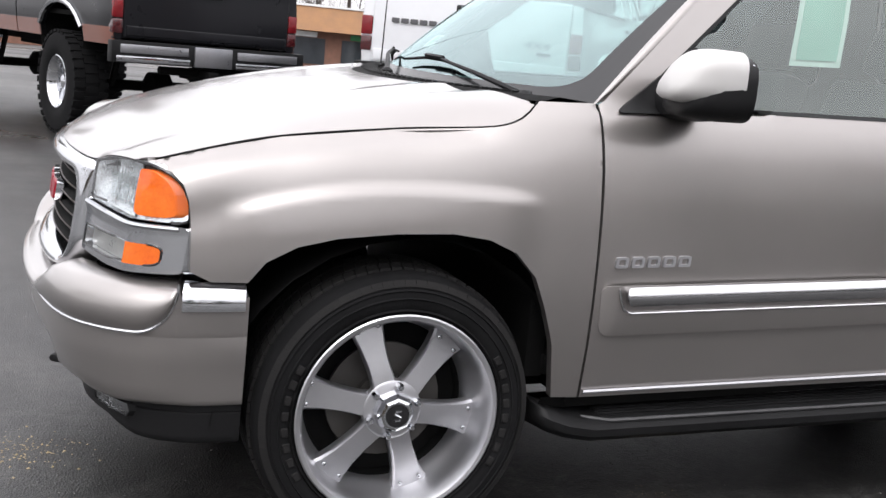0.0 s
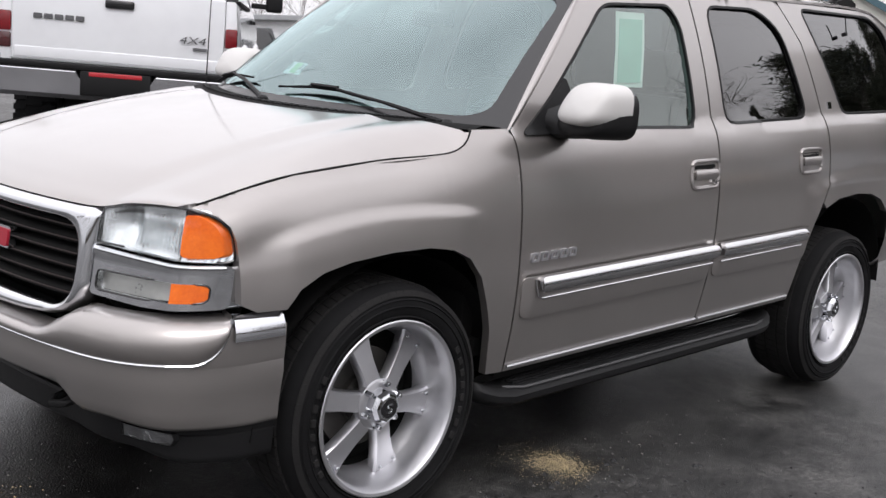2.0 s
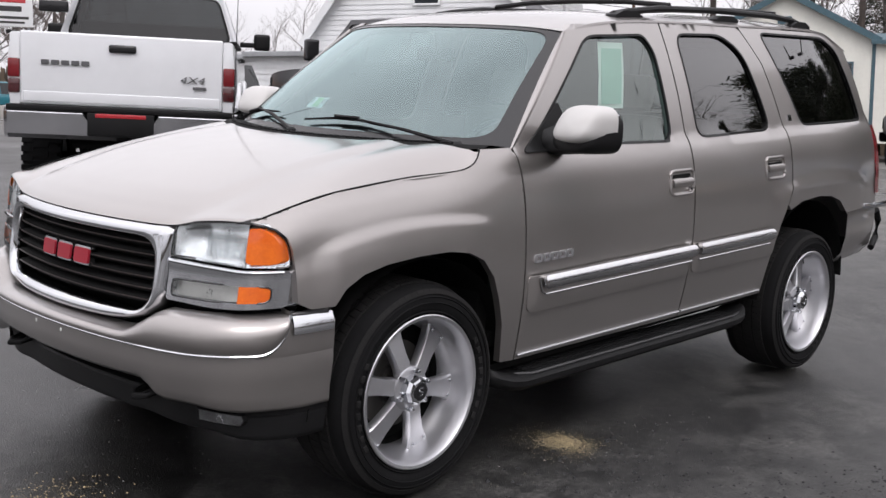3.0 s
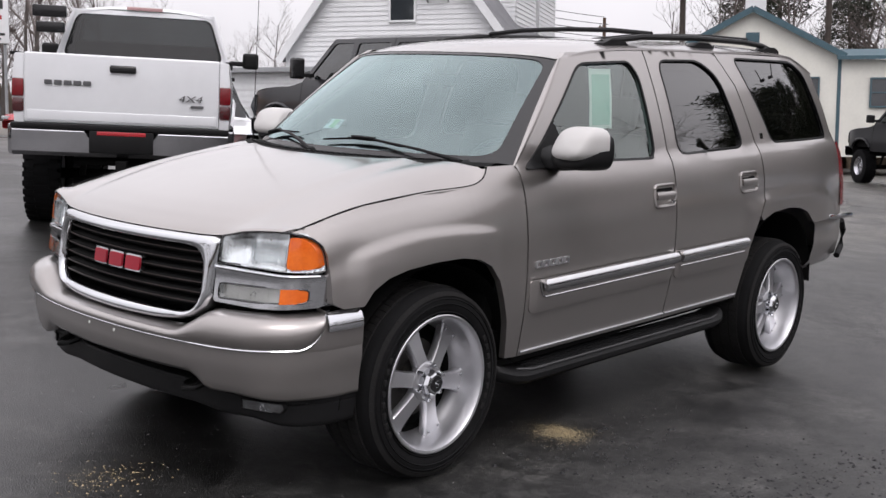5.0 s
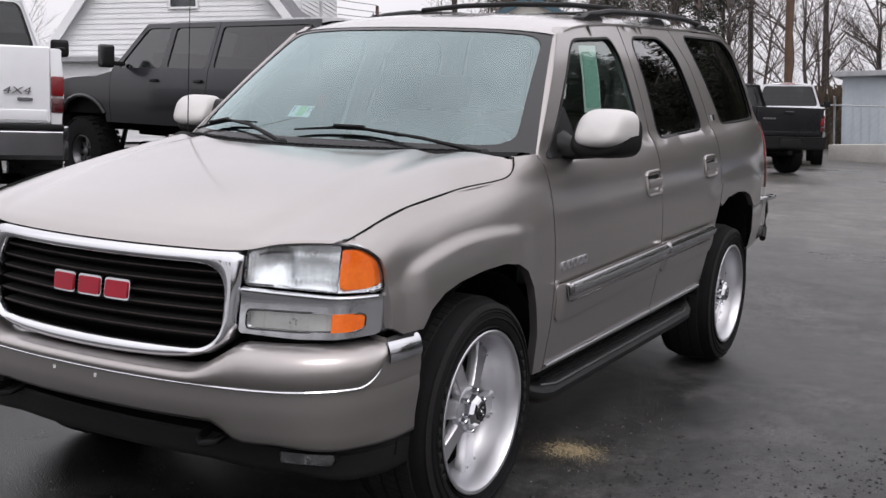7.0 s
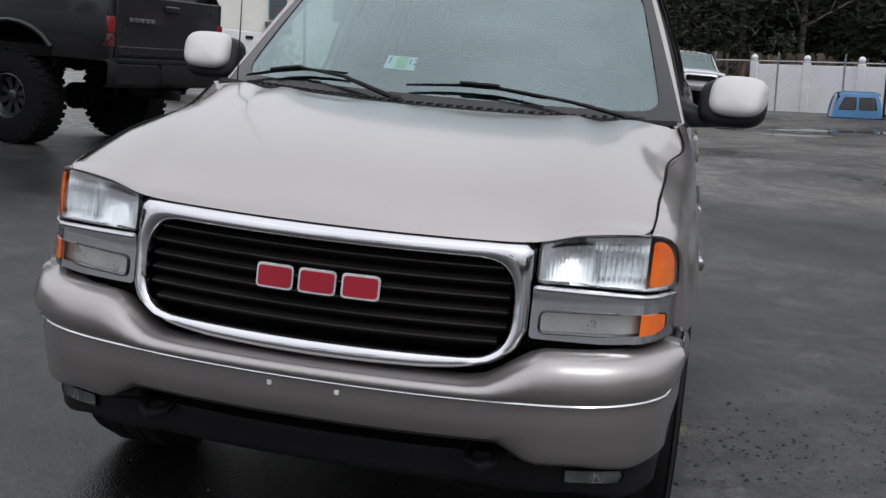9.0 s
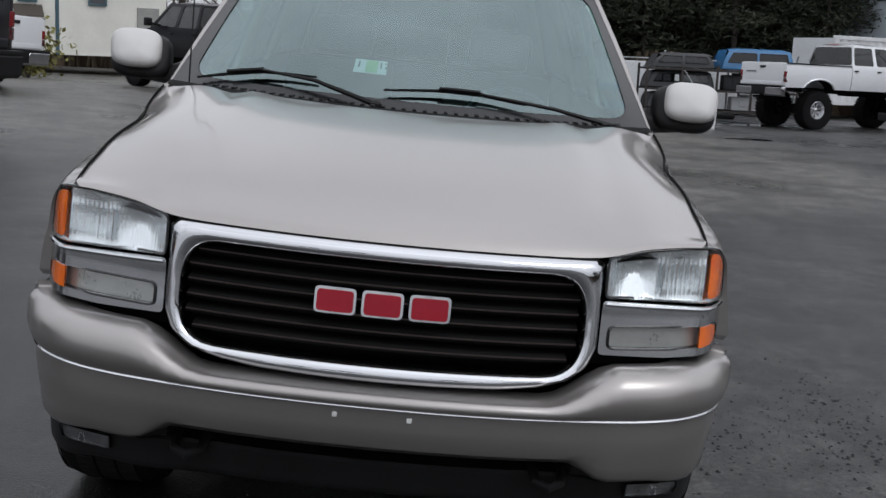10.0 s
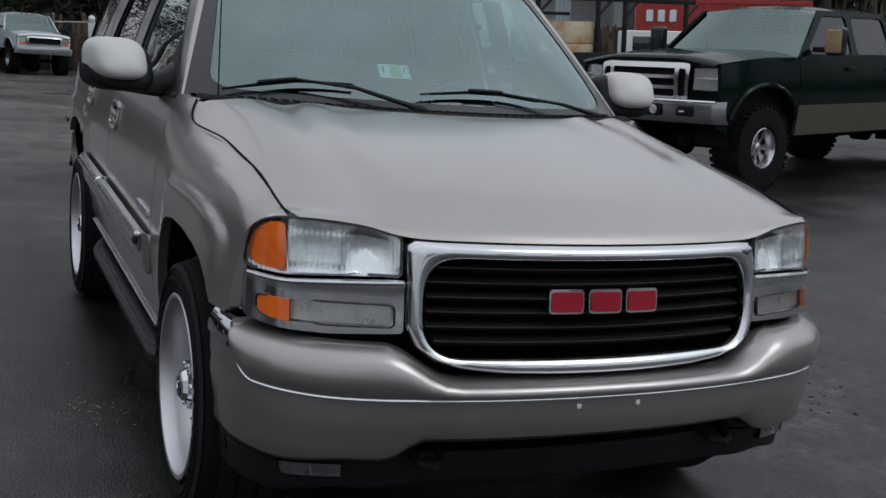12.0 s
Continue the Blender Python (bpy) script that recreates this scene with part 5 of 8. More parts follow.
def on_shield(s, v):
    p, q, r = Vector(shield(s, v, -0.003)), Vector(shield(s - 0.02, v, -0.003)), Vector(shield(s, v + 0.02, -0.003))
    X, Y = (q - p).normalized(), (r - p).normalized()
    Z = X.cross(Y).normalized()
    Y = Z.cross(X)
    return Matrix(((X.x, Y.x, Z.x, p.x), (X.y, Y.y, Z.y, p.y), (X.z, Y.z, Z.z, p.z), (0, 0, 0, 1)))


INK = mat("black_ink", (0.03, 0.03, 0.03), 0.7)
lettering("1", 0.045, INK, "month_number", on_shield(0.235, 0.28), stick, 0.0005)
lettering("12", 0.04, INK, "year_number", on_shield(0.128, 0.28), stick, 0.0005)
OUTWARD[0] = None

# ---- other vehicles of the lot ----
WHITE = paint("white_paint", (0.72, 0.73, 0.75), 0, 0.35)
BLACKPAINT = mat("black_paint", (0.008, 0.008, 0.010), 0.3, 0, 0.05, 1.2, coat=0.08, spec=0.25)
GREYBLACK = mat("charcoal_paint", (0.013, 0.013, 0.016), 0.3, 0.1, 0.05, 1.2, coat=0.3, spec=0.3)
GREENBLACK = mat("dark_green_paint", (0.004, 0.0095, 0.0085), 0.12, 0, 0.05, 1.2, coat=0.0, spec=0.12)
TAN = mat("tan_lower_paint", (0.085, 0.077, 0.058), 0.4, 0.2, 0.08, 1.2, coat=0.15, spec=0.3)
COPPER = paint("copper_stripe_paint", (0.26, 0.09, 0.055), 0.3, 0.35)
BLUEFLAME = paint("dark_blue_paint", (0.012, 0.012, 0.05), 0.2, 0.3)
BLUEPAINT = paint("faded_blue_paint", (0.03, 0.16, 0.36), 0, 0.5, 0.2)
TEAL = paint("teal_paint", (0.012, 0.16, 0.21), 0, 0.4)
REDPAINT = paint("red_paint", (0.42, 0.012, 0.02), 0, 0.4)
STEEL = mat("brushed_steel", (0.42, 0.42, 0.44), 0.3, 0.9, 0.12, 6)
DULLCHROME = mat("worn_chrome", (0.5, 0.5, 0.52), 0.2, 1.0, 0.1, 6)
DARKALLOY = mat("dark_alloy", (0.10, 0.10, 0.105), 0.35, 0.9, 0.1, 6)
DARKGLASS = glass("dark_cab_glass", (0.06, 0.065, 0.07), 0.05)
CABGLASS = glass("cab_glass", (0.42, 0.48, 0.46), 0.14, 0.0, (0.8, 1.0, 0.97))
GREYLENS = mat("grey_lens", (0.58, 0.6, 0.62), 0.14, 0.6, 0.2, 9, 0.5, 9, coat=1.0)
CABLAMP = mat("orange_cab_lens", (0.25, 0.06, 0.012), 0.25, 0, 0.1, 20, coat=0.5)
BADGEGREY = mat("badge_grey", (0.12, 0.12, 0.125), 0.4, 0.4)


def truck_wheel(R, width, rim_mat, rim_r, parent):
    w = empty("wheel", parent=parent)
    h = width / 2
    ty = part("tyre", lathe([(-h * 0.75, rim_r * 0.97), (-h * 0.95, rim_r * 1.12), (-h, (R + rim_r) / 2), (-h * 0.92, R * 0.93), (-h * 0.78, R * 0.975), (0, R * 0.985), (h * 0.78, R * 0.975), (h * 0.95, R * 0.9), (h * 0.8, rim_r)], 36, caps=False), RUBBER, w, "black off-road tyre")
    blocks = []
    n = 34
    for i in range(n):
        a = 2 * math.pi * i / n
        for y0, y1, ph in ((-h * 0.96, -h * 0.4, 0), (-h * 0.36, h * 0.36, 0.5), (h * 0.4, h * 0.96, 0)):
            blocks.append(moved(box(-R * 0.055, R * 0.055, y0, y1, R * 0.95, R, 0), Matrix.Rotation(a + ph * 2 * math.pi / n, 4, "Y")))
    tagged(part("tread", joined(*blocks), RUBBER, ty, smooth=False), kind="stuff")
    rim = part("rim", lathe([(-h * 0.8, rim_r * 0.98), (-h * 0.9, rim_r * 1.03), (-h * 0.92, rim_r), (-h * 0.82, rim_r * 0.94), (-h * 0.45, rim_r * 0.86), (-h * 0.3, rim_r * 0.8), (h * 0.7, rim_r * 0.85)], 36, caps=False), rim_mat, w, "bright alloy rim")
    part("rim_back", lathe([(h * 0.1, rim_r * 0.84), (h * 0.12, 0)], 24, caps=False), DARK, rim)
    for i in range(8):
        a = 2 * math.pi * i / 8
        rows = [[(u * k, y, r) for u, y in ((-1, -h * 0.2), (-0.9, -h * 0.42), (0.9, -h * 0.42), (1, -h * 0.2))] for r, k in ((rim_r * 0.2, rim_r * 0.12), (rim_r * 0.5, rim_r * 0.13), (rim_r * 0.85, rim_r * 0.2))]
        part("spoke", moved(grid(rows), Matrix.Rotation(a, 4, "Y")), rim_mat, rim)
    part("hub_cap", lathe([(-h * 0.35, rim_r * 0.3), (-h * 0.55, rim_r * 0.27), (-h * 0.62, rim_r * 0.18), (-h * 0.62, 0)], 16), rim_mat, w)
    return w


def stand(axle_x, axle_y, heading, wb, half):
    """The pose of a vehicle whose front axle stands there, tilted as the ground under its wheels is."""
    f = Vector((math.cos(radians(heading)), math.sin(radians(heading))))
    r = Vector((f.y, -f.x))
    c = Vector((axle_x, axle_y))
    pts = []
    for a, b in ((0, -1), (0, 1), (1, -1), (1, 1)):
        q = c - f * wb * a + r * half * b
        pts.append(Vector((q.x, q.y, ground_z(q.x, q.y))))
    X = ((pts[2] + pts[3]) - (pts[0] + pts[1])).normalized()
    Y = ((pts[1] + pts[3]) - (pts[0] + pts[2])).normalized()
    Z = X.cross(Y).normalized()
    Y = Z.cross(X)
    o = (pts[0] + pts[1]) / 2
    return Matrix(((X.x, Y.x, Z.x, o.x), (X.y, Y.y, Z.y, o.y), (X.z, Y.z, Z.z, o.z), (0, 0, 0, 1)))


def truck(name, label, where, body, kind="pickup", wb=3.5, R=0.45, tw=0.32, W=1.0, sill=0.62, hood=1.30, belt=1.38, roof=2.05, bed=1.42, cab=1.75, crew=True, xf=-0.95, xe=4.75, lower=None, rim=ALLOY, rim_r=0.23, front="bar", chrome_bumper=True, glassy=DARKGLASS, rear="plain", lower_z=None, seed_bars=5, tow_mirror=False, nose_z=None, mirror_cap=None, cab_lens=None):
    """A pickup or wagon with its nose to -x, built of side, top and end panels. cab: where the cab ends behind the front axle."""
    v = empty(name, where, label, "truck" if kind == "pickup" else "car")
    OUTWARD[0] = (1.7, 0, 1.0)
    lower = lower or body
    lz = lower_z or sill

    def Y(x, z):
        y = W - 0.035 * ((z - (sill + belt) / 2) / (0.5 * (belt - sill))) ** 2
        if z > belt:
            y = W - 0.035 - 0.33 * (z - belt)
        if x < -0.3:
            y -= 0.10 * ((-0.3 - x) / 0.6) ** 2
        if x > xe - 0.3:
            y -= 0.02 * ((x - xe + 0.3) / 0.3) ** 2
        return y

    def side(x, z, o=0.0):
        return (x, -Y(x, z) - o, z)

    def pair(nm, make, m, par=v, lab="", **k):
        return part(nm, make(), m, par, lab, **k), part(nm, mirrored(make()), m, par, lab, **k)

    ar = R + 0.13
    az = R + (sill - R) * 0.25 + 0.06

    def arch(cx, n=12):
        return [(cx + ar * math.cos(math.pi * (1 - i / n)), az + max(0, math.sin(math.pi * i / n)) ** 0.7 * ar * 0.98) for i in range(n + 1) if az + max(0, math.sin(math.pi * i / n)) ** 0.7 * ar > sill + 0.01]

    st = 0.09
    xd = ar + 0.03
    hood_at = lambda x: hood - 0.02 - 0.10 * ((0.3 - x) / 1.2) ** 2 if x < 0.3 else hood - 0.02
    af, arr = arch(0), arch(wb)
    # fenders
    fen = [(xf + 0.06, sill + 0.1)] + [(af[0][0], sill + 0.02)] + af + [(af[-1][0], sill), (xd, sill), (xd, belt - 0.02), (0.3, hood_at(0.3)), (-0.2, hood_at(-0.2)), (xf + 0.06, hood_at(xf))]
    pair("fender", lambda: panel(fen, side, step=st, flange=(0, 0.04, 0)), body)
    # doors
    nb = 2 if crew else 1
    xs = [xd + 0.01, xd + (cab - xd) * (0.56 if crew else 1.0), cab]
    topz = roof - 0.07
    rakex = 0.55
    doors = []
    for d in range(nb):
        x0, x1 = xs[d], xs[d + 1]
        u0 = x0 + rakex if d == 0 else x0
        u1 = x1 - (0.10 if d == nb - 1 and kind == "pickup" else 0)
        poly = [(x0, sill), (x0, belt), (u0, topz), (u1, topz), (x1, belt), (x1, sill)]
        a0 = (x0 + 0.14, belt + 0.03) if d == 0 else (x0 + 0.05, belt + 0.03)
        hole = rounded([a0, (u0 + 0.05, topz - 0.06), (u1 - 0.06, topz - 0.06), (x1 - 0.07, belt + 0.03)], 0.06, 3)
        da, db = pair("door", lambda: panel(poly, side, [hole], st, (0, 0.03, 0)), body)
        for dr, fl in ((da, 0), (db, 1)):
            g = panel(hole, lambda x, z: side(x, z, -0.015), step=0.2)
            part("window_glass", mirrored(g) if fl else g, glassy if d or glassy is DARKGLASS else CABGLASS, dr)
            h = box(x1 - 0.22, x1 - 0.08, -W - 0.022, -W + 0.02, belt - 0.15, belt - 0.11, 0.01)
            part("door_handle", mirrored(h) if fl else h, BLACK, dr)
        doors.append((da, db))
    # bed or quarter
    if kind == "pickup":
        bedp = [(cab + 0.03, sill), (cab + 0.03, bed), (xe, bed), (xe, sill + 0.02), (arr[-1][0], sill + 0.02)] + arr[::-1] + [(arr[0][0], sill)]
        pair("bed_side", lambda: panel(bedp, side, step=st, flange=(0, 0.05, 0)), body)
        part("bed_floor", box(cab + 0.03, xe - 0.03, -W + 0.06, W - 0.06, sill + 0.22, sill + 0.27, 0.01), DARK, v)
        part("bed_head", box(cab + 0.03, cab + 0.08, -W + 0.06, W - 0.06, sill + 0.2, bed - 0.02, 0.01), body, v)
        pair("bed_rail", lambda: box(cab + 0.04, xe, -W + 0.005, -W + 0.075, bed - 0.02, bed + 0.012, 0.01), BLACK)
    else:
        q = [(cab + 0.01, sill), (cab + 0.01, topz), (xe - 0.22, topz), (xe - 0.02, belt), (xe, sill + 0.02), (arr[-1][0], sill + 0.02)] + arr[::-1] + [(arr[0][0], sill)]
        hq = rounded([(cab + 0.08, belt + 0.03), (cab + 0.08, topz - 0.06), (xe - 0.30, topz - 0.06), (xe - 0.14, belt + 0.03)], 0.06, 3)
        qa, qb = pair("quarter_panel", lambda: panel(q, side, [hq], st, (0, 0.03, 0)), body)
        for dr, fl in ((qa, 0), (qb, 1)):
            g = panel(hq, lambda x, z: side(x, z, -0.015), step=0.2)
            part("window_glass", mirrored(g) if fl else g, DARKGLASS, dr)
    # lower body band and flares
    if lower is not body:
        for x0, x1 in ((xd, cab), (cab + 0.03, arr[0][0] - 0.02), (arr[-1][0] + 0.02, xe)):
            if x1 > x0:
                pair("lower_band", lambda: panel([(x0, sill - 0.01), (x1, sill - 0.01), (x1, lz), (x0, lz)], lambda x, z: side(x, z, 0.006), step=0.15, flange=(0, 0.02, 0)), lower)
    for cx in (0, wb):
        pts = arch(cx)
        pair("wheel_flare", lambda: tube([side(x, z, 0.005) for x, z in pts], 0.028, 6), body if rear != "steel" else CHROME)
        pair("wheel_liner", lambda: grid([[(x, -W + 0.03, z + 0.01), (x, -W + 0.45, z + 0.01)] for x, z in [(pts[0][0], sill - 0.1)] + pts + [(pts[-1][0], sill - 0.1)]]), DARK)
    # hood, roof, screens
    hr = []
    for i in range(13):
        s = -1 + i / 6
        hr.append([(x, s * (Y(x, hood_at(x)) - 0.004), hood_at(x) + 0.05 * (1 - abs(s) ** 4) + (0.025 * smoothstep(0.75, 0.55, abs(s)))) for x in [xf + 0.02 + (xd + 0.06 - xf) * j / 10 for j in range(11)]])
        hr[-1].insert(0, (xf - 0.005, hr[-1][0][1] * 0.985, hr[-1][0][2] - 0.025))
        hr[-1].insert(0, (xf + 0.02, hr[-1][0][1] * 0.985, hood_at(xf) - 0.03))
    part("hood", grid(hr), body, v)
    end = cab if kind == "pickup" else xe - 0.12
    x_top = xd + rakex + 0.06
    e_top = end - 0.12
    rr = []
    for i in range(13):
        s = -1 + i / 6
        rr.append([(x, s * (Y(1.0, topz) + 0.0), roof - 0.075 * abs(s) ** 3 - 0.05 * (smoothstep(x_top + 0.25, x_top, x) + smoothstep(e_top - 0.25, e_top, x))) for x in [x_top - 0.10 * (1 - s * s) + (e_top - x_top + 0.10 * (1 - s * s)) * j / 10 for j in range(11)]])
    part("roof", grid(rr), body, v)
    for k in (-1, 0, 1) if roof > 2.0 else ():
        part("cab_lamp", box(x_top + 0.0, x_top + 0.10, k * 0.2 - 0.04, k * 0.2 + 0.04, roof - 0.05, roof - 0.015, 0.012), cab_lens or CABLAMP, v)
    ws = []
    for i in range(11):
        s = -1 + i / 5
        ws.append([(xd + 0.02 - 0.14 * (1 - s * s) + (x_top - xd - 0.02 + 0.04 * (1 - s * s)) * t, s * ((W - 0.06) * (1 - t) + (Y(1.0, topz) - 0.02) * t), belt - 0.03 + (roof - 0.05 - belt + 0.03 - 0.03 * s * s) * t) for t in (0, 0.25, 0.5, 0.75, 1)])
    part("windshield", grid(ws), CABGLASS, v)
    pair("a_pillar", lambda: grid([[(xd + 0.0 + (x_top - xd) * t, -((W - 0.06) * (1 - t) + (Y(1.0, topz) - 0.02) * t), belt - 0.03 + (roof - 0.08 - belt + 0.03) * t), (xd + 0.02 + rakex * t, -Y(1.0, belt + (topz - belt) * t), belt + (topz - belt) * t)] for t in (0, 0.25, 0.5, 0.75, 1)]), body)
    zb0 = belt - 0.02 if kind == "pickup" else belt
    back = lambda y, z: (end - 0.02 - 0.10 * max(0, (z - belt)) / (topz - belt) * (1 if kind == "pickup" else 2.0) - 0.02 * y * y, y * Y(1.5, z) / (W - 0.035), z)
    wy = W - 0.035
    outl = [(-wy, sill if kind == "pickup" else belt - 0.02), (wy, sill if kind == "pickup" else belt - 0.02), (wy, roof - 0.07), (-wy, roof - 0.07)]
    rg = rounded([(-wy * 0.9, belt + 0.05), (wy * 0.9, belt + 0.05), (wy * 0.9, roof - 0.13), (-wy * 0.9, roof - 0.13)], 0.09, 4)
    rc = part("cab_back", panel(outl, back, [rg], 0.15, (-0.03, 0, 0)), body, v)
    part("rear_glass", panel(rg, back, step=0.25), DARKGLASS, rc, "dark rear window")
    part("rear_glass_seal", panel(shrink(rg, -0.03), lambda y, z: (back(y, z)[0] + 0.006, *back(y, z)[1:]), [rg], 0.1), BLACK, rc)
    if kind == "pickup":
        part("stop_lamp", box(end - 0.14, end - 0.09, -0.2, 0.2, roof - 0.06, roof - 0.02, 0.01), mat("pale_red_lens", (0.5, 0.3, 0.3), 0.3) if "pale_red_lens" not in bpy.data.materials else bpy.data.materials["pale_red_lens"], rc)
    # tail
    tz0, tz1 = sill + 0.06, bed if kind == "pickup" else belt
    tg = part("tailgate", box(xe - 0.05, xe + 0.025, -W + 0.13, W - 0.13, tz0, tz1 + (0.012 if kind == "pickup" else 0), 0.018, 3), body, v)
    part("gate_crease", box(xe + 0.015, xe + 0.031, -W + 0.15, W - 0.15, tz0 + 0.02, tz0 + 0.12, 0.014, 3), body, tg)
    part("gate_handle", box(xe + 0.02, xe + 0.055, -0.12, 0.12, tz1 - 0.145, tz1 - 0.075, 0.02, 3), GLOSSBLACK, tg, "black tailgate handle")
    for i in range(seed_bars):
        y = -0.70 + i * 0.086
        part("name_bar", box(xe + 0.03, xe + 0.042, y, y + 0.070, tz1 - 0.275, tz1 - 0.233, 0.004, 1), BADGEGREY, tg, "plain grey badge bar")
    for s in (-1, 1):
        tl = empty("tail_light", parent=v)
        part("red_lens", box(xe - 0.10, xe + 0.02, s * (W - 0.125), s * (W - 0.02), tz1 - 0.40, tz1 - 0.23, 0.02, 2), REDLENS, tl)
        part("lower_lens", box(xe - 0.10, xe + 0.018, s * (W - 0.125), s * (W - 0.022), tz1 - 0.54, tz1 - 0.405, 0.02, 2), mat("dark_red_lens", (0.06, 0.006, 0.008), 0.2, coat=1) if "dark_red_lens" not in bpy.data.materials else bpy.data.materials["dark_red_lens"], tl)
        part("tail_corner", box(xe - 0.14, xe + 0.005, s * (W - 0.13), s * (W - 0.035), tz0 - 0.02, tz1, 0.02, 2), body, v)
    bz0, bz1 = tz0 - (0.20 if rear == "steel" else 0.27), tz0 - 0.02
    if rear == "steel":
        rb = part("rear_bumper", box(xe + 0.02, xe + 0.12, -W - 0.02, W + 0.02, bz0 - 0.02, bz1, 0.012), BLACK, v, "black and bright steel plate bumper")
        part("hitch_plate", box(xe + 0.10, xe + 0.14, -0.2, 0.2, bz0 - 0.02, bz1 - 0.01, 0.01), STEEL, rb)
        for s in (-1, 1):
            part("bright_bar", box(xe + 0.11, xe + 0.135, s * 0.24, s * (W - 0.02), bz0 - 0.012, bz0 + 0.045, 0.01), CHROME, rb)
            part("step_plate", box(xe + 0.11, xe + 0.128, s * 0.26, s * (W - 0.06), bz0 + 0.07, bz1 - 0.03, 0.01), STEEL, rb)
    else:
        rows = []
        for y in [-W - 0.01, -W + 0.04, -0.55, -0.33, -0.27, 0.27, 0.33, 0.55, W - 0.04, W + 0.01]:
            dip = 0.085 if abs(y) < 0.3 else 0.0
            xo = -0.10 if abs(y) > W - 0.02 else 0.0
            rows.append([(xe + 0.02 + xo, y, bz1 - dip), (xe + 0.11 + xo, y, bz1 - dip - 0.01), (xe + 0.14 + xo, y, bz1 - dip - 0.05), (xe + 0.13 + xo, y, bz0 + 0.01), (xe + 0.08 + xo, y, bz0 - 0.03)])
        rb = part("rear_bumper", grid(rows), DULLCHROME if chrome_bumper else BLACK, v, "chrome step bumper" if chrome_bumper else "")
        part("step_pad", box(xe + 0.0, xe + 0.142, -W + 0.03, W - 0.03, bz1 - 0.03, bz1 + 0.018, 0.01), BLACK, rb)
        part("notch", box(xe + 0.04, xe + 0.146, -0.29, 0.29, bz0 + 0.01, bz1 - 0.032, 0.012), BLACK, rb)
        part("bumper_inset", box(xe + 0.03, xe + 0.10, -0.27, 0.27, bz0 - 0.01, bz1 - 0.06, 0.01), BLACK, rb)
        if rear == "red":
            part("red_plate", box(xe + 0.12, xe + 0.15, -0.22, 0.22, bz1 - 0.075, bz1 - 0.038, 0.006), REDPAINT, rb, "small red plate in the bumper notch")
    part("hitch", joined(box(xe - 0.5, xe + 0.16, -0.05, 0.05, bz0 - 0.16, bz0 - 0.06, 0.01), tube([(xe - 0.1, -0.45, bz0 - 0.08), (xe - 0.1, 0.45, bz0 - 0.08)], 0.04)), DARK, v)
    # nose
    fz1, fz0 = hood_at(xf) - 0.01, nose_z or sill + 0.12
    gw = W * 0.60
    fy = lambda y: xf + 0.10 * (y / W) ** 2
    nose = part("nose", panel([(-W + 0.1, fz0 - 0.05), (W - 0.1, fz0 - 0.05), (W - 0.1, fz1), (-W + 0.1, fz1)], lambda y, z: (fy(y) + 0.015, y, z), step=0.15, flange=(0.1, 0, 0)), body, v)
    bar = front == "bar"
    gz0, gz1 = (fz0 - 0.05, fz1 + 0.02) if bar else (fz0 + 0.05, fz1 - 0.01)
    gh = gz1 - gz0
    if bar:
        holes = [rounded([(-gw * 0.70, gz0 + gh * a), (gw * 0.70, gz0 + gh * a), (gw * 0.70, gz0 + gh * b), (-gw * 0.70, gz0 + gh * b)], 0.015, 2) for a, b in ((0.14, 0.32), (0.41, 0.59), (0.68, 0.86))]
        holes += [rounded([(s * gw * 0.78, gz0 + gh * 0.14), (s * gw * 0.92, gz0 + gh * 0.16), (s * gw * 0.92, gz0 + gh * 0.84), (s * gw * 0.78, gz0 + gh * 0.86)], 0.02, 2) for s in (-1, 1)]
    else:
        holes = [rounded([(-gw + 0.06, gz0 + 0.05), (gw - 0.06, gz0 + 0.05), (gw - 0.06, gz1 - 0.05), (-gw + 0.06, gz1 - 0.05)], 0.04, 3)]
    gr = part("grille", panel(rounded([(-gw * 0.97, gz0), (gw * 0.97, gz0), (gw, gz1), (-gw, gz1)], 0.06, 4), lambda y, z: (fy(y) - 0.05 + 0.03 * abs(2 * (z - gz0) / gh - 1) ** 3, y, z), holes, 0.045, (0.06, 0, 0)), BRIGHT, v, "chrome grille")
    part("grille_back", panel([(-gw, gz0), (gw, gz0), (gw, gz1 - 0.02), (-gw, gz1 - 0.02)], lambda y, z: (fy(y) + 0.005, y, z), step=0.2), DARK, gr)
    if bar:
        part("oval_badge", moved(lathe([(0, 0.11), (-0.015, 0.105), (-0.018, 0.0)], 20, "x"), Matrix.Translation((xf - 0.05, 0, gz0 + gh * 0.5)) @ Matrix.Diagonal((1, 1, 0.45, 1))), DULLCHROME, gr, "plain oval badge")
    for s in (-1, 1):
        y0, y1 = s * (gw + 0.03), s * (W - 0.07)
        hl = part("headlight", grid([[(fy(y) - 0.012 + 0.22 * max(0, abs(y) - W + 0.16), y, z) for z in (fz0 + 0.08, fz0 + 0.2, fz1 - 0.03)] for y in [y0 + (y1 - y0) * i / 5 for i in range(6)]]), GREYLENS, v, "clear grey headlight")
        if bar:
            for zc in (fz0 + 0.08 + 0.52 * (fz1 - fz0 - 0.11),):
                part("lamp_divider", box(fy((y0 + y1) / 2) - 0.03, fy((y0 + y1) / 2), min(y0, y1) + 0.01, max(y0, y1) - 0.02, zc - 0.012, zc + 0.012, 0.005, 1), BRIGHT, hl)
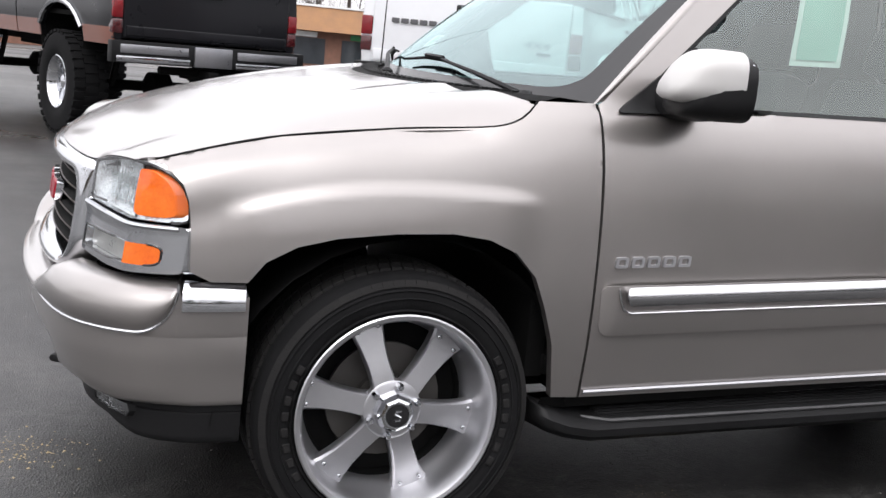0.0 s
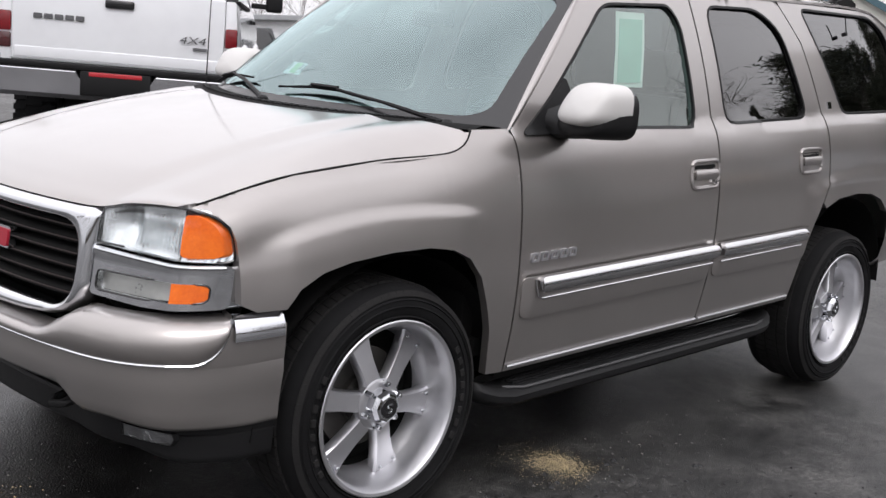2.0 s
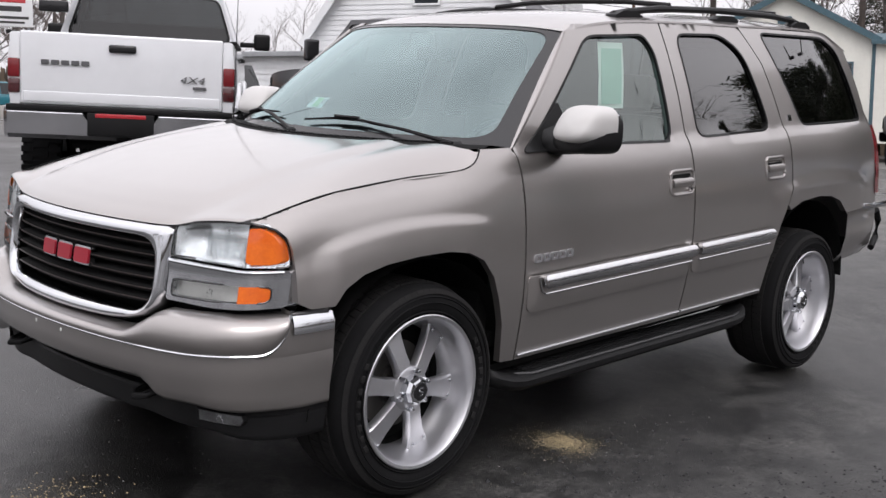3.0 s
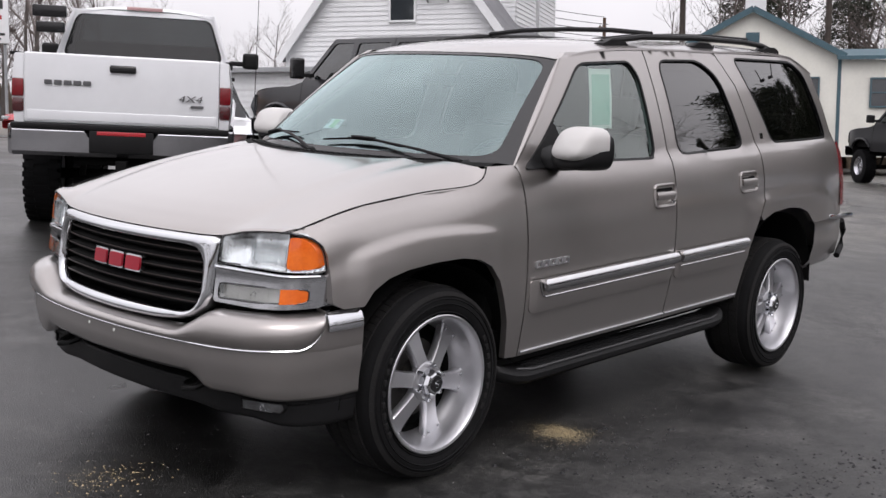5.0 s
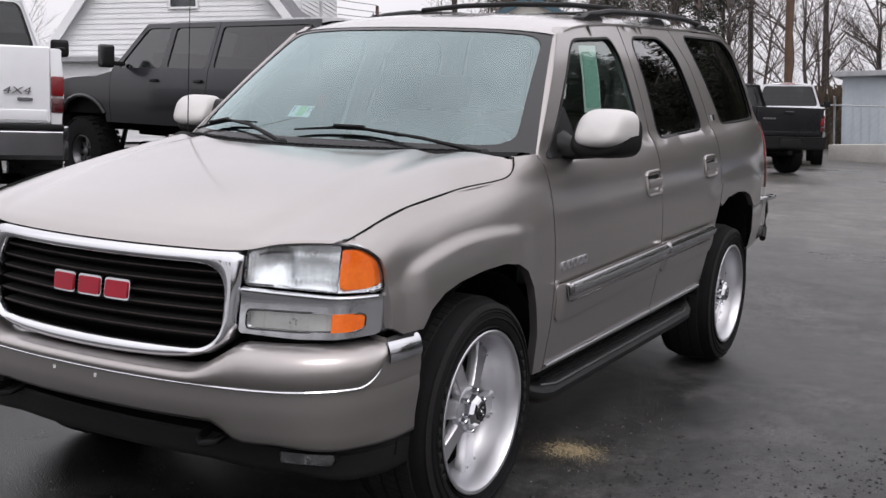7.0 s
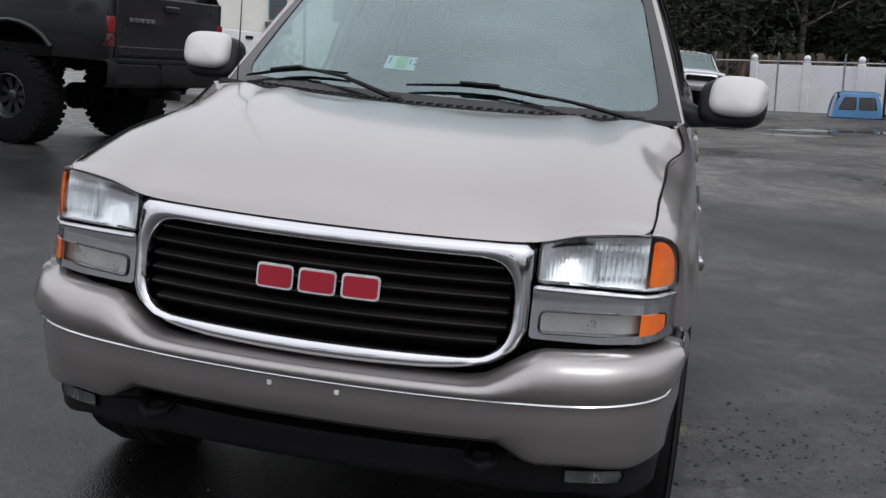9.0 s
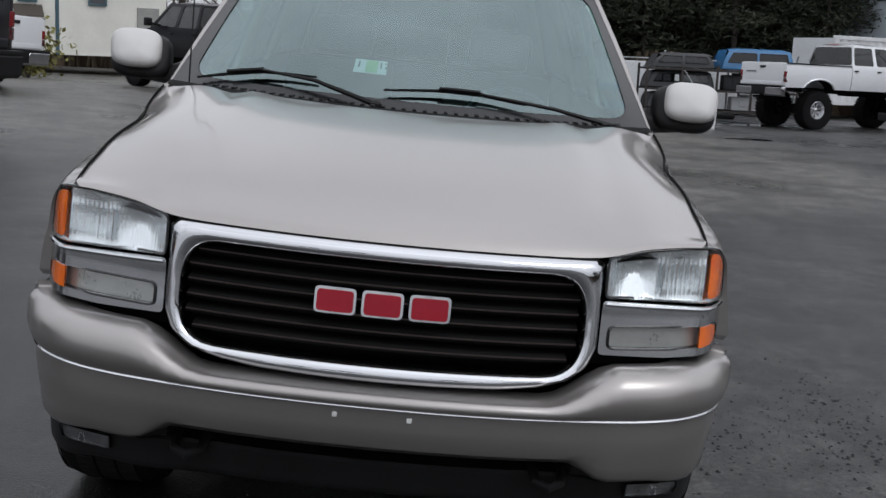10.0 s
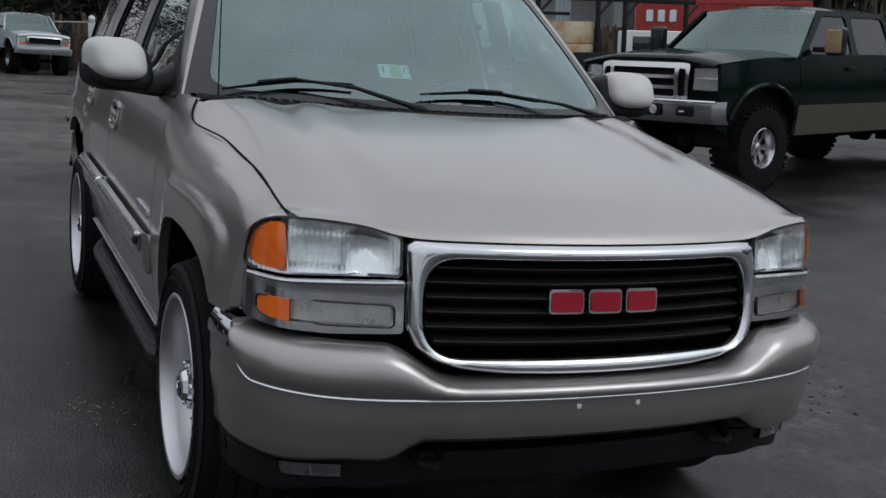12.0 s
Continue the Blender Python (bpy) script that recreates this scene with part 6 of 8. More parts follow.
        for f in () if bar else (0.3, 0.72):
            yb = y0 + (y1 - y0) * f
            bowl = lathe([(-0.024, 0.062), (-0.010, 0.052), (0.010, 0.02), (0.012, 0.0)], 16, "x", caps=False)
            part("reflector_bowl", moved(bowl, Matrix.Translation((fy(yb) - 0.004 + 0.22 * max(0, abs(yb) - W + 0.16), yb, fz0 + 0.20 + 0.35 * (fz1 - fz0 - 0.23)))), CHROME, hl)
        part("lamp_frame", tube([(fy(y) - 0.012 + 0.22 * max(0, abs(y) - W + 0.16), y, z) for y, z in ((y0, fz0 + 0.08), (y1, fz0 + 0.08), (y1, fz1 - 0.03), (y0, fz1 - 0.03), (y0, fz0 + 0.08))], 0.009, 6), GLOSSBLACK, hl)
        part("turn_lens", grid([[(fy(y) - 0.018 + 0.22 * max(0, abs(y) - W + 0.16), y, z) for z in (fz0 + 0.085, fz0 + 0.14)] for y in [y0 + (y1 - y0) * i / 5 for i in range(6)]]), AMBER if front == "plain" else GREYLENS, hl)
    bx = xf - 0.12
    rows = []
    for y in [-W + 0.0, -W + 0.08, -W * 0.7, -0.4, 0, 0.4, W * 0.7, W - 0.08, W]:
        xo = bx + 0.10 * (y / W) ** 2 + (0.12 if abs(y) > W - 0.03 else 0)
        rows.append([(xo + 0.08, y, fz0 - 0.02), (xo + 0.01, y, fz0 - 0.03), (xo, y, fz0 - 0.10), (xo + 0.01, y, fz0 - 0.2), (xo + 0.06, y, fz0 - 0.26), (xo + 0.12, y, fz0 - 0.27)])
    fb = part("front_bumper", grid(rows), DULLCHROME if chrome_bumper else BLACK, v, "chrome front bumper" if chrome_bumper else "")
    if front == "bar":
        part("bumper_lip", tube([(bx + 0.012 + 0.10 * (y / W) ** 2, y, fz0 - 0.035) for y in np.linspace(-W + 0.05, W - 0.05, 13)], 0.016, 6), CHROME, fb, "bright upper lip")
        part("bumper_slot", box(bx - 0.006, bx + 0.02, -0.34, 0.34, fz0 - 0.2, fz0 - 0.07, 0.02), BLACK, fb)
        for s in (-1, 1):
            part("bumper_slot", box(bx + 0.03, bx + 0.07, s * 0.5, s * 0.72, fz0 - 0.19, fz0 - 0.08, 0.02), BLACK, fb)
            part("fog_lamp", moved(lathe([(-0.03, 0.05), (-0.035, 0.045), (-0.035, 0)], 14, "x"), Matrix.Translation((bx + 0.012, s * 0.25, fz0 - 0.135))), GREYLENS, fb)
            part("tow_hook", tube([(bx + 0.0, s * 0.58, fz0 - 0.14), (bx - 0.02, s * 0.61, fz0 - 0.14), (bx + 0.0, s * 0.64, fz0 - 0.14)], 0.012, 6), STEEL, fb)
    # mirrors
    for s in (-1, 1):
        mr = empty("side_mirror", parent=v)
        hgt = 0.30 if tow_mirror else 0.2
        part("shell", box(xd + 0.22, xd + 0.34, s * (W + 0.12), s * (W + 0.32), belt + 0.02, belt + 0.02 + hgt, 0.04, 3), BLACK if not tow_mirror else GLOSSBLACK, mr)
        if mirror_cap and s < 0:
            part("cap", box(xd + 0.19, xd + 0.25, s * (W + 0.13), s * (W + 0.31), belt + 0.04, belt + hgt, 0.03, 3), mirror_cap, mr, "rust-stained tan mirror cap")
        part("arm", box(xd + 0.25, xd + 0.32, s * (W - 0.05), s * (W + 0.14), belt + 0.05, belt + 0.11, 0.015), BLACK, mr)
    # under it
    under = [box(xf + 0.15, xe, s * 0.42 - 0.05, s * 0.42 + 0.05, sill - 0.12, sill + 0.02, 0.01) for s in (-1, 1)]
    part("chassis", joined(*under, box(0.3, 2.0, -0.3, 0.3, sill - 0.18, sill + 0.05, 0.02), box(xf + 0.3, xd, -W + 0.12, W - 0.12, sill + 0.1, hood - 0.2, 0.02), box(xd, end - 0.1, -W + 0.08, W - 0.08, sill, sill + 0.12, 0.02)), DARK, v)
    part("seat_row", box(xd + 0.75, xd + 0.95, -W + 0.15, W - 0.15, sill + 0.12, belt + 0.25, 0.06), INTERIOR, v)
    part("dash", box(xd + 0.02, xd + 0.35, -W + 0.1, W - 0.1, sill + 0.12, belt - 0.05, 0.04), INTERIOR, v)
    for x in (0, wb):
        part("axle", joined(tube([(x, -W + 0.2, R), (x, W - 0.2, R)], 0.055, 8), moved(lathe([(-0.16, 0.06), (-0.1, 0.15), (0.1, 0.15), (0.16, 0.06)], 12), Matrix.Translation((x, 0.08, R)))), DARK, v)
        for s in (-1, 1):
            part("shock", tube([(x + 0.15, s * 0.5, R), (x + 0.25, s * 0.42, sill + 0.1)], 0.035, 8), BLACK, v)
    part("exhaust", tube([(wb - 0.8, 0.4, sill - 0.1), (wb + 0.4, 0.55, sill - 0.05), (xe - 0.15, 0.72, sill - 0.08)], 0.045, 8), STEEL, v)
    OUTWARD[0] = None
    w = truck_wheel(R, tw, rim, rim_r, v)
    w.matrix_basis = pose(0, -W + tw * 0.42, R)
    copy_thing(w, pose(wb, -W + tw * 0.42, R, 0, 25, 0))
    copy_thing(w, pose(0, W - tw * 0.42, R, 0, 50, 180))
    copy_thing(w, pose(wb, W - tw * 0.42, R, 0, 70, 180))
    OUTWARD[0] = None
    return v


def tail_at(lx, ly, heading, wb, xe, W):
    """Where the front axle stands when the rear left corner is to be at lx, ly."""
    f = Vector((math.cos(radians(heading)), math.sin(radians(heading))))
    r = Vector((f.y, -f.x))
    p = Vector((lx, ly)) + f * xe + r * W
    return stand(p.x, p.y, heading, wb, W - 0.15)


# white pickup with its tailgate to the lot
dodge = truck("white_pickup", "white lifted pickup with chrome rear bumper and black rear window", stand(5.453, 9.315, 53.0, 3.5, 0.86), WHITE, wb=3.5, R=0.50, tw=0.38, W=1.01, sill=1.0, hood=1.63, belt=1.70, roof=2.35, bed=1.69, cab=2.35, xe=4.75, rear="red", front="plain")

lettering("4X4", 0.085, BADGEGREY, "badge_letters", Matrix.Translation((4.79, 0.62, 1.33)) @ Matrix.Rotation(radians(90), 4, "Z") @ Matrix.Rotation(radians(90), 4, "X") @ Matrix(((1.55, 0.25, 0, 0), (0, 1, 0, 0), (0, 0, 1, 0), (0, 0, 0, 1))), dodge, 0.004)
part("badge_bar", box(4.785, 4.795, 0.62, 0.74, 1.25, 1.275, 0.003, 1), BADGEGREY, dodge)
# the pickup's dark extended mirror, built of two boxes
part("extended_mirror", joined(box(2.45, 2.55, -1.18, -0.82, 2.15, 2.28, 0.02), box(2.45, 2.55, -1.14, -0.84, 1.98, 2.10, 0.02)), GLOSSBLACK, dodge, "dark extended mirror")
# black pickup with a steel plate bumper
truck("black_pickup", "black lifted pickup with copper stripe and steel plate rear bumper", stand(-0.885, 11.983, 109.2, 3.5, 0.85), BLACKPAINT, wb=3.5, R=0.52, tw=0.36, W=1.0, sill=0.97, hood=1.55, belt=1.62, roof=2.24, bed=1.61, cab=2.2, rear="steel", lower=COPPER, lower_z=1.12, seed_bars=0, rim_r=0.26, rim=CHROME)
# charcoal wagon behind the main car
truck("charcoal_wagon", "charcoal lifted full-size wagon with dark glass", stand(8.697, 9.315, 79.4, 3.5, 0.85), GREYBLACK, kind="suv", wb=3.5, R=0.50, tw=0.36, W=1.01, sill=0.94, hood=1.57, belt=1.64, roof=2.32, cab=2.75, xe=4.75, rim=DARKALLOY, seed_bars=5, tow_mirror=True, chrome_bumper=False)
# dark green crew cab facing the lot
truck("green_pickup", "dark green lifted crew-cab pickup with tan lower body and chrome grille", stand(7.115, -6.06, 106.2, 3.85, 0.85), GREENBLACK, nose_z=0.985, wb=3.85, R=0.46, tw=0.38, W=1.0, sill=0.58, hood=1.43, belt=1.42, roof=2.0, bed=1.40, cab=2.66, xe=5.05, xf=-0.78, cab_lens=GREYLENS, mirror_cap=mat("tan_mirror_cap", (0.36, 0.28, 0.17), 0.6, 0, 0.2, 9, tint=(0.25, 0.12, 0.05)), lower=TAN, lower_z=0.90, rim=DULLCHROME, rim_r=0.21, tow_mirror=True)
# black crew cab further back
truck("black_crew_pickup", "black crew-cab pickup seen from behind", stand(26.45, 6.97, 47.6, 3.7, 0.85), BLACKPAINT, wb=3.7, R=0.44, W=1.0, sill=0.84, hood=1.46, belt=1.54, roof=2.23, bed=1.56, cab=2.6, xe=4.9, rim=DULLCHROME, seed_bars=4, chrome_bumper=False)
# white crew cab with painted flames on its front fender
crew = truck("white_crew_pickup", "white lifted crew-cab pickup with dark blue flames on the fender", stand(31.2, -14.5, -66, 3.96, 0.85), WHITE, wb=3.96, R=0.56, tw=0.42, W=1.01, sill=1.16, hood=1.80, belt=1.86, roof=2.54, bed=1.86, cab=2.75, xe=5.2, rim_r=0.25)
for s in (-1, 1):
    for i in range(7):
        z = 1.23 + i * 0.085
        tip = 0.75 + 0.22 * ((i * 37) % 5) / 4
        b = panel([(-0.9, z - 0.04), (-0.2 + 0.1 * (i % 3), z - 0.04), (tip, z + 0.02), (-0.1, z + 0.04), (-0.9, z + 0.05)], lambda x, zz: (x, s * 1.022 - s * (0.10 * ((-0.3 - x) / 0.6) ** 2 if x < -0.3 else 0), zz), step=0.15)
        if z > 1.48:
            part("flame", b, BLUEFLAME, crew, "dark blue painted flame")
        else:
            b.free()
# white pickup facing the lot from far back
truck("white_far_pickup", "white lifted pickup facing the lot by the chain-link fence", stand(39.8, -1.2, 192, 3.6, 0.85), WHITE, wb=3.6, R=0.5, tw=0.4, W=1.01, sill=0.88, hood=1.5, belt=1.56, roof=2.2, bed=1.52, cab=2.3, xe=4.8, front="plain", rim=DULLCHROME)
# trucks at the far end, by the low buildings
truck("white_far_pickup", "white lifted pickup parked beyond the black one, tail to the lot", stand(33.75, 5.83, 14, 3.5, 0.85), WHITE, wb=3.5, R=0.5, W=1.0, sill=0.98, hood=1.6, belt=1.70, roof=2.46, bed=1.66, cab=2.1)


truck("white_far_pickup", "white pickup parked beyond the charcoal wagon", tail_at(17.2, 8.2, 75, 3.5, 4.75, 1.0), WHITE, wb=3.5, R=0.46, W=1.0, sill=0.72, hood=1.3, belt=1.38, roof=2.0, bed=1.4, cab=2.1, rim=DULLCHROME, seed_bars=0)


def sedan(name, label, m, body, L=4.5, W=0.86, H=1.42, estate=False, wheels=True):
    """A small car, its nose to -x."""
    v = empty(name, m, label, "car")
    OUTWARD[0] = (L * 0.5, 0, 0.7)
    roofline = [(0, 0.55), (0.05, 0.72), (0.9, 0.86), (1.25, 0.93), (1.95, H - 0.03), (2.4, H), (3.0, H - 0.02), (L - 0.75 if not estate else L - 0.2, 0.98 if not estate else H - 0.12), (L - 0.12, 0.92), (L, 0.75), (L, 0.4)]
    prof = curve([(x * 1.0 + i * 1e-4, z) for i, (x, z) in enumerate(roofline)])
    rows = []
    for i in range(29):
        x = L * i / 28
        zt = max(0.5, min(H, np.interp(x, [p[0] for p in roofline[:-1]], [p[1] for p in roofline[:-1]])))
        w = W * (1 - 0.18 * abs(2 * x / L - 1) ** 4)
        zb = min(zt - 0.02, 0.88)
        ring = [(x, -w * 0.96, 0.28), (x, -w, 0.5), (x, -w, zb - 0.06), (x, -w + 0.03, zb), (x, -w + 0.06 - 0.0 + 0.42 * max(0, zt - 0.93) * 0.9, zt - 0.03 * (zt > 0.9)), (x, -w * 0.5, zt + 0.01), (x, 0, zt + 0.02)]
        rows.append(ring + [(p[0], -p[1], p[2]) for p in ring[-2::-1]])
    part("body", grid(rows), body, v, angle=30)
    x1 = L - 0.85 if not estate else L - 0.35
    for s in (-1, 1):
        for a, b in ((1.55, 2.35), (2.42, 3.15)):
            zt = H - 0.1
            part("side_window", panel(rounded([(a - (0.25 if a < 2 else 0), 0.95), (a + 0.28 if a < 2 else a, zt), (b, zt), (b + (0.0 if a < 2 else 0.2), 0.95)], 0.04, 3), lambda x, z: (x, s * (W - 0.04 - 0.40 * (z - 0.93)) + s * 0.022, z), step=0.2), DARKGLASS, v)
    part("front_window", grid([[(1.27 + 0.66 * t, y * (1 - 0.2 * t), 0.965 + (H - 0.98) * t) for t in (0.0, 0.5, 1)] for y in (-W + 0.12, 0, W - 0.12)]), DARKGLASS, v)
    for s in (-1, 1):
        part("headlight", box(-0.01, 0.1, s * 0.45, s * 0.72, 0.58, 0.70, 0.02), GREYLENS, v)
        part("tail_light", box(L - 0.06, L + 0.015, s * 0.48, s * 0.74, 0.68, 0.82, 0.02), REDLENS, v)
    OUTWARD[0] = None
    if wheels:
        w = truck_wheel(0.31, 0.2, ALLOY, 0.2, v)
        w.matrix_basis = pose(0.85, -W + 0.1, 0.31)
        copy_thing(w, pose(L - 0.95, -W + 0.1, 0.31))
        copy_thing(w, pose(0.85, W - 0.1, 0.31, 0, 0, 180))
        copy_thing(w, pose(L - 0.95, W - 0.1, 0.31, 0, 0, 180))
    return v


def put(x, y, heading, z=None):
    return pose(x, y, ground_z(x, y) if z is None else z, 0, 0, heading - 180)


sedan("white_sedan", "white sedan parked by the shops", put(18.5, 78, 165), WHITE)
sedan("red_sedan", "red sedan parked by the shops", put(24, 76, 10), REDPAINT)
sedan("teal_wagon", "teal estate car parked by the shops", put(26.5, 66, 185), TEAL, H=1.75, estate=True)
sedan("red_coupe", "red car parked along the road", put(14.5, 31, 200), REDPAINT)
sedan("white_van", "white estate car behind the pickup", put(12.2, 16.5, 250), WHITE, H=1.85, estate=True)

# ---- buildings ----
SIDING = mat("white_siding", (0.72, 0.73, 0.74), 0.6, 0, 0.06, 1.5, 0.1, 30)
CREAM = mat("cream_siding", (0.72, 0.71, 0.65), 0.7, 0, 0.07, 1.0, 0.1, 30)
BLOCK = mat("white_block_wall", (0.66, 0.67, 0.68), 0.8, 0, 0.10, 0.8, 0.3, 12)
SHINGLE = mat("grey_shingles", (0.16, 0.16, 0.17), 0.9, 0, 0.25, 2.0, 0.6, 14)
TEALTRIM = mat("teal_trim", (0.05, 0.10, 0.125), 0.6, 0, 0.15, 3)
METALWALL = mat("pale_metal_siding", (0.45, 0.50, 0.54), 0.5, 0.1, 0.1, 0.6)
BROWNROOF = mat("brown_mansard", (0.25, 0.13, 0.06), 0.8, 0, 0.15, 1.0, 0.4, 6)
BRICK = mat("brown_brick_wall", (0.20, 0.10, 0.07), 0.85, 0, 0.2, 3, 0.4, 20)
RED_STEEL = mat("red_container_steel", (0.33, 0.035, 0.03), 0.6, 0.1, 0.15, 1.5)
RUSTY = mat("rusty_cream_panel", (0.66, 0.62, 0.48), 0.7, 0, 0.10, 2.2, 0.3, 20, tint=(0.40, 0.20, 0.06))
WOODPOLE = mat("weathered_pole", (0.10, 0.06, 0.04), 0.9, 0, 0.3, 3, 0.5, 30)
CONCRETE = mat("pale_concrete", (0.38, 0.37, 0.35), 0.85, 0, 0.15, 1.5, 0.4, 20)
GALV = mat("galvanised_steel", (0.36, 0.37, 0.38), 0.45, 0.7, 0.15, 5)
GLASSPANE = mat("dark_window_pane", (0.03, 0.035, 0.04), 0.06, 0, 0.2, 2, coat=1)


def clapboard(poly, step, place, parent, material, lean=0.03):
    """Overlapping boards over a 2D outline (u, z), each a piece under its wall; a board leans out at its foot."""
    z0, z1 = min(p[1] for p in poly), max(p[1] for p in poly)
    z = z0
    while z < z1 - 1e-6:
        zt = min(z + step, z1)

        def span(zz):
            xs = []
            for a, b in zip(poly, poly[1:] + poly[:1]):
                if (a[1] <= zz) != (b[1] <= zz):
                    xs.append(a[0] + (b[0] - a[0]) * (zz - a[1]) / (b[1] - a[1]))
            return (min(xs), max(xs)) if len(xs) > 1 else None
        lo, hi = span(z + 1e-4), span(zt - 1e-4)
        if lo and hi:
            bm = bmesh.new()
            v = [bm.verts.new(place(u, zz, o)) for u, zz, o in ((lo[0], z, 0.0), (lo[1], z, 0.0), (lo[1], z, lean), (lo[0], z, lean), (hi[1], zt, 0.006), (hi[0], zt, 0.006), (hi[1], zt, 0.0), (hi[0], zt, 0.0))]
            for f in ((0, 1, 2, 3), (3, 2, 4, 5), (5, 4, 6, 7), (0, 3, 5, 7), (1, 6, 4, 2)):
                bm.faces.new([v[k] for k in f])
            bmesh.ops.recalc_face_normals(bm, faces=bm.faces)
            part("board", bm, material, parent, smooth=False)
        z += step


def sash(x, y0, y1, z0, z1, parent, trim=SIDING):
    """A two-light sash window in a wall that faces -x."""
    w = empty("window", parent=parent)
    part("pane", box(x - 0.02, x + 0.01, y0, y1, z0, z1), GLASSPANE, w, smooth=False)
    t = 0.07
    for a, b, c, d in ((y0 - t, y1 + t, z1, z1 + t), (y0 - t, y1 + t, z0 - t, z0), (y0 - t, y0, z0, z1), (y1, y1 + t, z0, z1), (y0, y1, (z0 + z1) / 2 - 0.025, (z0 + z1) / 2 + 0.025)):
        part("frame_bar", box(x - 0.06, x + 0.01, a, b, c, d, 0.008, 1), trim, w, smooth=False)
    return w


def gable_house(name, label, m, W, L, eave, rise, wall, roof, trim, over=0.35, board=0.16, lean=0.03):
    """Gable end in the plane x = 0 looking to -x, ridge along +x."""
    h = empty(name, m, label, "house")
    h2 = W / 2
    out = [(-h2, 0), (h2, 0), (h2, eave), (0, eave + rise), (-h2, eave)]
    gw = part("gable_wall", panel(out, lambda u, z: (0.012, u, z), step=2.0, flange=(0.05, 0, 0)), wall, h, smooth=False)
    clapboard(out, board, lambda u, z, o: (-o, u, z), gw, wall, lean)
    for s in (-1, 1):
        part("side_wall", box(0.07, L, s * h2 - 0.02, s * h2 - 0.08, 0, eave), wall, h, smooth=False)
        n = math.hypot(h2, rise)
        dy, dz = h2 / n, rise / n
        a, b = Vector((0, s * (h2 + over * dy), eave - over * dz)), Vector((0, 0, eave + rise))
        up = Vector((0, s * dz, dy)) * 0.1
        q = [a, b, b + up, a + up]
        part("roof", loft([[p + Vector((x, 0, 0)) for p in q] for x in (-over, L + over)]), roof, h, smooth=False)
        part("verge_board", loft([[p + Vector((x, 0, 0)) + k for p, k in ((a - up * 1.6, Vector()), (b - up * 1.6, Vector()), (b + up * 0.9, Vector()), (a + up * 0.9, Vector()))] for x in (-over - 0.04, -over + 0.01)]), trim, h, smooth=False)
        part("corner_board", box(-0.045, 0.08, s * h2 - 0.1, s * h2 + 0.045, 0, eave, 0.01, 1), trim, h, smooth=False)
    part("rear_wall", panel(out, lambda u, z: (L, u, z), step=2.0), wall, h, smooth=False)
    return h


house = gable_house("white_house", "white clapboard house with a steep grey shingle roof", pose(23.0, 21.9, 1.05, 0, 0, 26), 7.9, 11, 3.15, 5.3, SIDING, SHINGLE, SIDING)
sash(-0.04, -0.55, 0.25, 4.15, 5.9, house)
ac = empty("window_air_conditioner", pose(23.0, 21.9, 1.05, 0, 0, 26) @ pose(-0.05, -1.35, 5.35), "white window air conditioner on brackets", "air conditioner")
part("case", box(-0.42, 0.05, -0.42, 0.42, -0.25, 0.3, 0.03), SIDING, ac)
part("front_grille", box(-0.44, -0.41, -0.36, 0.2, -0.2, 0.25, 0.01), DARK, ac)
for y in (-0.35, 0.35):
    part("bracket", tube([(0.03, y, -0.65), (-0.36, y, -0.27)], 0.03, 6), GALV, ac)
for x in (3.2, 7.2):
    dm = empty("dormer", parent=house)
    z0, z1 = 3.6, 6.6
    df = part("dormer_front", box(x + 0.02, x + 3.38, -3.18, -3.1, z0, z1), SIDING, dm, smooth=False)
    clapboard([(x, z0), (x + 3.4, z0), (x + 3.4, z1), (x, z1)], 0.16, lambda u, z, o: (u, -3.2 - o, z), dm, SIDING)
    for xx, sg in ((x, -1), (x + 3.4, 1)):
        part("dormer_cheek", box(xx - 0.03, xx + 0.03, -3.09, -0.6, z0, z1 - 0.01), SIDING, dm, smooth=False)
        if sg < 0:
            clapboard([(-3.2, z0), (-0.6, z0), (-0.6, z1), (-3.2, z1)], 0.16, lambda u, z, o: (xx - 0.035 - o, u, z), dm, SIDING)
    part("dormer_roof", box(x - 0.3, x + 3.7, -3.6, 0.3, z1, z1 + 0.14, 0.02), SIDING, dm, smooth=False)
annex = empty("low_annex", pose(21.5, 25.5, 0.95, 0, 0, 26), "low white block annex with a metal roof edge", "building")
aw = part("front_wall", box(-0.99, 4, -1.9, 7.5, 0, 2.55), BLOCK, annex, smooth=False)
clapboard([(-0.4, 0), (9.0, 0), (9.0, 2.55), (-0.4, 2.55)], 0.2, lambda u, z, o: (-1.0 - o, u - 1.5, z), aw, BLOCK)
part("roof_edge", box(-1.3, 4.2, -2.0, 7.8, 2.55, 2.72, 0.02), GALV, annex, smooth=False)
part("octagon_window", moved(lathe([(-0.05, 0.42), (-0.06, 0.30), (-0.03, 0.30), (-0.03, 0)], 8, "x"), Matrix.Translation((-1.05, 0.6, 1.45))), GLASSPANE, annex, smooth=False)

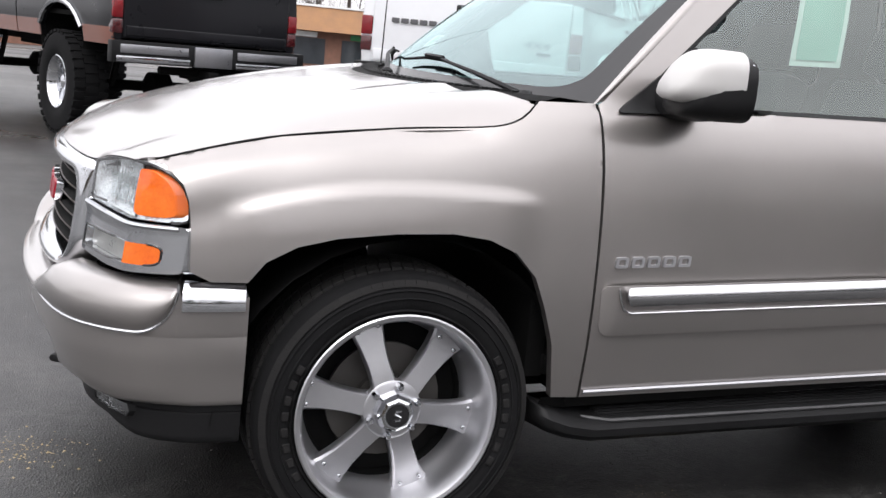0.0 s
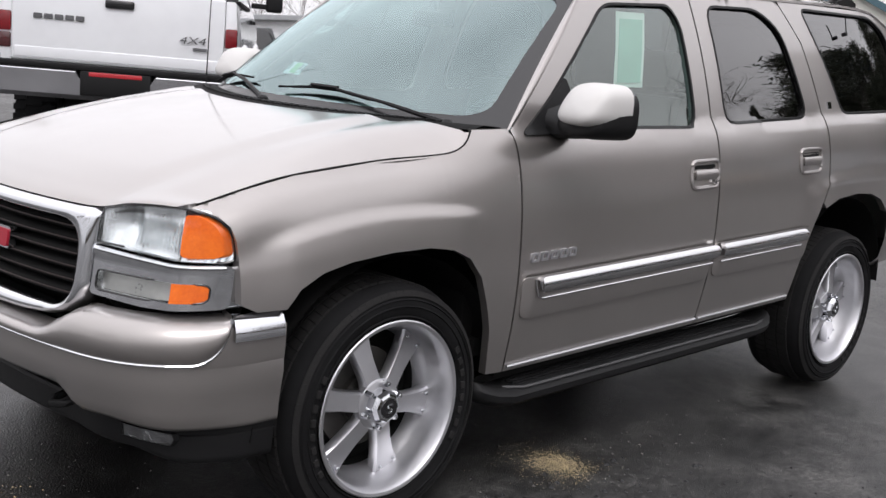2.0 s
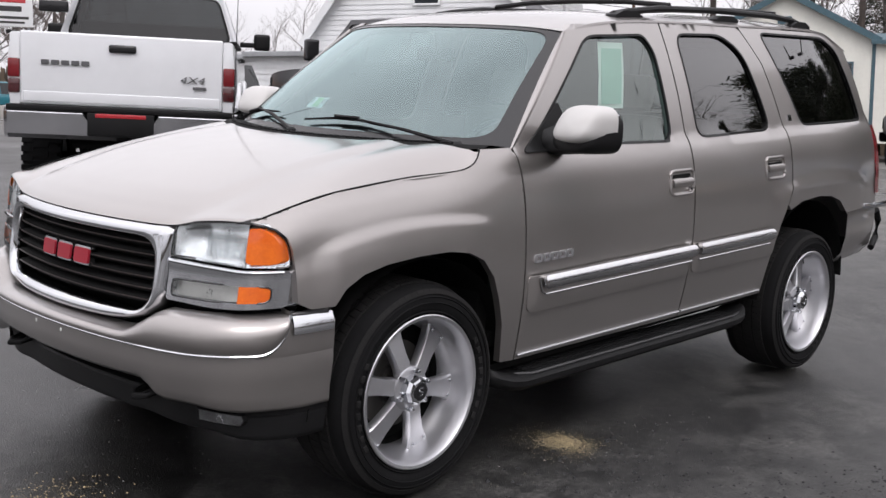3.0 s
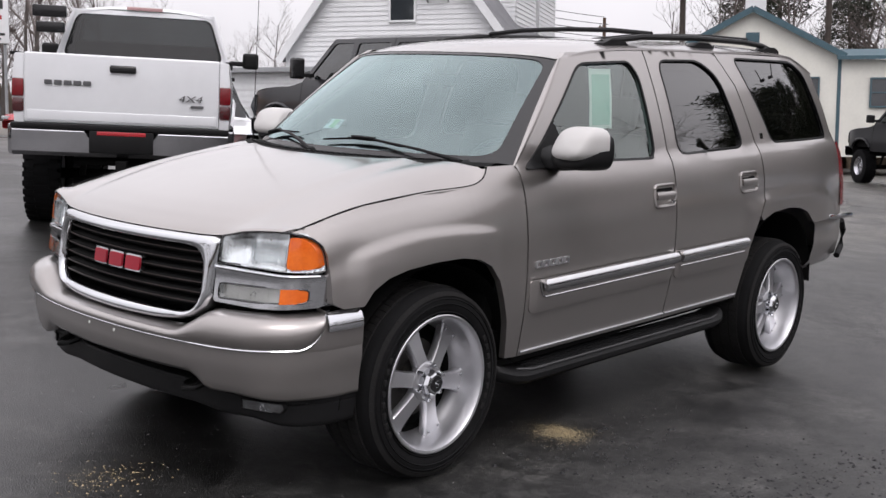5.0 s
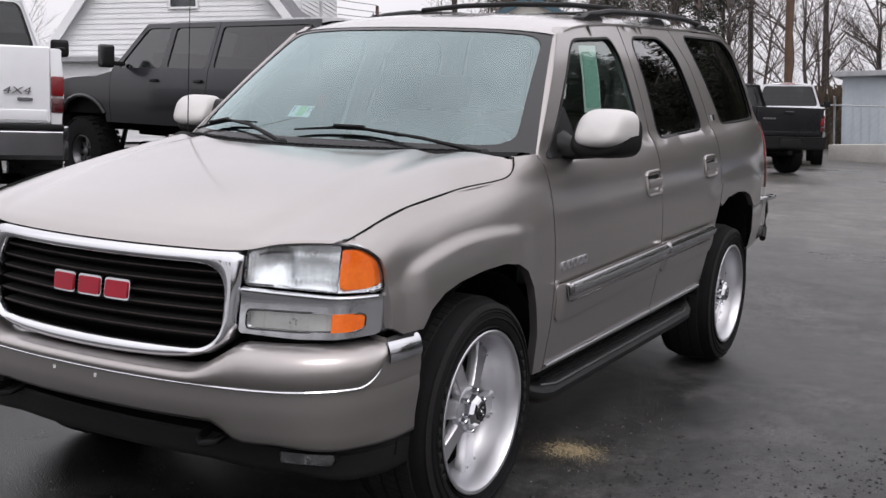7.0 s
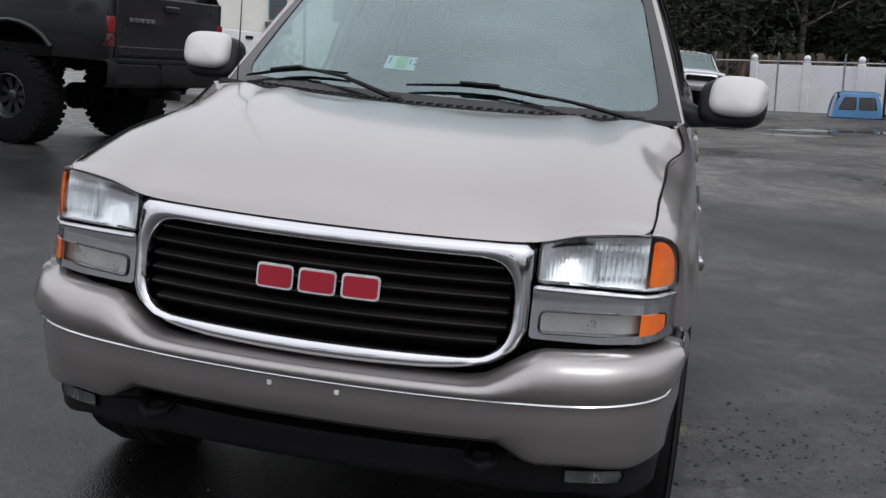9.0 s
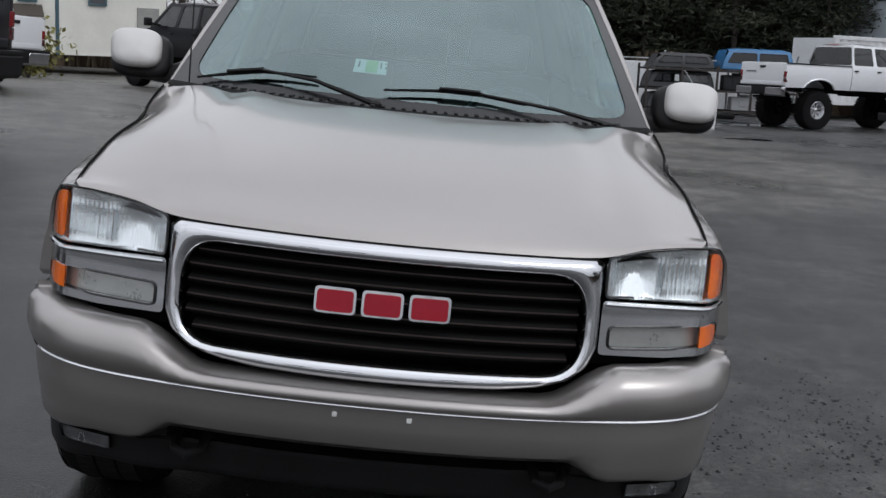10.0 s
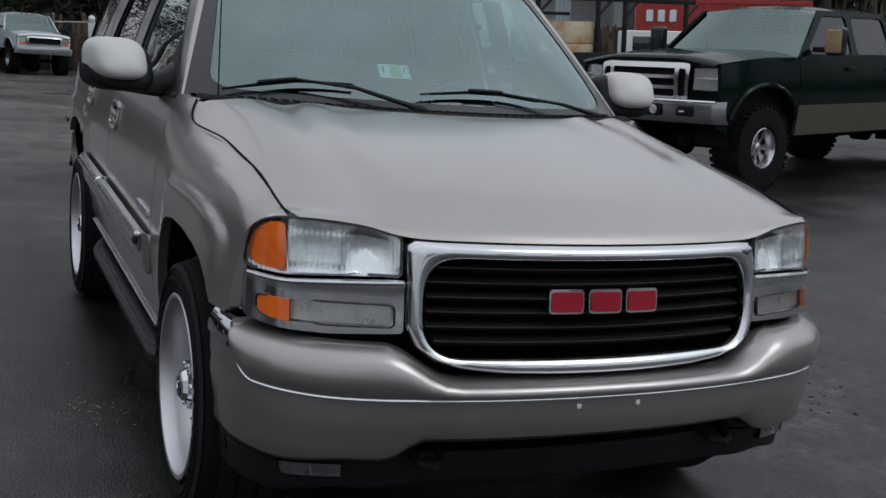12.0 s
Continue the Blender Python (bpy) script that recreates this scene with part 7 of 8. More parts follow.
cream = gable_house("cream_house", "cream two-storey house with teal roof trim", pose(40.7, 18.3, 0.75, 0, 0, 26), 7.0, 9, 4.3, 1.9, CREAM, SHINGLE, TEALTRIM, 0.3, 0.2, 0.01)
sash(-0.04, -2.7, -2.1, 2.1, 3.25, cream, TEALTRIM)
sash(-0.04, 1.5, 2.1, 2.1, 3.25, cream, TEALTRIM)
part("gable_vent", box(-0.06, 0.02, -0.28, 0.28, 4.75, 5.2, 0.02), TEALTRIM, cream)
part("awning", loft([[(x, -2.95, z), (x, -1.85, z)] + [(x, -1.85, z - 0.06), (x, -2.95, z - 0.06)] for x, z in ((0, 1.95), (-0.7, 1.5))]), mat("dark_awning", (0.06, 0.05, 0.04), 0.8), cream, smooth=False)
part("chimney", box(3, 3.7, -0.5, 0.4, 4.5, 7.0, 0.03), BLOCK, cream, smooth=False)
wing = empty("cream_wing", pose(40.7, 18.3, 0.75, 0, 0, 26), "cream side wing with teal eaves and a grey door", "building")
ww = part("front_wall", box(0.0, 6, -7.9, -3.55, 0, 4.0), CREAM, wing, smooth=False)
clapboard([(-7.9, 0), (-3.55, 0), (-3.55, 4.0), (-7.9, 4.0)], 0.25, lambda u, z, o: (-0.02 - o, u, z), ww, CREAM, 0.01)
part("roof_slab", loft([[(-0.4, -8.2, 4.0), (3.2, -8.2, 4.55), (3.2, -8.2, 4.7), (-0.4, -8.2, 4.15)], [(-0.4, -3.4, 4.0), (3.2, -3.4, 4.55), (3.2, -3.4, 4.7), (-0.4, -3.4, 4.15)]]), TEALTRIM, wing, smooth=False)
for y in (-5.4,):
    sash(-0.07, y, y + 0.6, 2.1, 3.2, wing, TEALTRIM)
part("side_door", box(-0.09, 0.0, -7.6, -6.7, 0.0, 2.05, 0.02), mat("grey_door_paint", (0.3, 0.3, 0.28), 0.5), wing, smooth=False)

shed = empty("pale_shed", pose(37.2, 4.65, 0.05, 0, 0, 4), "pale metal shed with a flat roof edge", "shed")
part("front_wall", panel([(0, 0), (-4.2, 0), (-4.2, 2.85), (0, 2.85)], lambda y, z: (0, y, z), [[(-1.5, 0), (-3.6, 0), (-3.6, 2.2), (-1.5, 2.2)]], 0.5, (0.08, 0, 0)), METALWALL, shed, smooth=False)
for i in range(15):
    y = -0.1 - i * 0.28
    if not -3.65 < y < -1.45:
        part("siding_rib", box(-0.03, 0.0, y - 0.02, y + 0.02, 0.02, 2.8), METALWALL, shed, smooth=False)
part("side_wall", box(0.002, 5, -0.06, 0, 0, 2.85), METALWALL, shed, smooth=False)
part("side_wall", box(0.002, 5, -4.2, -4.14, 0, 2.85), METALWALL, shed, smooth=False)
part("rear_wall", box(4.94, 5, -4.13, -0.07, 0, 2.85), METALWALL, shed, smooth=False)
part("roof_slab", box(-0.4, 5.3, -4.5, 0.3, 2.86, 3.05, 0.02), GALV, shed, smooth=False)
part("roller_door", box(0.12, 0.16, -3.62, -1.48, 0, 2.22), CONCRETE, shed, smooth=False)
low = tagged(part("concrete_block", box(35.2, 36.0, 2.6, 4.7, 0.0, 0.62, 0.03), CONCRETE, None), "pale concrete block beside the fence", "concrete block")
garage = empty("metal_workshop", pose(42.3, -20.5, -0.35, 0, 0, 17), "grey-blue metal workshop with roller doors", "building")
part("front_wall", panel([(0, 0), (-16, 0), (-16, 5.2), (0, 5.2)], lambda y, z: (0, y, z), [[(-1.3, 0), (-4.4, 0), (-4.4, 3.6), (-1.3, 3.6)], [(-5.4, 0), (-8.6, 0), (-8.6, 3.6), (-5.4, 3.6)]], 1.0, (0.1, 0, 0)), METALWALL, garage, smooth=False)
for i in range(53):
    y = -0.1 - i * 0.3
    z0 = 3.7 if (-4.45 < y < -1.25 or -8.65 < y < -5.35) else 0.02
    part("siding_rib", box(-0.035, 0.0, y - 0.03, y + 0.03, z0, 5.15), METALWALL, garage, smooth=False)
for a in (-1.3, -5.4):
    rd = part("roller_door", box(0.1, 0.14, a - 3.2, a + 0.05, 0, 3.65), CONCRETE, garage, smooth=False)
    for k in range(18):
        part("door_slat", box(0.075, 0.1, a - 3.1, a - 0.02, 0.05 + k * 0.2, 0.21 + k * 0.2, 0.01, 1), GALV, rd, smooth=False)
part("side_wall", box(0.02, 9, -0.05, 0, 0, 5.2), METALWALL, garage, smooth=False)
part("side_wall", box(0.02, 9, -16, -15.95, 0, 5.2), METALWALL, garage, smooth=False)
part("roof_slab", loft([[(x, 0.3, 5.2), (x, -8.0, 6.6), (x, -16.3, 5.2), (x, -16.3, 5.32), (x, -8.0, 6.74), (x, 0.3, 5.32)] for x in (-0.4, 9.3)]), GALV, garage, smooth=False)


def container(name, label, m, body, marks):
    c = empty(name, m, label, "container")
    rows = []
    n = 60
    for i in range(n + 1):
        o = 0.0 if (i // 2) % 2 else 0.035
        rows.append([(-o, -6.06 * i / n, z) for z in (0.16, 2.44)])
    part("corrugated_side", grid(rows), body, c, smooth=False)
    part("box_body", box(0.04, 2.4, -6.06, 0, 0.12, 2.5), body, c, smooth=False)
    for y in (0, -6.06):
        part("corner_post", box(-0.06, 0.1, y - 0.08, y + 0.08, 0, 2.59, 0.01, 1), body, c, smooth=False)
    for z in (0.0, 2.44):
        part("side_rail", box(-0.05, 0.05, -5.97, -0.09, z, z + 0.15, 0.01, 1), body, c, smooth=False)
    for k in range(marks):
        part("mark_bar", box(-0.075, -0.045, -0.55 - k * 0.42, -0.3 - k * 0.42, 1.78, 2.2, 0.02, 1), SIDING, c, "plain white painted mark", smooth=False)
    return c


container("red_container", "red corrugated shipping container with white painted marks", pose(31.9, -21.6, 0.3, 0, 0, -33), RED_STEEL, 3)
container("white_container", "white corrugated shipping container behind the pickup", pose(38.6, -15.2, 0.2, 0, 0, 22), BLOCK, 0)

rack = empty("flatbed_trailer", pose(20.5, -11.03, ground_z(20, -11), 0, 0, 10), "black flatbed trailer with a rack and rusty cream panels", "trailer")
part("deck", box(0, 2.2, -5.6, 0, 0.55, 0.72, 0.02), BLACK, rack)
part("side_board", box(-0.05, 0, -5.6, 0.4, 0.3, 1.30, 0.01), BLACK, rack)
for y in (-0.35, -2.25, -3.15, -5.3):
    part("post", box(0.0, 0.09, y - 0.05, y + 0.05, 0.72, 2.62, 0.01), BLACK, rack)
    part("brace", tube([(0.04, y - 0.4, 2.55), (0.04, y, 2.2)], 0.035, 6), BLACK, rack)
part("top_beam", box(0.0, 0.1, -5.6, -0.1, 2.55, 2.68, 0.01), BLACK, rack)
part("top_beam", box(0.0, 0.1, -1.3, -0.1, 2.18, 2.26, 0.01), BLACK, rack)
for y0, y1 in ((-0.45, -2.2),):
    part("rusty_panel", box(0.12, 0.16, y0, y1, 1.52, 2.04, 0.02), RUSTY, rack, "rust-stained cream metal panel")
    part("rusty_panel", box(0.10, 0.16, y0 - 0.02, y1 + 0.02, 1.27, 1.50, 0.02), RUSTY, rack, "rust-stained cream metal panel")
for y in (-1.2, -4.2):
    part("trailer_wheel", moved(lathe([(-0.12, 0.2), (-0.14, 0.36), (-0.1, 0.4), (0.1, 0.4), (0.12, 0.2)], 24), Matrix.Translation((0.5, y, 0.4)) @ Matrix.Rotation(radians(90), 4, "Z")), RUBBER, rack)
camper = empty("white_camper", pose(25.9, -17.1, ground_z(26, -17), 0, 0, -30), "white box camper with a dark window", "camper")
part("camper_body", box(0, 2.4, -2.6, 0, 0.5, 1.95, 0.06), SIDING, camper)
part("camper_window", box(-0.012, 0.02, -1.15, -0.35, 1.35, 1.78, 0.02), GLASSPANE, camper)
part("camper_skirt", box(0.05, 2.3, -2.5, -0.1, 0.0, 0.5, 0.02), DARK, camper)

# far shops with their brown roof
shops = empty("strip_shops", pose(24.4, 73.5, ground_z(20, 74) - 0.1, 0, 0, 0), "brick shops under a brown mansard roof across the road", "shop")
part("brick_wall", box(-40, 0, 0, 8, 0, 3.0), BRICK, shops, smooth=False)
part("mansard", loft([[(x0, -1.0, 2.75), (x1, 0.6, 4.5), (x1, 8, 4.5), (x0, 9, 2.75)] for x0, x1 in ((-41, -39.5), (1.0, -0.6))]), BROWNROOF, shops, smooth=False)
part("roof_coping", box(-39.5, -0.6, 0.5, 8, 4.5, 4.65, 0.02), SIDING, shops, smooth=False)
for i in range(9):
    x = -3.4 - i * 4.2
    part("shop_window", box(x - 1.5, x + 1.5, -0.06, 0.02, 0.5, 2.3), GLASSPANE, shops, smooth=False)
    part("shop_sign", box(x - 0.9, x + 0.9, -0.12, -0.05, 2.35, 2.72, 0.02, 1), SIDING if i % 2 else mat("green_sign", (0.05, 0.25, 0.10), 0.6) if i == 0 else SIDING, shops, "plain shop sign", smooth=False)

# sign on posts, poles and wires
sign = empty("lot_sign", pose(16.6, 37.9, ground_z(16.6, 37.9), 0, 0, -22), "white roadside sign on steel posts", "sign")
part("board", box(-1.0, 1.0, -0.06, 0.06, 3.45, 5.3, 0.03), SIDING, sign)
for x in (-0.85, 0.85):
    part("post", tube([(x, 0.1, 0), (x, 0.1, 3.5)], 0.06, 8), GALV, sign)
for z, h, w, c in ((4.75, 0.34, 0.8, INK), (4.35, 0.16, 0.75, REDPAINT), (4.02, 0.2, 0.6, INK), (3.74, 0.10, 0.85, INK), (3.57, 0.08, 0.7, INK)):
    part("sign_bar", box(-w, w, -0.075, -0.055, z, z + h, 0.01, 1), c, sign, "plain bar of painted writing", smooth=False)


def pole(name, x, y, h, r=0.15, arm=True):
    z = ground_z(x, y)
    p = empty(name, pose(x, y, z, 0, 0, 20), "brown wooden utility pole", "utility pole", "utility poles")
    part("shaft", tube([(0, 0, -0.1), (0.0, 0, h * 0.5), (0.02, 0, h)], [r, r * 0.85, r * 0.7], 10), WOODPOLE, p)
    if arm:
        part("crossarm", box(-1.2, 1.2, -0.06, 0.06, h - 0.8, h - 0.66, 0.01), WOODPOLE, p)
        for k in (-1.1, -0.5, 0.5, 1.1):
            part("insulator", moved(lathe([(0, 0.04), (0.06, 0.05), (0.1, 0.03), (0.14, 0.02)], 8, "z"), Matrix.Translation((k, 0, h - 0.66))), GALV, p)
    return p


pole("utility_pole", 11.3, 32.2, 10.0)
pole("utility_pole", 58, 37.5, 9.2)
pole("utility_pole", 46.5, 8.6, 10.5, 0.2, False)
pole("utility_pole", 24.5, 80, 9)
wires = bmesh.new()
for i, (a, b) in enumerate((((11.3, 32.2, 9.8), (58, 37.5, 8.2)), ((11.3, 31.9, 9.2), (58, 37.2, 7.7)), ((11.3, 32.4, 8.8), (58, 37.8, 7.4)), ((11.3, 32.3, 8.3), (58, 37.3, 6.9)), ((11.3, 32.2, 7.7), (24.6, 20.8, 7.4)))):
    a, b = Vector(a) + Vector((0, 0, ground_z(11.3, 32.2))), Vector(b) + Vector((0, 0, 1.2))
    t = tube([a.lerp(b, k / 14) - Vector((0, 0, 0.9 * 4 * (k / 14) * (1 - k / 14) * (0.4 if i == 4 else 1))) for k in range(15)], 0.022, 4)
    me = bpy.data.meshes.new("tmp")
    t.to_mesh(me)
    wires.from_mesh(me)
    t.free()
tagged(part("overhead_wires", wires, GLOSSBLACK), "sagging black overhead wires between utility poles", "wires", kind="stuff")
tagged(part("kerb", moved(box(-9, 9, -0.35, 0.35, -0.2, 0.42, 0.05), pose(12.5, 36, ground_z(12, 36), 0, 0, -8)), CONCRETE), "pale concrete kerb along the road", "kerb", kind="structure")

# white wall with ball finials, chain-link posts, junk rack
wall = empty("white_wall", None, "low white wall with ball finials behind the lot", "wall")
wall["kind"] = "structure"
p0, p1 = Vector((43.5, -3.6)), Vector((40.5, -15.5))
d = (p1 - p0).normalized()
ang = math.degrees(math.atan2(d.y, d.x))
for i in range(6):
    q = p0 + d * (2.05 * i)
    part("wall_panel", moved(box(0.0, 2.04, -0.08, 0.08, 0, 1.92, 0.015, 1), pose(q.x, q.y, -0.38, 0, 0, ang)), BLOCK, wall, smooth=False)
    part("wall_pier", moved(box(-0.14, 0.14, -0.14, 0.14, 0, 2.02, 0.02, 1), pose(q.x, q.y, -0.38, 0, 0, ang)), BLOCK, wall, smooth=False)
    part("finial", moved(lathe([(0, 0.05), (0.05, 0.05), (0.08, 0.11), (0.17, 0.14), (0.26, 0.1), (0.3, 0.03)], 12, "z"), Matrix.Translation((q.x, q.y, 1.63))), BLOCK, wall)


def chain_fence(name, a, b, n, h):
    f = empty(name, None, "grey chain-link fence with steel posts", "fence")
    a, b = Vector(a), Vector(b)
    gz = lambda q: ground_z(q.x, q.y)
    for i in range(n + 1):
        q = a.lerp(b, i / n)
        part("post", tube([(q.x, q.y, gz(q) - 0.05), (q.x, q.y, gz(q) + h), (q.x - 0.15, q.y, gz(q) + h + 0.25)], 0.035, 6), GALV, f)
        if i < n:
            r = a.lerp(b, (i + 1) / n)
            part("top_rail", tube([(q.x, q.y, gz(q) + h - 0.05), (r.x, r.y, gz(r) + h - 0.05)], 0.025, 5), GALV, f)
            bm = bmesh.new()
            L = (r - q).length
            k = 0.0
            wire = []
            while k < L + h:
                for sgn in (1, -1):
                    t0, t1 = (max(0, k - h), k) if sgn > 0 else (max(0, k - h), k)
                    u0, z0, u1, z1 = k, 0.0, k - h, h
                    if u0 > L:
                        z0, u0 = u0 - L, L
                    if u1 < 0:
                        z1, u1 = h + u1, 0.0
                    if sgn < 0:
                        u0, u1 = L - u0, L - u1
                    A, B = q.lerp(r, u0 / L), q.lerp(r, u1 / L)
                    v0, v1 = Vector((A.x, A.y, gz(A) + z0)), Vector((B.x, B.y, gz(B) + z1))
                    o = Vector((0.0, 0.0016, 0.0016))
                    vs = [bm.verts.new(v) for v in (v0 - o, v1 - o, v1 + o, v0 + o)]
                    bm.faces.new(vs)
                k += 0.22
            tagged(part("mesh", bm, GALV, f, smooth=False), kind="stuff")
    return f


chain_fence("chain_link_fence", (37.0, 8.8), (36.4, 0.8), 4, 1.9)
chain_fence("chain_link_fence", (41.6, -2.0), (38.0, -13.6), 5, 2.0)
bucket = tagged(part("white_bucket", lathe([(0, 0.17), (0.36, 0.2), (0.37, 0.2), (0.37, 0.185), (0.02, 0.155), (0.02, 0)], 20, "z"), SIDING), "white plastic bucket standing on the asphalt", "bucket")
bucket.matrix_basis = pose(26.4, -7.6, ground_z(26.4, -7.6))
RACKSTEEL = mat("rusted_dark_steel", (0.05, 0.042, 0.038), 0.8, 0.2, 0.3, 4)
gzr = ground_z(37, -9)
jr = empty("junk_rack", pose(37.6, -8.0, gzr), "dark steel storage rack for stripped truck parts", "rack")
for x in (0, 1.7):
    for y in (0, -1.3, -2.6, -3.9, -5.6):
        part("upright", box(x - 0.04, x + 0.04, y - 0.04, y + 0.04, 0, 1.75 if y > -3 else 1.62, 0.01), RACKSTEEL, jr)
for z in (0.12, 0.86, 1.60):
    for x in (0, 1.7):
        part("beam", box(x - 0.035, x + 0.035, -5.65, 0.05, z - 0.07, z, 0.01), RACKSTEEL, jr)
    part("shelf", box(0.05, 1.65, -5.6, 0, z - 0.02, z + 0.01, 0.005), DARK, jr)
for y in (-1.35, -4.2):
    part("brace", tube([(-0.05, y, 1.55), (-0.05, y - 0.5, 0.86), (-0.25, y - 0.9, 0.05)], 0.022, 6), GALV, jr, "bent galvanised pole")


def truck_cap(name, label, m, material, L, W, H, rake=0.25, pane=True):
    """A pickup-bed cap: sloped sides, a domed roof and framed windows; its long side along y."""
    v = empty(name, m, label, "truck cap")
    OUTWARD[0] = (0, 0, H * 0.4)
    side_x = lambda z: W / 2 - 0.16 * (z / H) ** 2
    lay = lambda y, z, o=0.0: (-side_x(z) - o, y * (1 - rake * 0.4 * (z / H)), z)
    outline = rounded([(-L / 2, 0), (L / 2, 0), (L / 2 - 0.06, H * 0.6), (L / 2 - rake * L * 0.3, H * 0.92), (-L / 2 + 0.08, H * 0.92), (-L / 2, H * 0.6)], 0.07, 3)
    w1 = rounded([(-L / 2 + 0.16, H * 0.34), (-0.06, H * 0.34), (-0.06, H * 0.78), (-L / 2 + 0.20, H * 0.78)], 0.05, 3)
    w2 = rounded([(0.06, H * 0.34), (L / 2 - 0.18, H * 0.34), (L / 2 - 0.34, H * 0.78), (0.06, H * 0.78)], 0.05, 3)
    for fl in (False, True):
        f = (lambda b: moved(b, Matrix.Rotation(math.pi, 4, "Z"))) if fl else (lambda b: b)
        wall_ = part("side_wall", f(panel(outline, lay, [w1, w2], 0.12, (0.03, 0, 0))), material, v)
        for w in (w1, w2):
            part("window_frame", f(tube([lay(y, z, 0.006) for y, z in w + w[:1]], 0.014, 5)), GLOSSBLACK, wall_)
            if pane or w is w1:
                part("pane", f(panel(w, lambda y, z: lay(y, z, -0.012), step=0.3)), DARKGLASS, wall_, "dusty dark pane")
    rows = []
    for i in range(9):
        y = -L / 2 + 0.04 + (L - 0.08 - rake * L * 0.22) * i / 8
        rows.append([(x * (W / 2 - 0.13), y * 0.94, H * (0.88 + 0.12 * (1 - x ** 4)) - (0.05 if i in (0, 8) else 0)) for x in (-1, -0.92, -0.7, -0.35, 0, 0.35, 0.7, 0.92, 1)])
    part("roof", grid(rows), material, v)
    for s_ in (-1, 1):
        part("end_wall", grid([[(x * side_x(z) * 0.98, s_ * (L / 2 - 0.02 - 0.06 * (z / H) ** 2) * (1 - rake * 0.4 * (z / H)), z) for z in (0, H * 0.3, H * 0.6, H * 0.9)] for x in (-1, -0.5, 0, 0.5, 1)]), material, v)
    part("base_rail", box(-W / 2 - 0.01, W / 2 + 0.01, -L / 2, L / 2, 0, 0.05, 0.015, 1), GLOSSBLACK, v)
    OUTWARD[0] = None
    return v


JUNKGREY = mat("faded_charcoal_paint", (0.045, 0.046, 0.05), 0.55, 0.1, 0.3, 3)
truck_cap("truck_cap", "faded charcoal truck cap with see-through windows, on the rack", pose(38.45, -9.3, gzr + 0.875), JUNKGREY, 2.5, 1.5, 0.66, pane=False)
truck_cap("truck_cap", "faded blue truck cap on top of the rack", pose(38.45, -12.1, gzr + 1.615), BLUEPAINT, 2.7, 1.5, 0.82)
truck_cap("truck_cap", "dark grey truck cap piled on top of the rack", pose(38.45, -9.35, gzr + 1.615), JUNKGREY, 2.4, 1.4, 0.56, 0.5)
truck_cap("truck_cap", "grey truck cap on the lowest shelf of the rack", pose(38.45, -9.3, gzr + 0.135), JUNKGREY, 2.4, 1.4, 0.60, 0.1)
truck_cap("truck_cap", "small blue truck cap standing on the asphalt beside the rack", pose(38.3, -6.85, ground_z(38.3, -6.85)), BLUEPAINT, 1.7, 1.4, 0.95, 0.4)
for nm, lab, y, z, sy, sz, mt in (("door_panel", "stripped dark vehicle door on the rack", -11.5, 0.875, 1.1, 0.55, JUNKGREY), ("fender_panel", "rust-stained fender panel on the rack", -12.7, 0.875, 0.9, 0.45, RUSTY), ("crate", "pale grey crate on the lowest shelf of the rack", -11.8, 0.135, 1.0, 0.5, BLOCK), ("engine_block", "dark engine block on the lowest shelf of the rack", -13.0, 0.135, 0.7, 0.45, RACKSTEEL)):
    junk = tagged(part(nm, joined(box(-0.30, 0.30, -sy / 2, sy / 2, 0, sz, 0.06, 2), box(-0.34, -0.28, -sy * 0.35, sy * 0.2, sz * 0.3, sz * 0.8, 0.03, 2), box(-0.2, 0.2, -sy * 0.3, sy * 0.15, sz - 0.02, sz + 0.09, 0.03, 2)), mt), lab, nm.replace("_", " "))
    junk.matrix_basis = pose(38.3, y, gzr + z)
old = tagged(part("old_tyre", lathe([(0, 0.30), (0.05, 0.34), (0.13, 0.34), (0.16, 0.28), (0.12, 0.2), (0.02, 0.2)], 24, "z", caps=False), RUBBER), "old black tyre lying on the asphalt by the rack", "tyre")
old.matrix_basis = pose(33.5, -9.9, ground_z(33.5, -9.9))

# ---- trees ----
BARK = mat("grey_bark", (0.07, 0.06, 0.055), 0.95, 0, 0.3, 4, 0.5, 25)
TWIG = mat("bare_twigs", (0.12, 0.10, 0.092), 0.95, 0, 0.25, 3)
PINEBARK = mat("pine_bark", (0.06, 0.048, 0.042), 0.95, 0, 0.3, 4, 0.6, 25)
NEEDLE = mat("pine_needles", (0.016, 0.023, 0.011), 0.8, 0, 0.4, 1.5, tint=(0.035, 0.042, 0.02))
BRUSH = mat("brown_brush", (0.075, 0.055, 0.04), 0.95, 0, 0.4, 0.8, tint=(0.12, 0.09, 0.06))


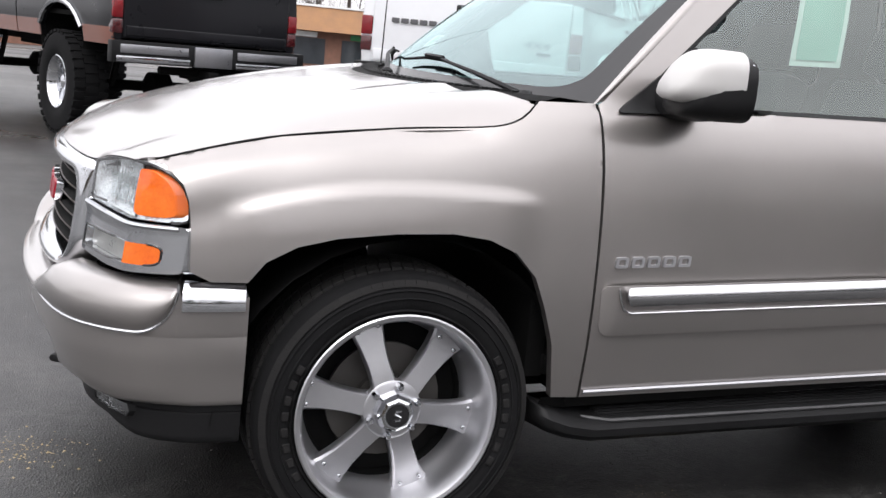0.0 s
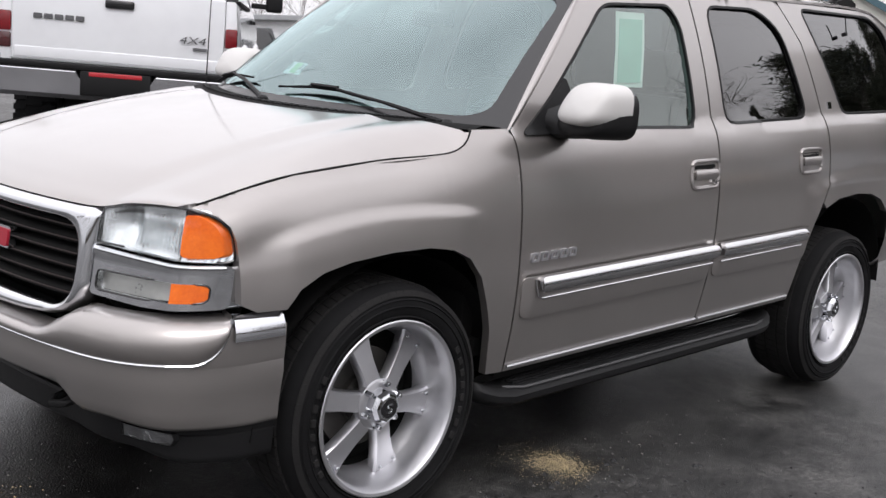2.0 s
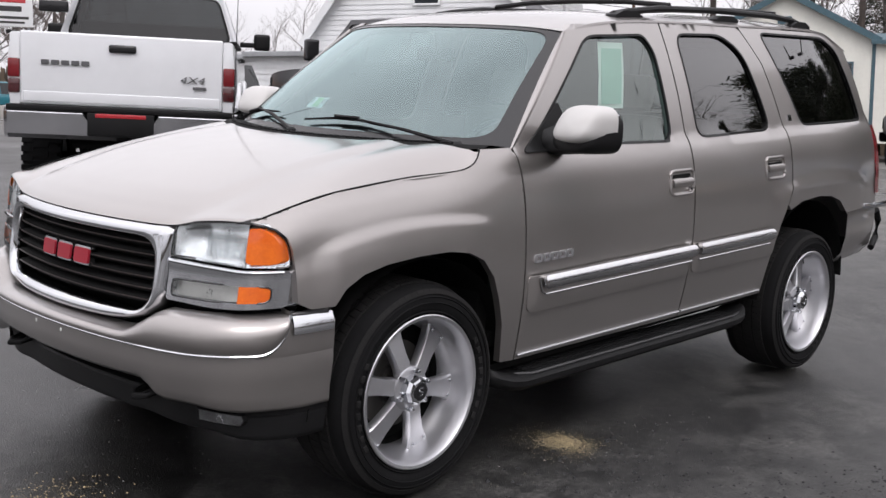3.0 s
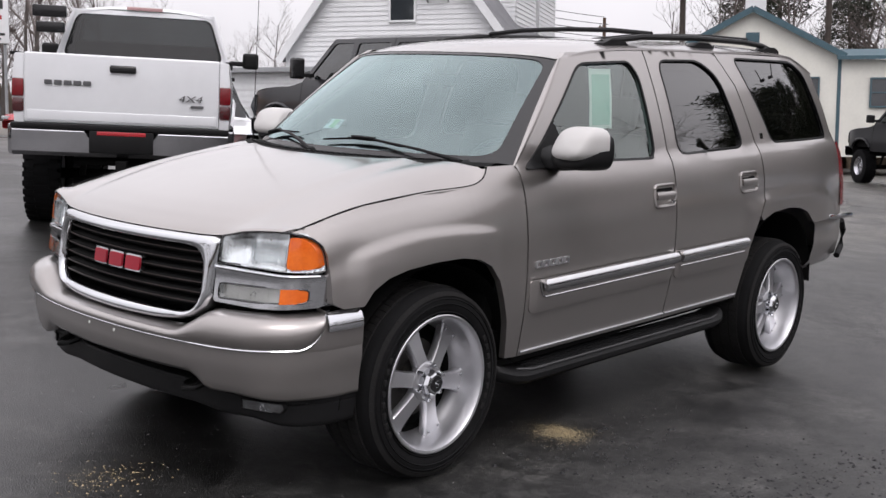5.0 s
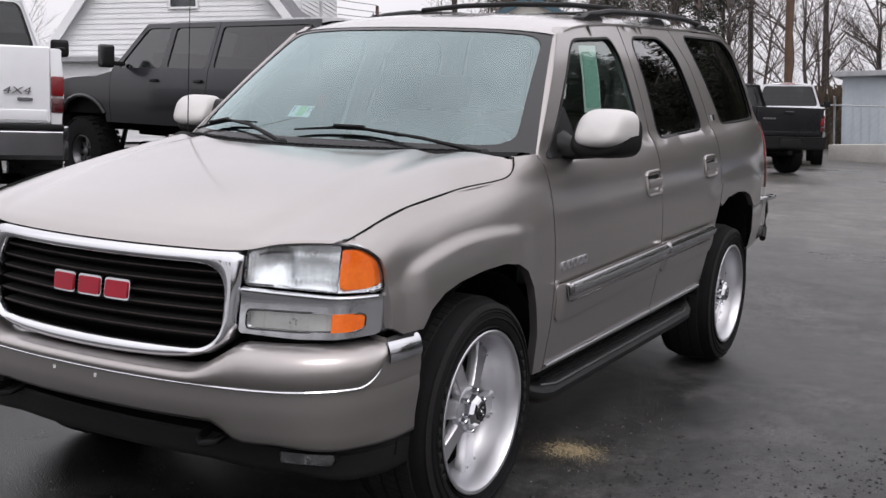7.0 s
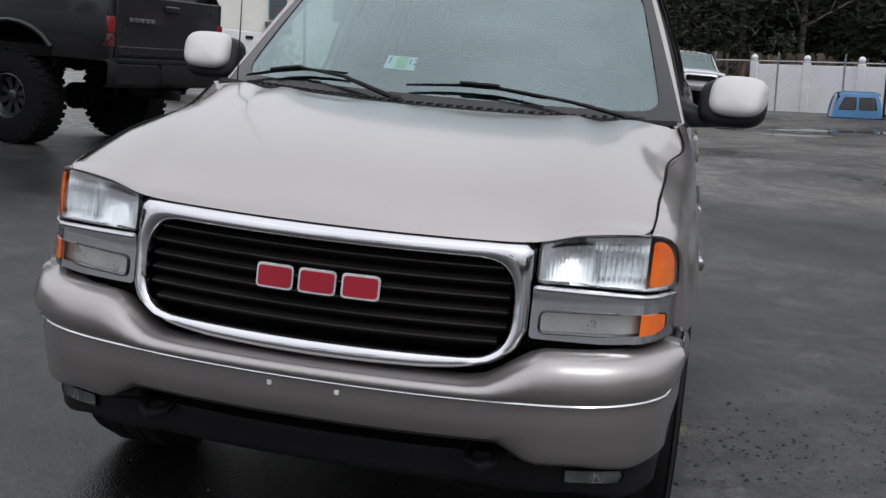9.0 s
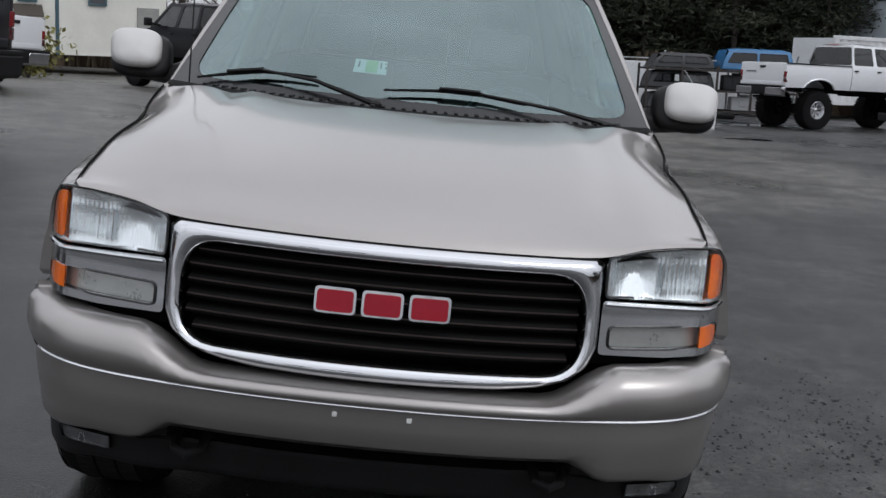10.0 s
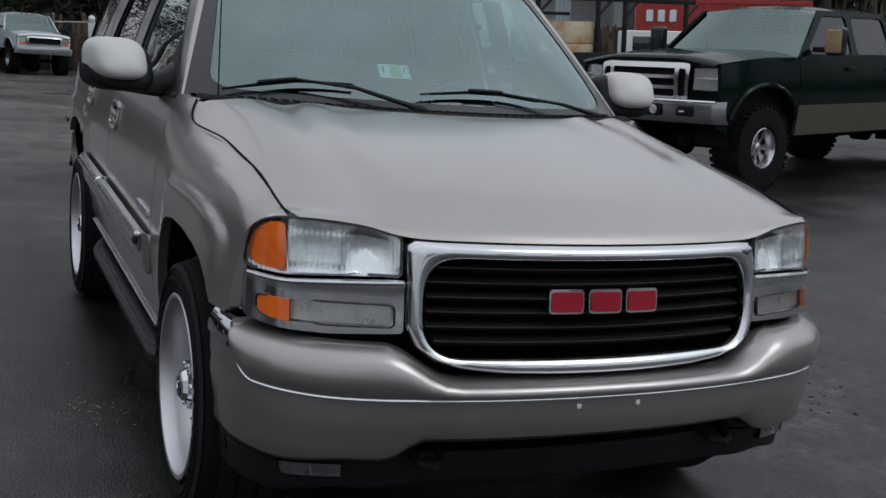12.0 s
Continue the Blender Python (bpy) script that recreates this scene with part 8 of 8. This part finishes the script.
def limb_tree(seed, h, spread, lean=0.1):
    """The trunk and the bare crown of a winter tree, as two meshes."""
    rnd = random.Random(seed)
    V, Fc = [], []

    def seg(a, b, ra, rb, n):
        d = (b - a).normalized()
        u = d.cross(Vector((0.3, 0.5, 0.8))).normalized()
        w = d.cross(u)
        k = len(V)
        for p, r in ((a, ra), (b, rb)):
            for i in range(n):
                V.append(p + (u * math.cos(2 * math.pi * i / n) + w * math.sin(2 * math.pi * i / n)) * r)
        for i in range(n):
            Fc.append((k + i, k + (i + 1) % n, k + n + (i + 1) % n, k + n + i))

    def grow(p, d, length, r, level):
        steps = 3 if level < 2 else 2
        for s in range(steps):
            nd = (d + Vector((rnd.uniform(-1, 1), rnd.uniform(-1, 1), rnd.uniform(-0.3, 0.6))) * 0.22).normalized()
            q = p + nd * length / steps
            r2 = max(0.008, r * 0.8)
            seg(p, q, r, r2, 4 if level < 2 else 3)
            p, d, r = q, nd, r2
            if level < 4:
                for _ in range(2 if level < 3 else 1):
                    a = rnd.uniform(0, 2 * math.pi)
                    side = Vector((math.cos(a), math.sin(a), rnd.uniform(0.1, 0.7))).normalized()
                    bd = (d * 0.55 + side * spread).normalized()
                    grow(p, bd, length * rnd.uniform(0.45, 0.68), r * 0.55, level + 1)

    trunk_pts = [Vector((0, 0, -0.3))]
    ln = Vector((rnd.uniform(-lean, lean), rnd.uniform(-lean, lean), 0))
    for i in range(1, 6):
        trunk_pts.append(Vector((ln.x * i * h / 8 + rnd.uniform(-0.1, 0.1), ln.y * i * h / 8 + rnd.uniform(-0.1, 0.1), h * 0.55 * i / 5)))
    r0 = h * 0.0105
    tb = tube(trunk_pts, [r0 * (1 - 0.09 * i) for i in range(6)], 8)
    for i in range(2, 6):
        for _ in range(2):
            a = rnd.uniform(0, 2 * math.pi)
            grow(trunk_pts[i], Vector((math.cos(a) * spread, math.sin(a) * spread, rnd.uniform(0.4, 1.0))).normalized(), h * rnd.uniform(0.16, 0.26), r0 * 0.42, 1)
    grow(trunk_pts[-1], Vector((0, 0, 1)), h * 0.3, r0 * 0.55, 1)
    me = bpy.data.meshes.new("crown")
    me.from_pydata([v[:] for v in V], [], Fc)
    me.materials.append(TWIG)
    return tb, me


def needle_tree(seed, h, low, width, n):
    """A pine: bare below, with clumps of needles on short limbs above."""
    rnd = random.Random(seed)
    tb = tube([(0, 0, -0.3), (rnd.uniform(-0.2, 0.2), rnd.uniform(-0.2, 0.2), h * 0.5), (rnd.uniform(-0.3, 0.3), rnd.uniform(-0.3, 0.3), h * 0.96)], [h * 0.011, h * 0.009, h * 0.003], 8)
    V, Fc = [], []
    for _ in range(n):
        t = rnd.random() ** 0.8
        z = h * (low + (1 - low) * t)
        rad = width * (1 - t) ** 0.6 * (0.35 + 0.65 * rnd.random()) + 0.15
        a = rnd.uniform(0, 2 * math.pi)
        c = Vector((math.cos(a) * rad, math.sin(a) * rad, z + rnd.uniform(-0.3, 0.3)))
        s = h * 0.045 * rnd.uniform(0.7, 1.4)
        for _ in range(40):
            d = Vector((rnd.gauss(0, 1), rnd.gauss(0, 1), rnd.gauss(0.1, 0.6))).normalized()
            u = d.cross(Vector((rnd.gauss(0, 1), rnd.gauss(0, 1), rnd.gauss(0, 1)))).normalized() * s * 0.055
            o = c + Vector((rnd.gauss(0, 1), rnd.gauss(0, 1), rnd.gauss(0, 0.6))) * s * 0.55
            k = len(V)
            V += [o - u, o + u, o + u * 0.4 + d * s * 0.42, o - u * 0.4 + d * s * 0.42]
            Fc.append((k, k + 1, k + 2, k + 3))
        if rnd.random() < 0.35:
            k = len(V)
            b = Vector((0, 0, z - 0.2))
            o = Vector((0, 0, 0.03))
            V += [b - o, c - o * 0.4, c + o * 0.4, b + o]
            Fc.append((k, k + 1, k + 2, k + 3))
    me = bpy.data.meshes.new("crown")
    me.from_pydata([v[:] for v in V], [], Fc)
    me.materials.append(NEEDLE)
    return tb, me


def tree(name, label, tb, crown, bark, group):
    t = empty(name, None, label, "tree", group)
    part("trunk", tb, bark, t)
    c = new("crown", crown)
    c.parent = t
    return t


bare = [tree("bare_tree", "leafless winter tree with grey branches", *limb_tree(s, h, sp), BARK, "bare trees") for s, h, sp in ((3, 15, 0.75), (8, 17, 0.6), (14, 13, 0.9), (21, 18, 0.55))]
pines = [tree("pine_tree", "tall pine with a high green crown", *needle_tree(s, h, lo, w, n), PINEBARK, "pine trees") for s, h, lo, w, n in ((5, 19, 0.55, 2.6, 150), (9, 17, 0.5, 2.4, 150), (12, 21, 0.62, 2.8, 150))]
firs = [tree("evergreen_tree", "dark evergreen tree with dense low branches", *needle_tree(s, h, lo, w, n), PINEBARK, "evergreens") for s, h, lo, w, n in ((31, 13, 0.06, 3.4, 420), (37, 15, 0.08, 3.8, 460), (41, 11, 0.05, 3.2, 380))]
rnd = random.Random(11)
EYE0 = Vector((-3.2, -2.0))


def wood(kinds, az0, az1, d0, d1, n, sc=(0.85, 1.2), c=EYE0):
    """Stands n trees between two bearings and distances."""
    for i in range(n):
        a = radians(az0 + (az1 - az0) * (i + rnd.uniform(0.1, 0.9)) / n)
        d = rnd.uniform(d0, d1)
        x, y = c.x + d * math.cos(a), c.y + d * math.sin(a)
        src = rnd.choice(kinds)
        s = rnd.uniform(*sc)
        m = Matrix.LocRotScale((x, y, ground_z(x, y)), Euler((0, 0, rnd.uniform(0, 6.28))), (s, s, s))
        if src.get("used"):
            o = copy_thing(src, pose(0, 0, 0))
        else:
            o, src["used"] = src, 1
        o.matrix_basis = m


wood(bare, 58, 100, 92, 125, 34)
wood(bare + pines, 62, 96, 100, 130, 16)
wood(bare, 50, 60, 95, 120, 8, (0.5, 0.8))
wood(bare, 60, 66, 55, 70, 3, (0.8, 0.95))
wood(bare + bare + bare + pines, 4, 29, 66, 90, 19, (0.8, 1.05))
wood(bare, 4, 30, 92, 120, 10, (0.8, 1.1))
wood(pines, 6, 28, 70, 95, 6, (0.9, 1.2))
wood(firs + firs + bare, -23, 2, 52, 62, 34, (0.75, 1.1))
wood(firs + pines, -24, 3, 62, 76, 38, (0.85, 1.15))
wood(firs + bare + pines, -48, -25, 60, 76, 26, (0.75, 1.05))
wood(bare, -66, -27, 50, 60, 22, (0.95, 1.25))
wood(bare, -75, -46, 90, 115, 22, (0.55, 0.8))
wood(bare, 212, 328, 60, 80, 64, (0.45, 0.65))
wood(firs + bare, -112, -84, 55, 68, 14, (0.8, 1.1))
wood(bare + pines, 150, 215, 45, 70, 16)
for t in bare + pines + firs:
    if "used" in t:
        del t["used"]
# low brush along the far edges
bb = bmesh.new()
V, Fc = [], []
for az0, az1, d0, d1, n, hh in ((58, 100, 84, 92, 2600, 3.2), (4, 30, 60, 66, 2400, 3.4), (-36, 6, 48, 56, 2600, 2.4), (205, 328, 58, 64, 3600, 4.2)):
    for _ in range(n):
        a, dd = radians(rnd.uniform(az0, az1)), rnd.uniform(d0, d1)
        x, y = EYE0.x + dd * math.cos(a), EYE0.y + dd * math.sin(a)
        z = ground_z(x, y)
        h = hh * rnd.uniform(0.4, 1.0)
        w = rnd.uniform(0.1, 0.45)
        ca = rnd.uniform(0, math.pi)
        k = len(V)
        u = Vector((math.cos(ca), math.sin(ca), 0)) * w
        p = Vector((x, y, z))
        t = Vector((rnd.uniform(-0.6, 0.6), rnd.uniform(-0.6, 0.6), h))
        V += [p - u, p + u, p + t + u * 0.3, p + t - u * 0.3]
        Fc.append((k, k + 1, k + 2, k + 3))
me = bpy.data.meshes.new("brush")
me.from_pydata([v[:] for v in V], [], Fc)
me.materials.append(BRUSH)
bb.free()
tagged(new("brush", me), "brown winter brush along the wood's edge", "brush", kind="stuff")

# yellow-green shrub by the cream house
rb_ = random.Random(77)
V, Fc = [], []
for _ in range(900):
    d = Vector((rb_.gauss(0, 0.45), rb_.gauss(0, 0.45), abs(rb_.gauss(0.75, 0.38))))
    u = Vector((rb_.gauss(0, 1), rb_.gauss(0, 1), rb_.gauss(0, 1))).normalized() * 0.07
    w = Vector((rb_.gauss(0, 1), rb_.gauss(0, 1), rb_.gauss(0, 1))).normalized() * 0.10
    k = len(V)
    V += [d - u, d + w, d + u, d - w]
    Fc.append((k, k + 1, k + 2, k + 3))
me = bpy.data.meshes.new("leaves")
me.from_pydata([v[:] for v in V], [], Fc)
me.materials.append(mat("yellow_green_leaf", (0.14, 0.13, 0.035), 0.8, 0, 0.3, 3))
shrub = empty("shrub", pose(30.8, 12.2, ground_z(30.8, 12.2)), "yellow-green shrub beside the cream house", "shrub")
lv = new("leaves", me)
lv.parent = shrub
part("stems", joined(*[tube([(0, 0, -0.05), (math.cos(a) * 0.3, math.sin(a) * 0.3, 0.8)], [0.03, 0.01], 5) for a in (0.3, 1.7, 2.9, 4.4, 5.5)]), BARK, shrub)
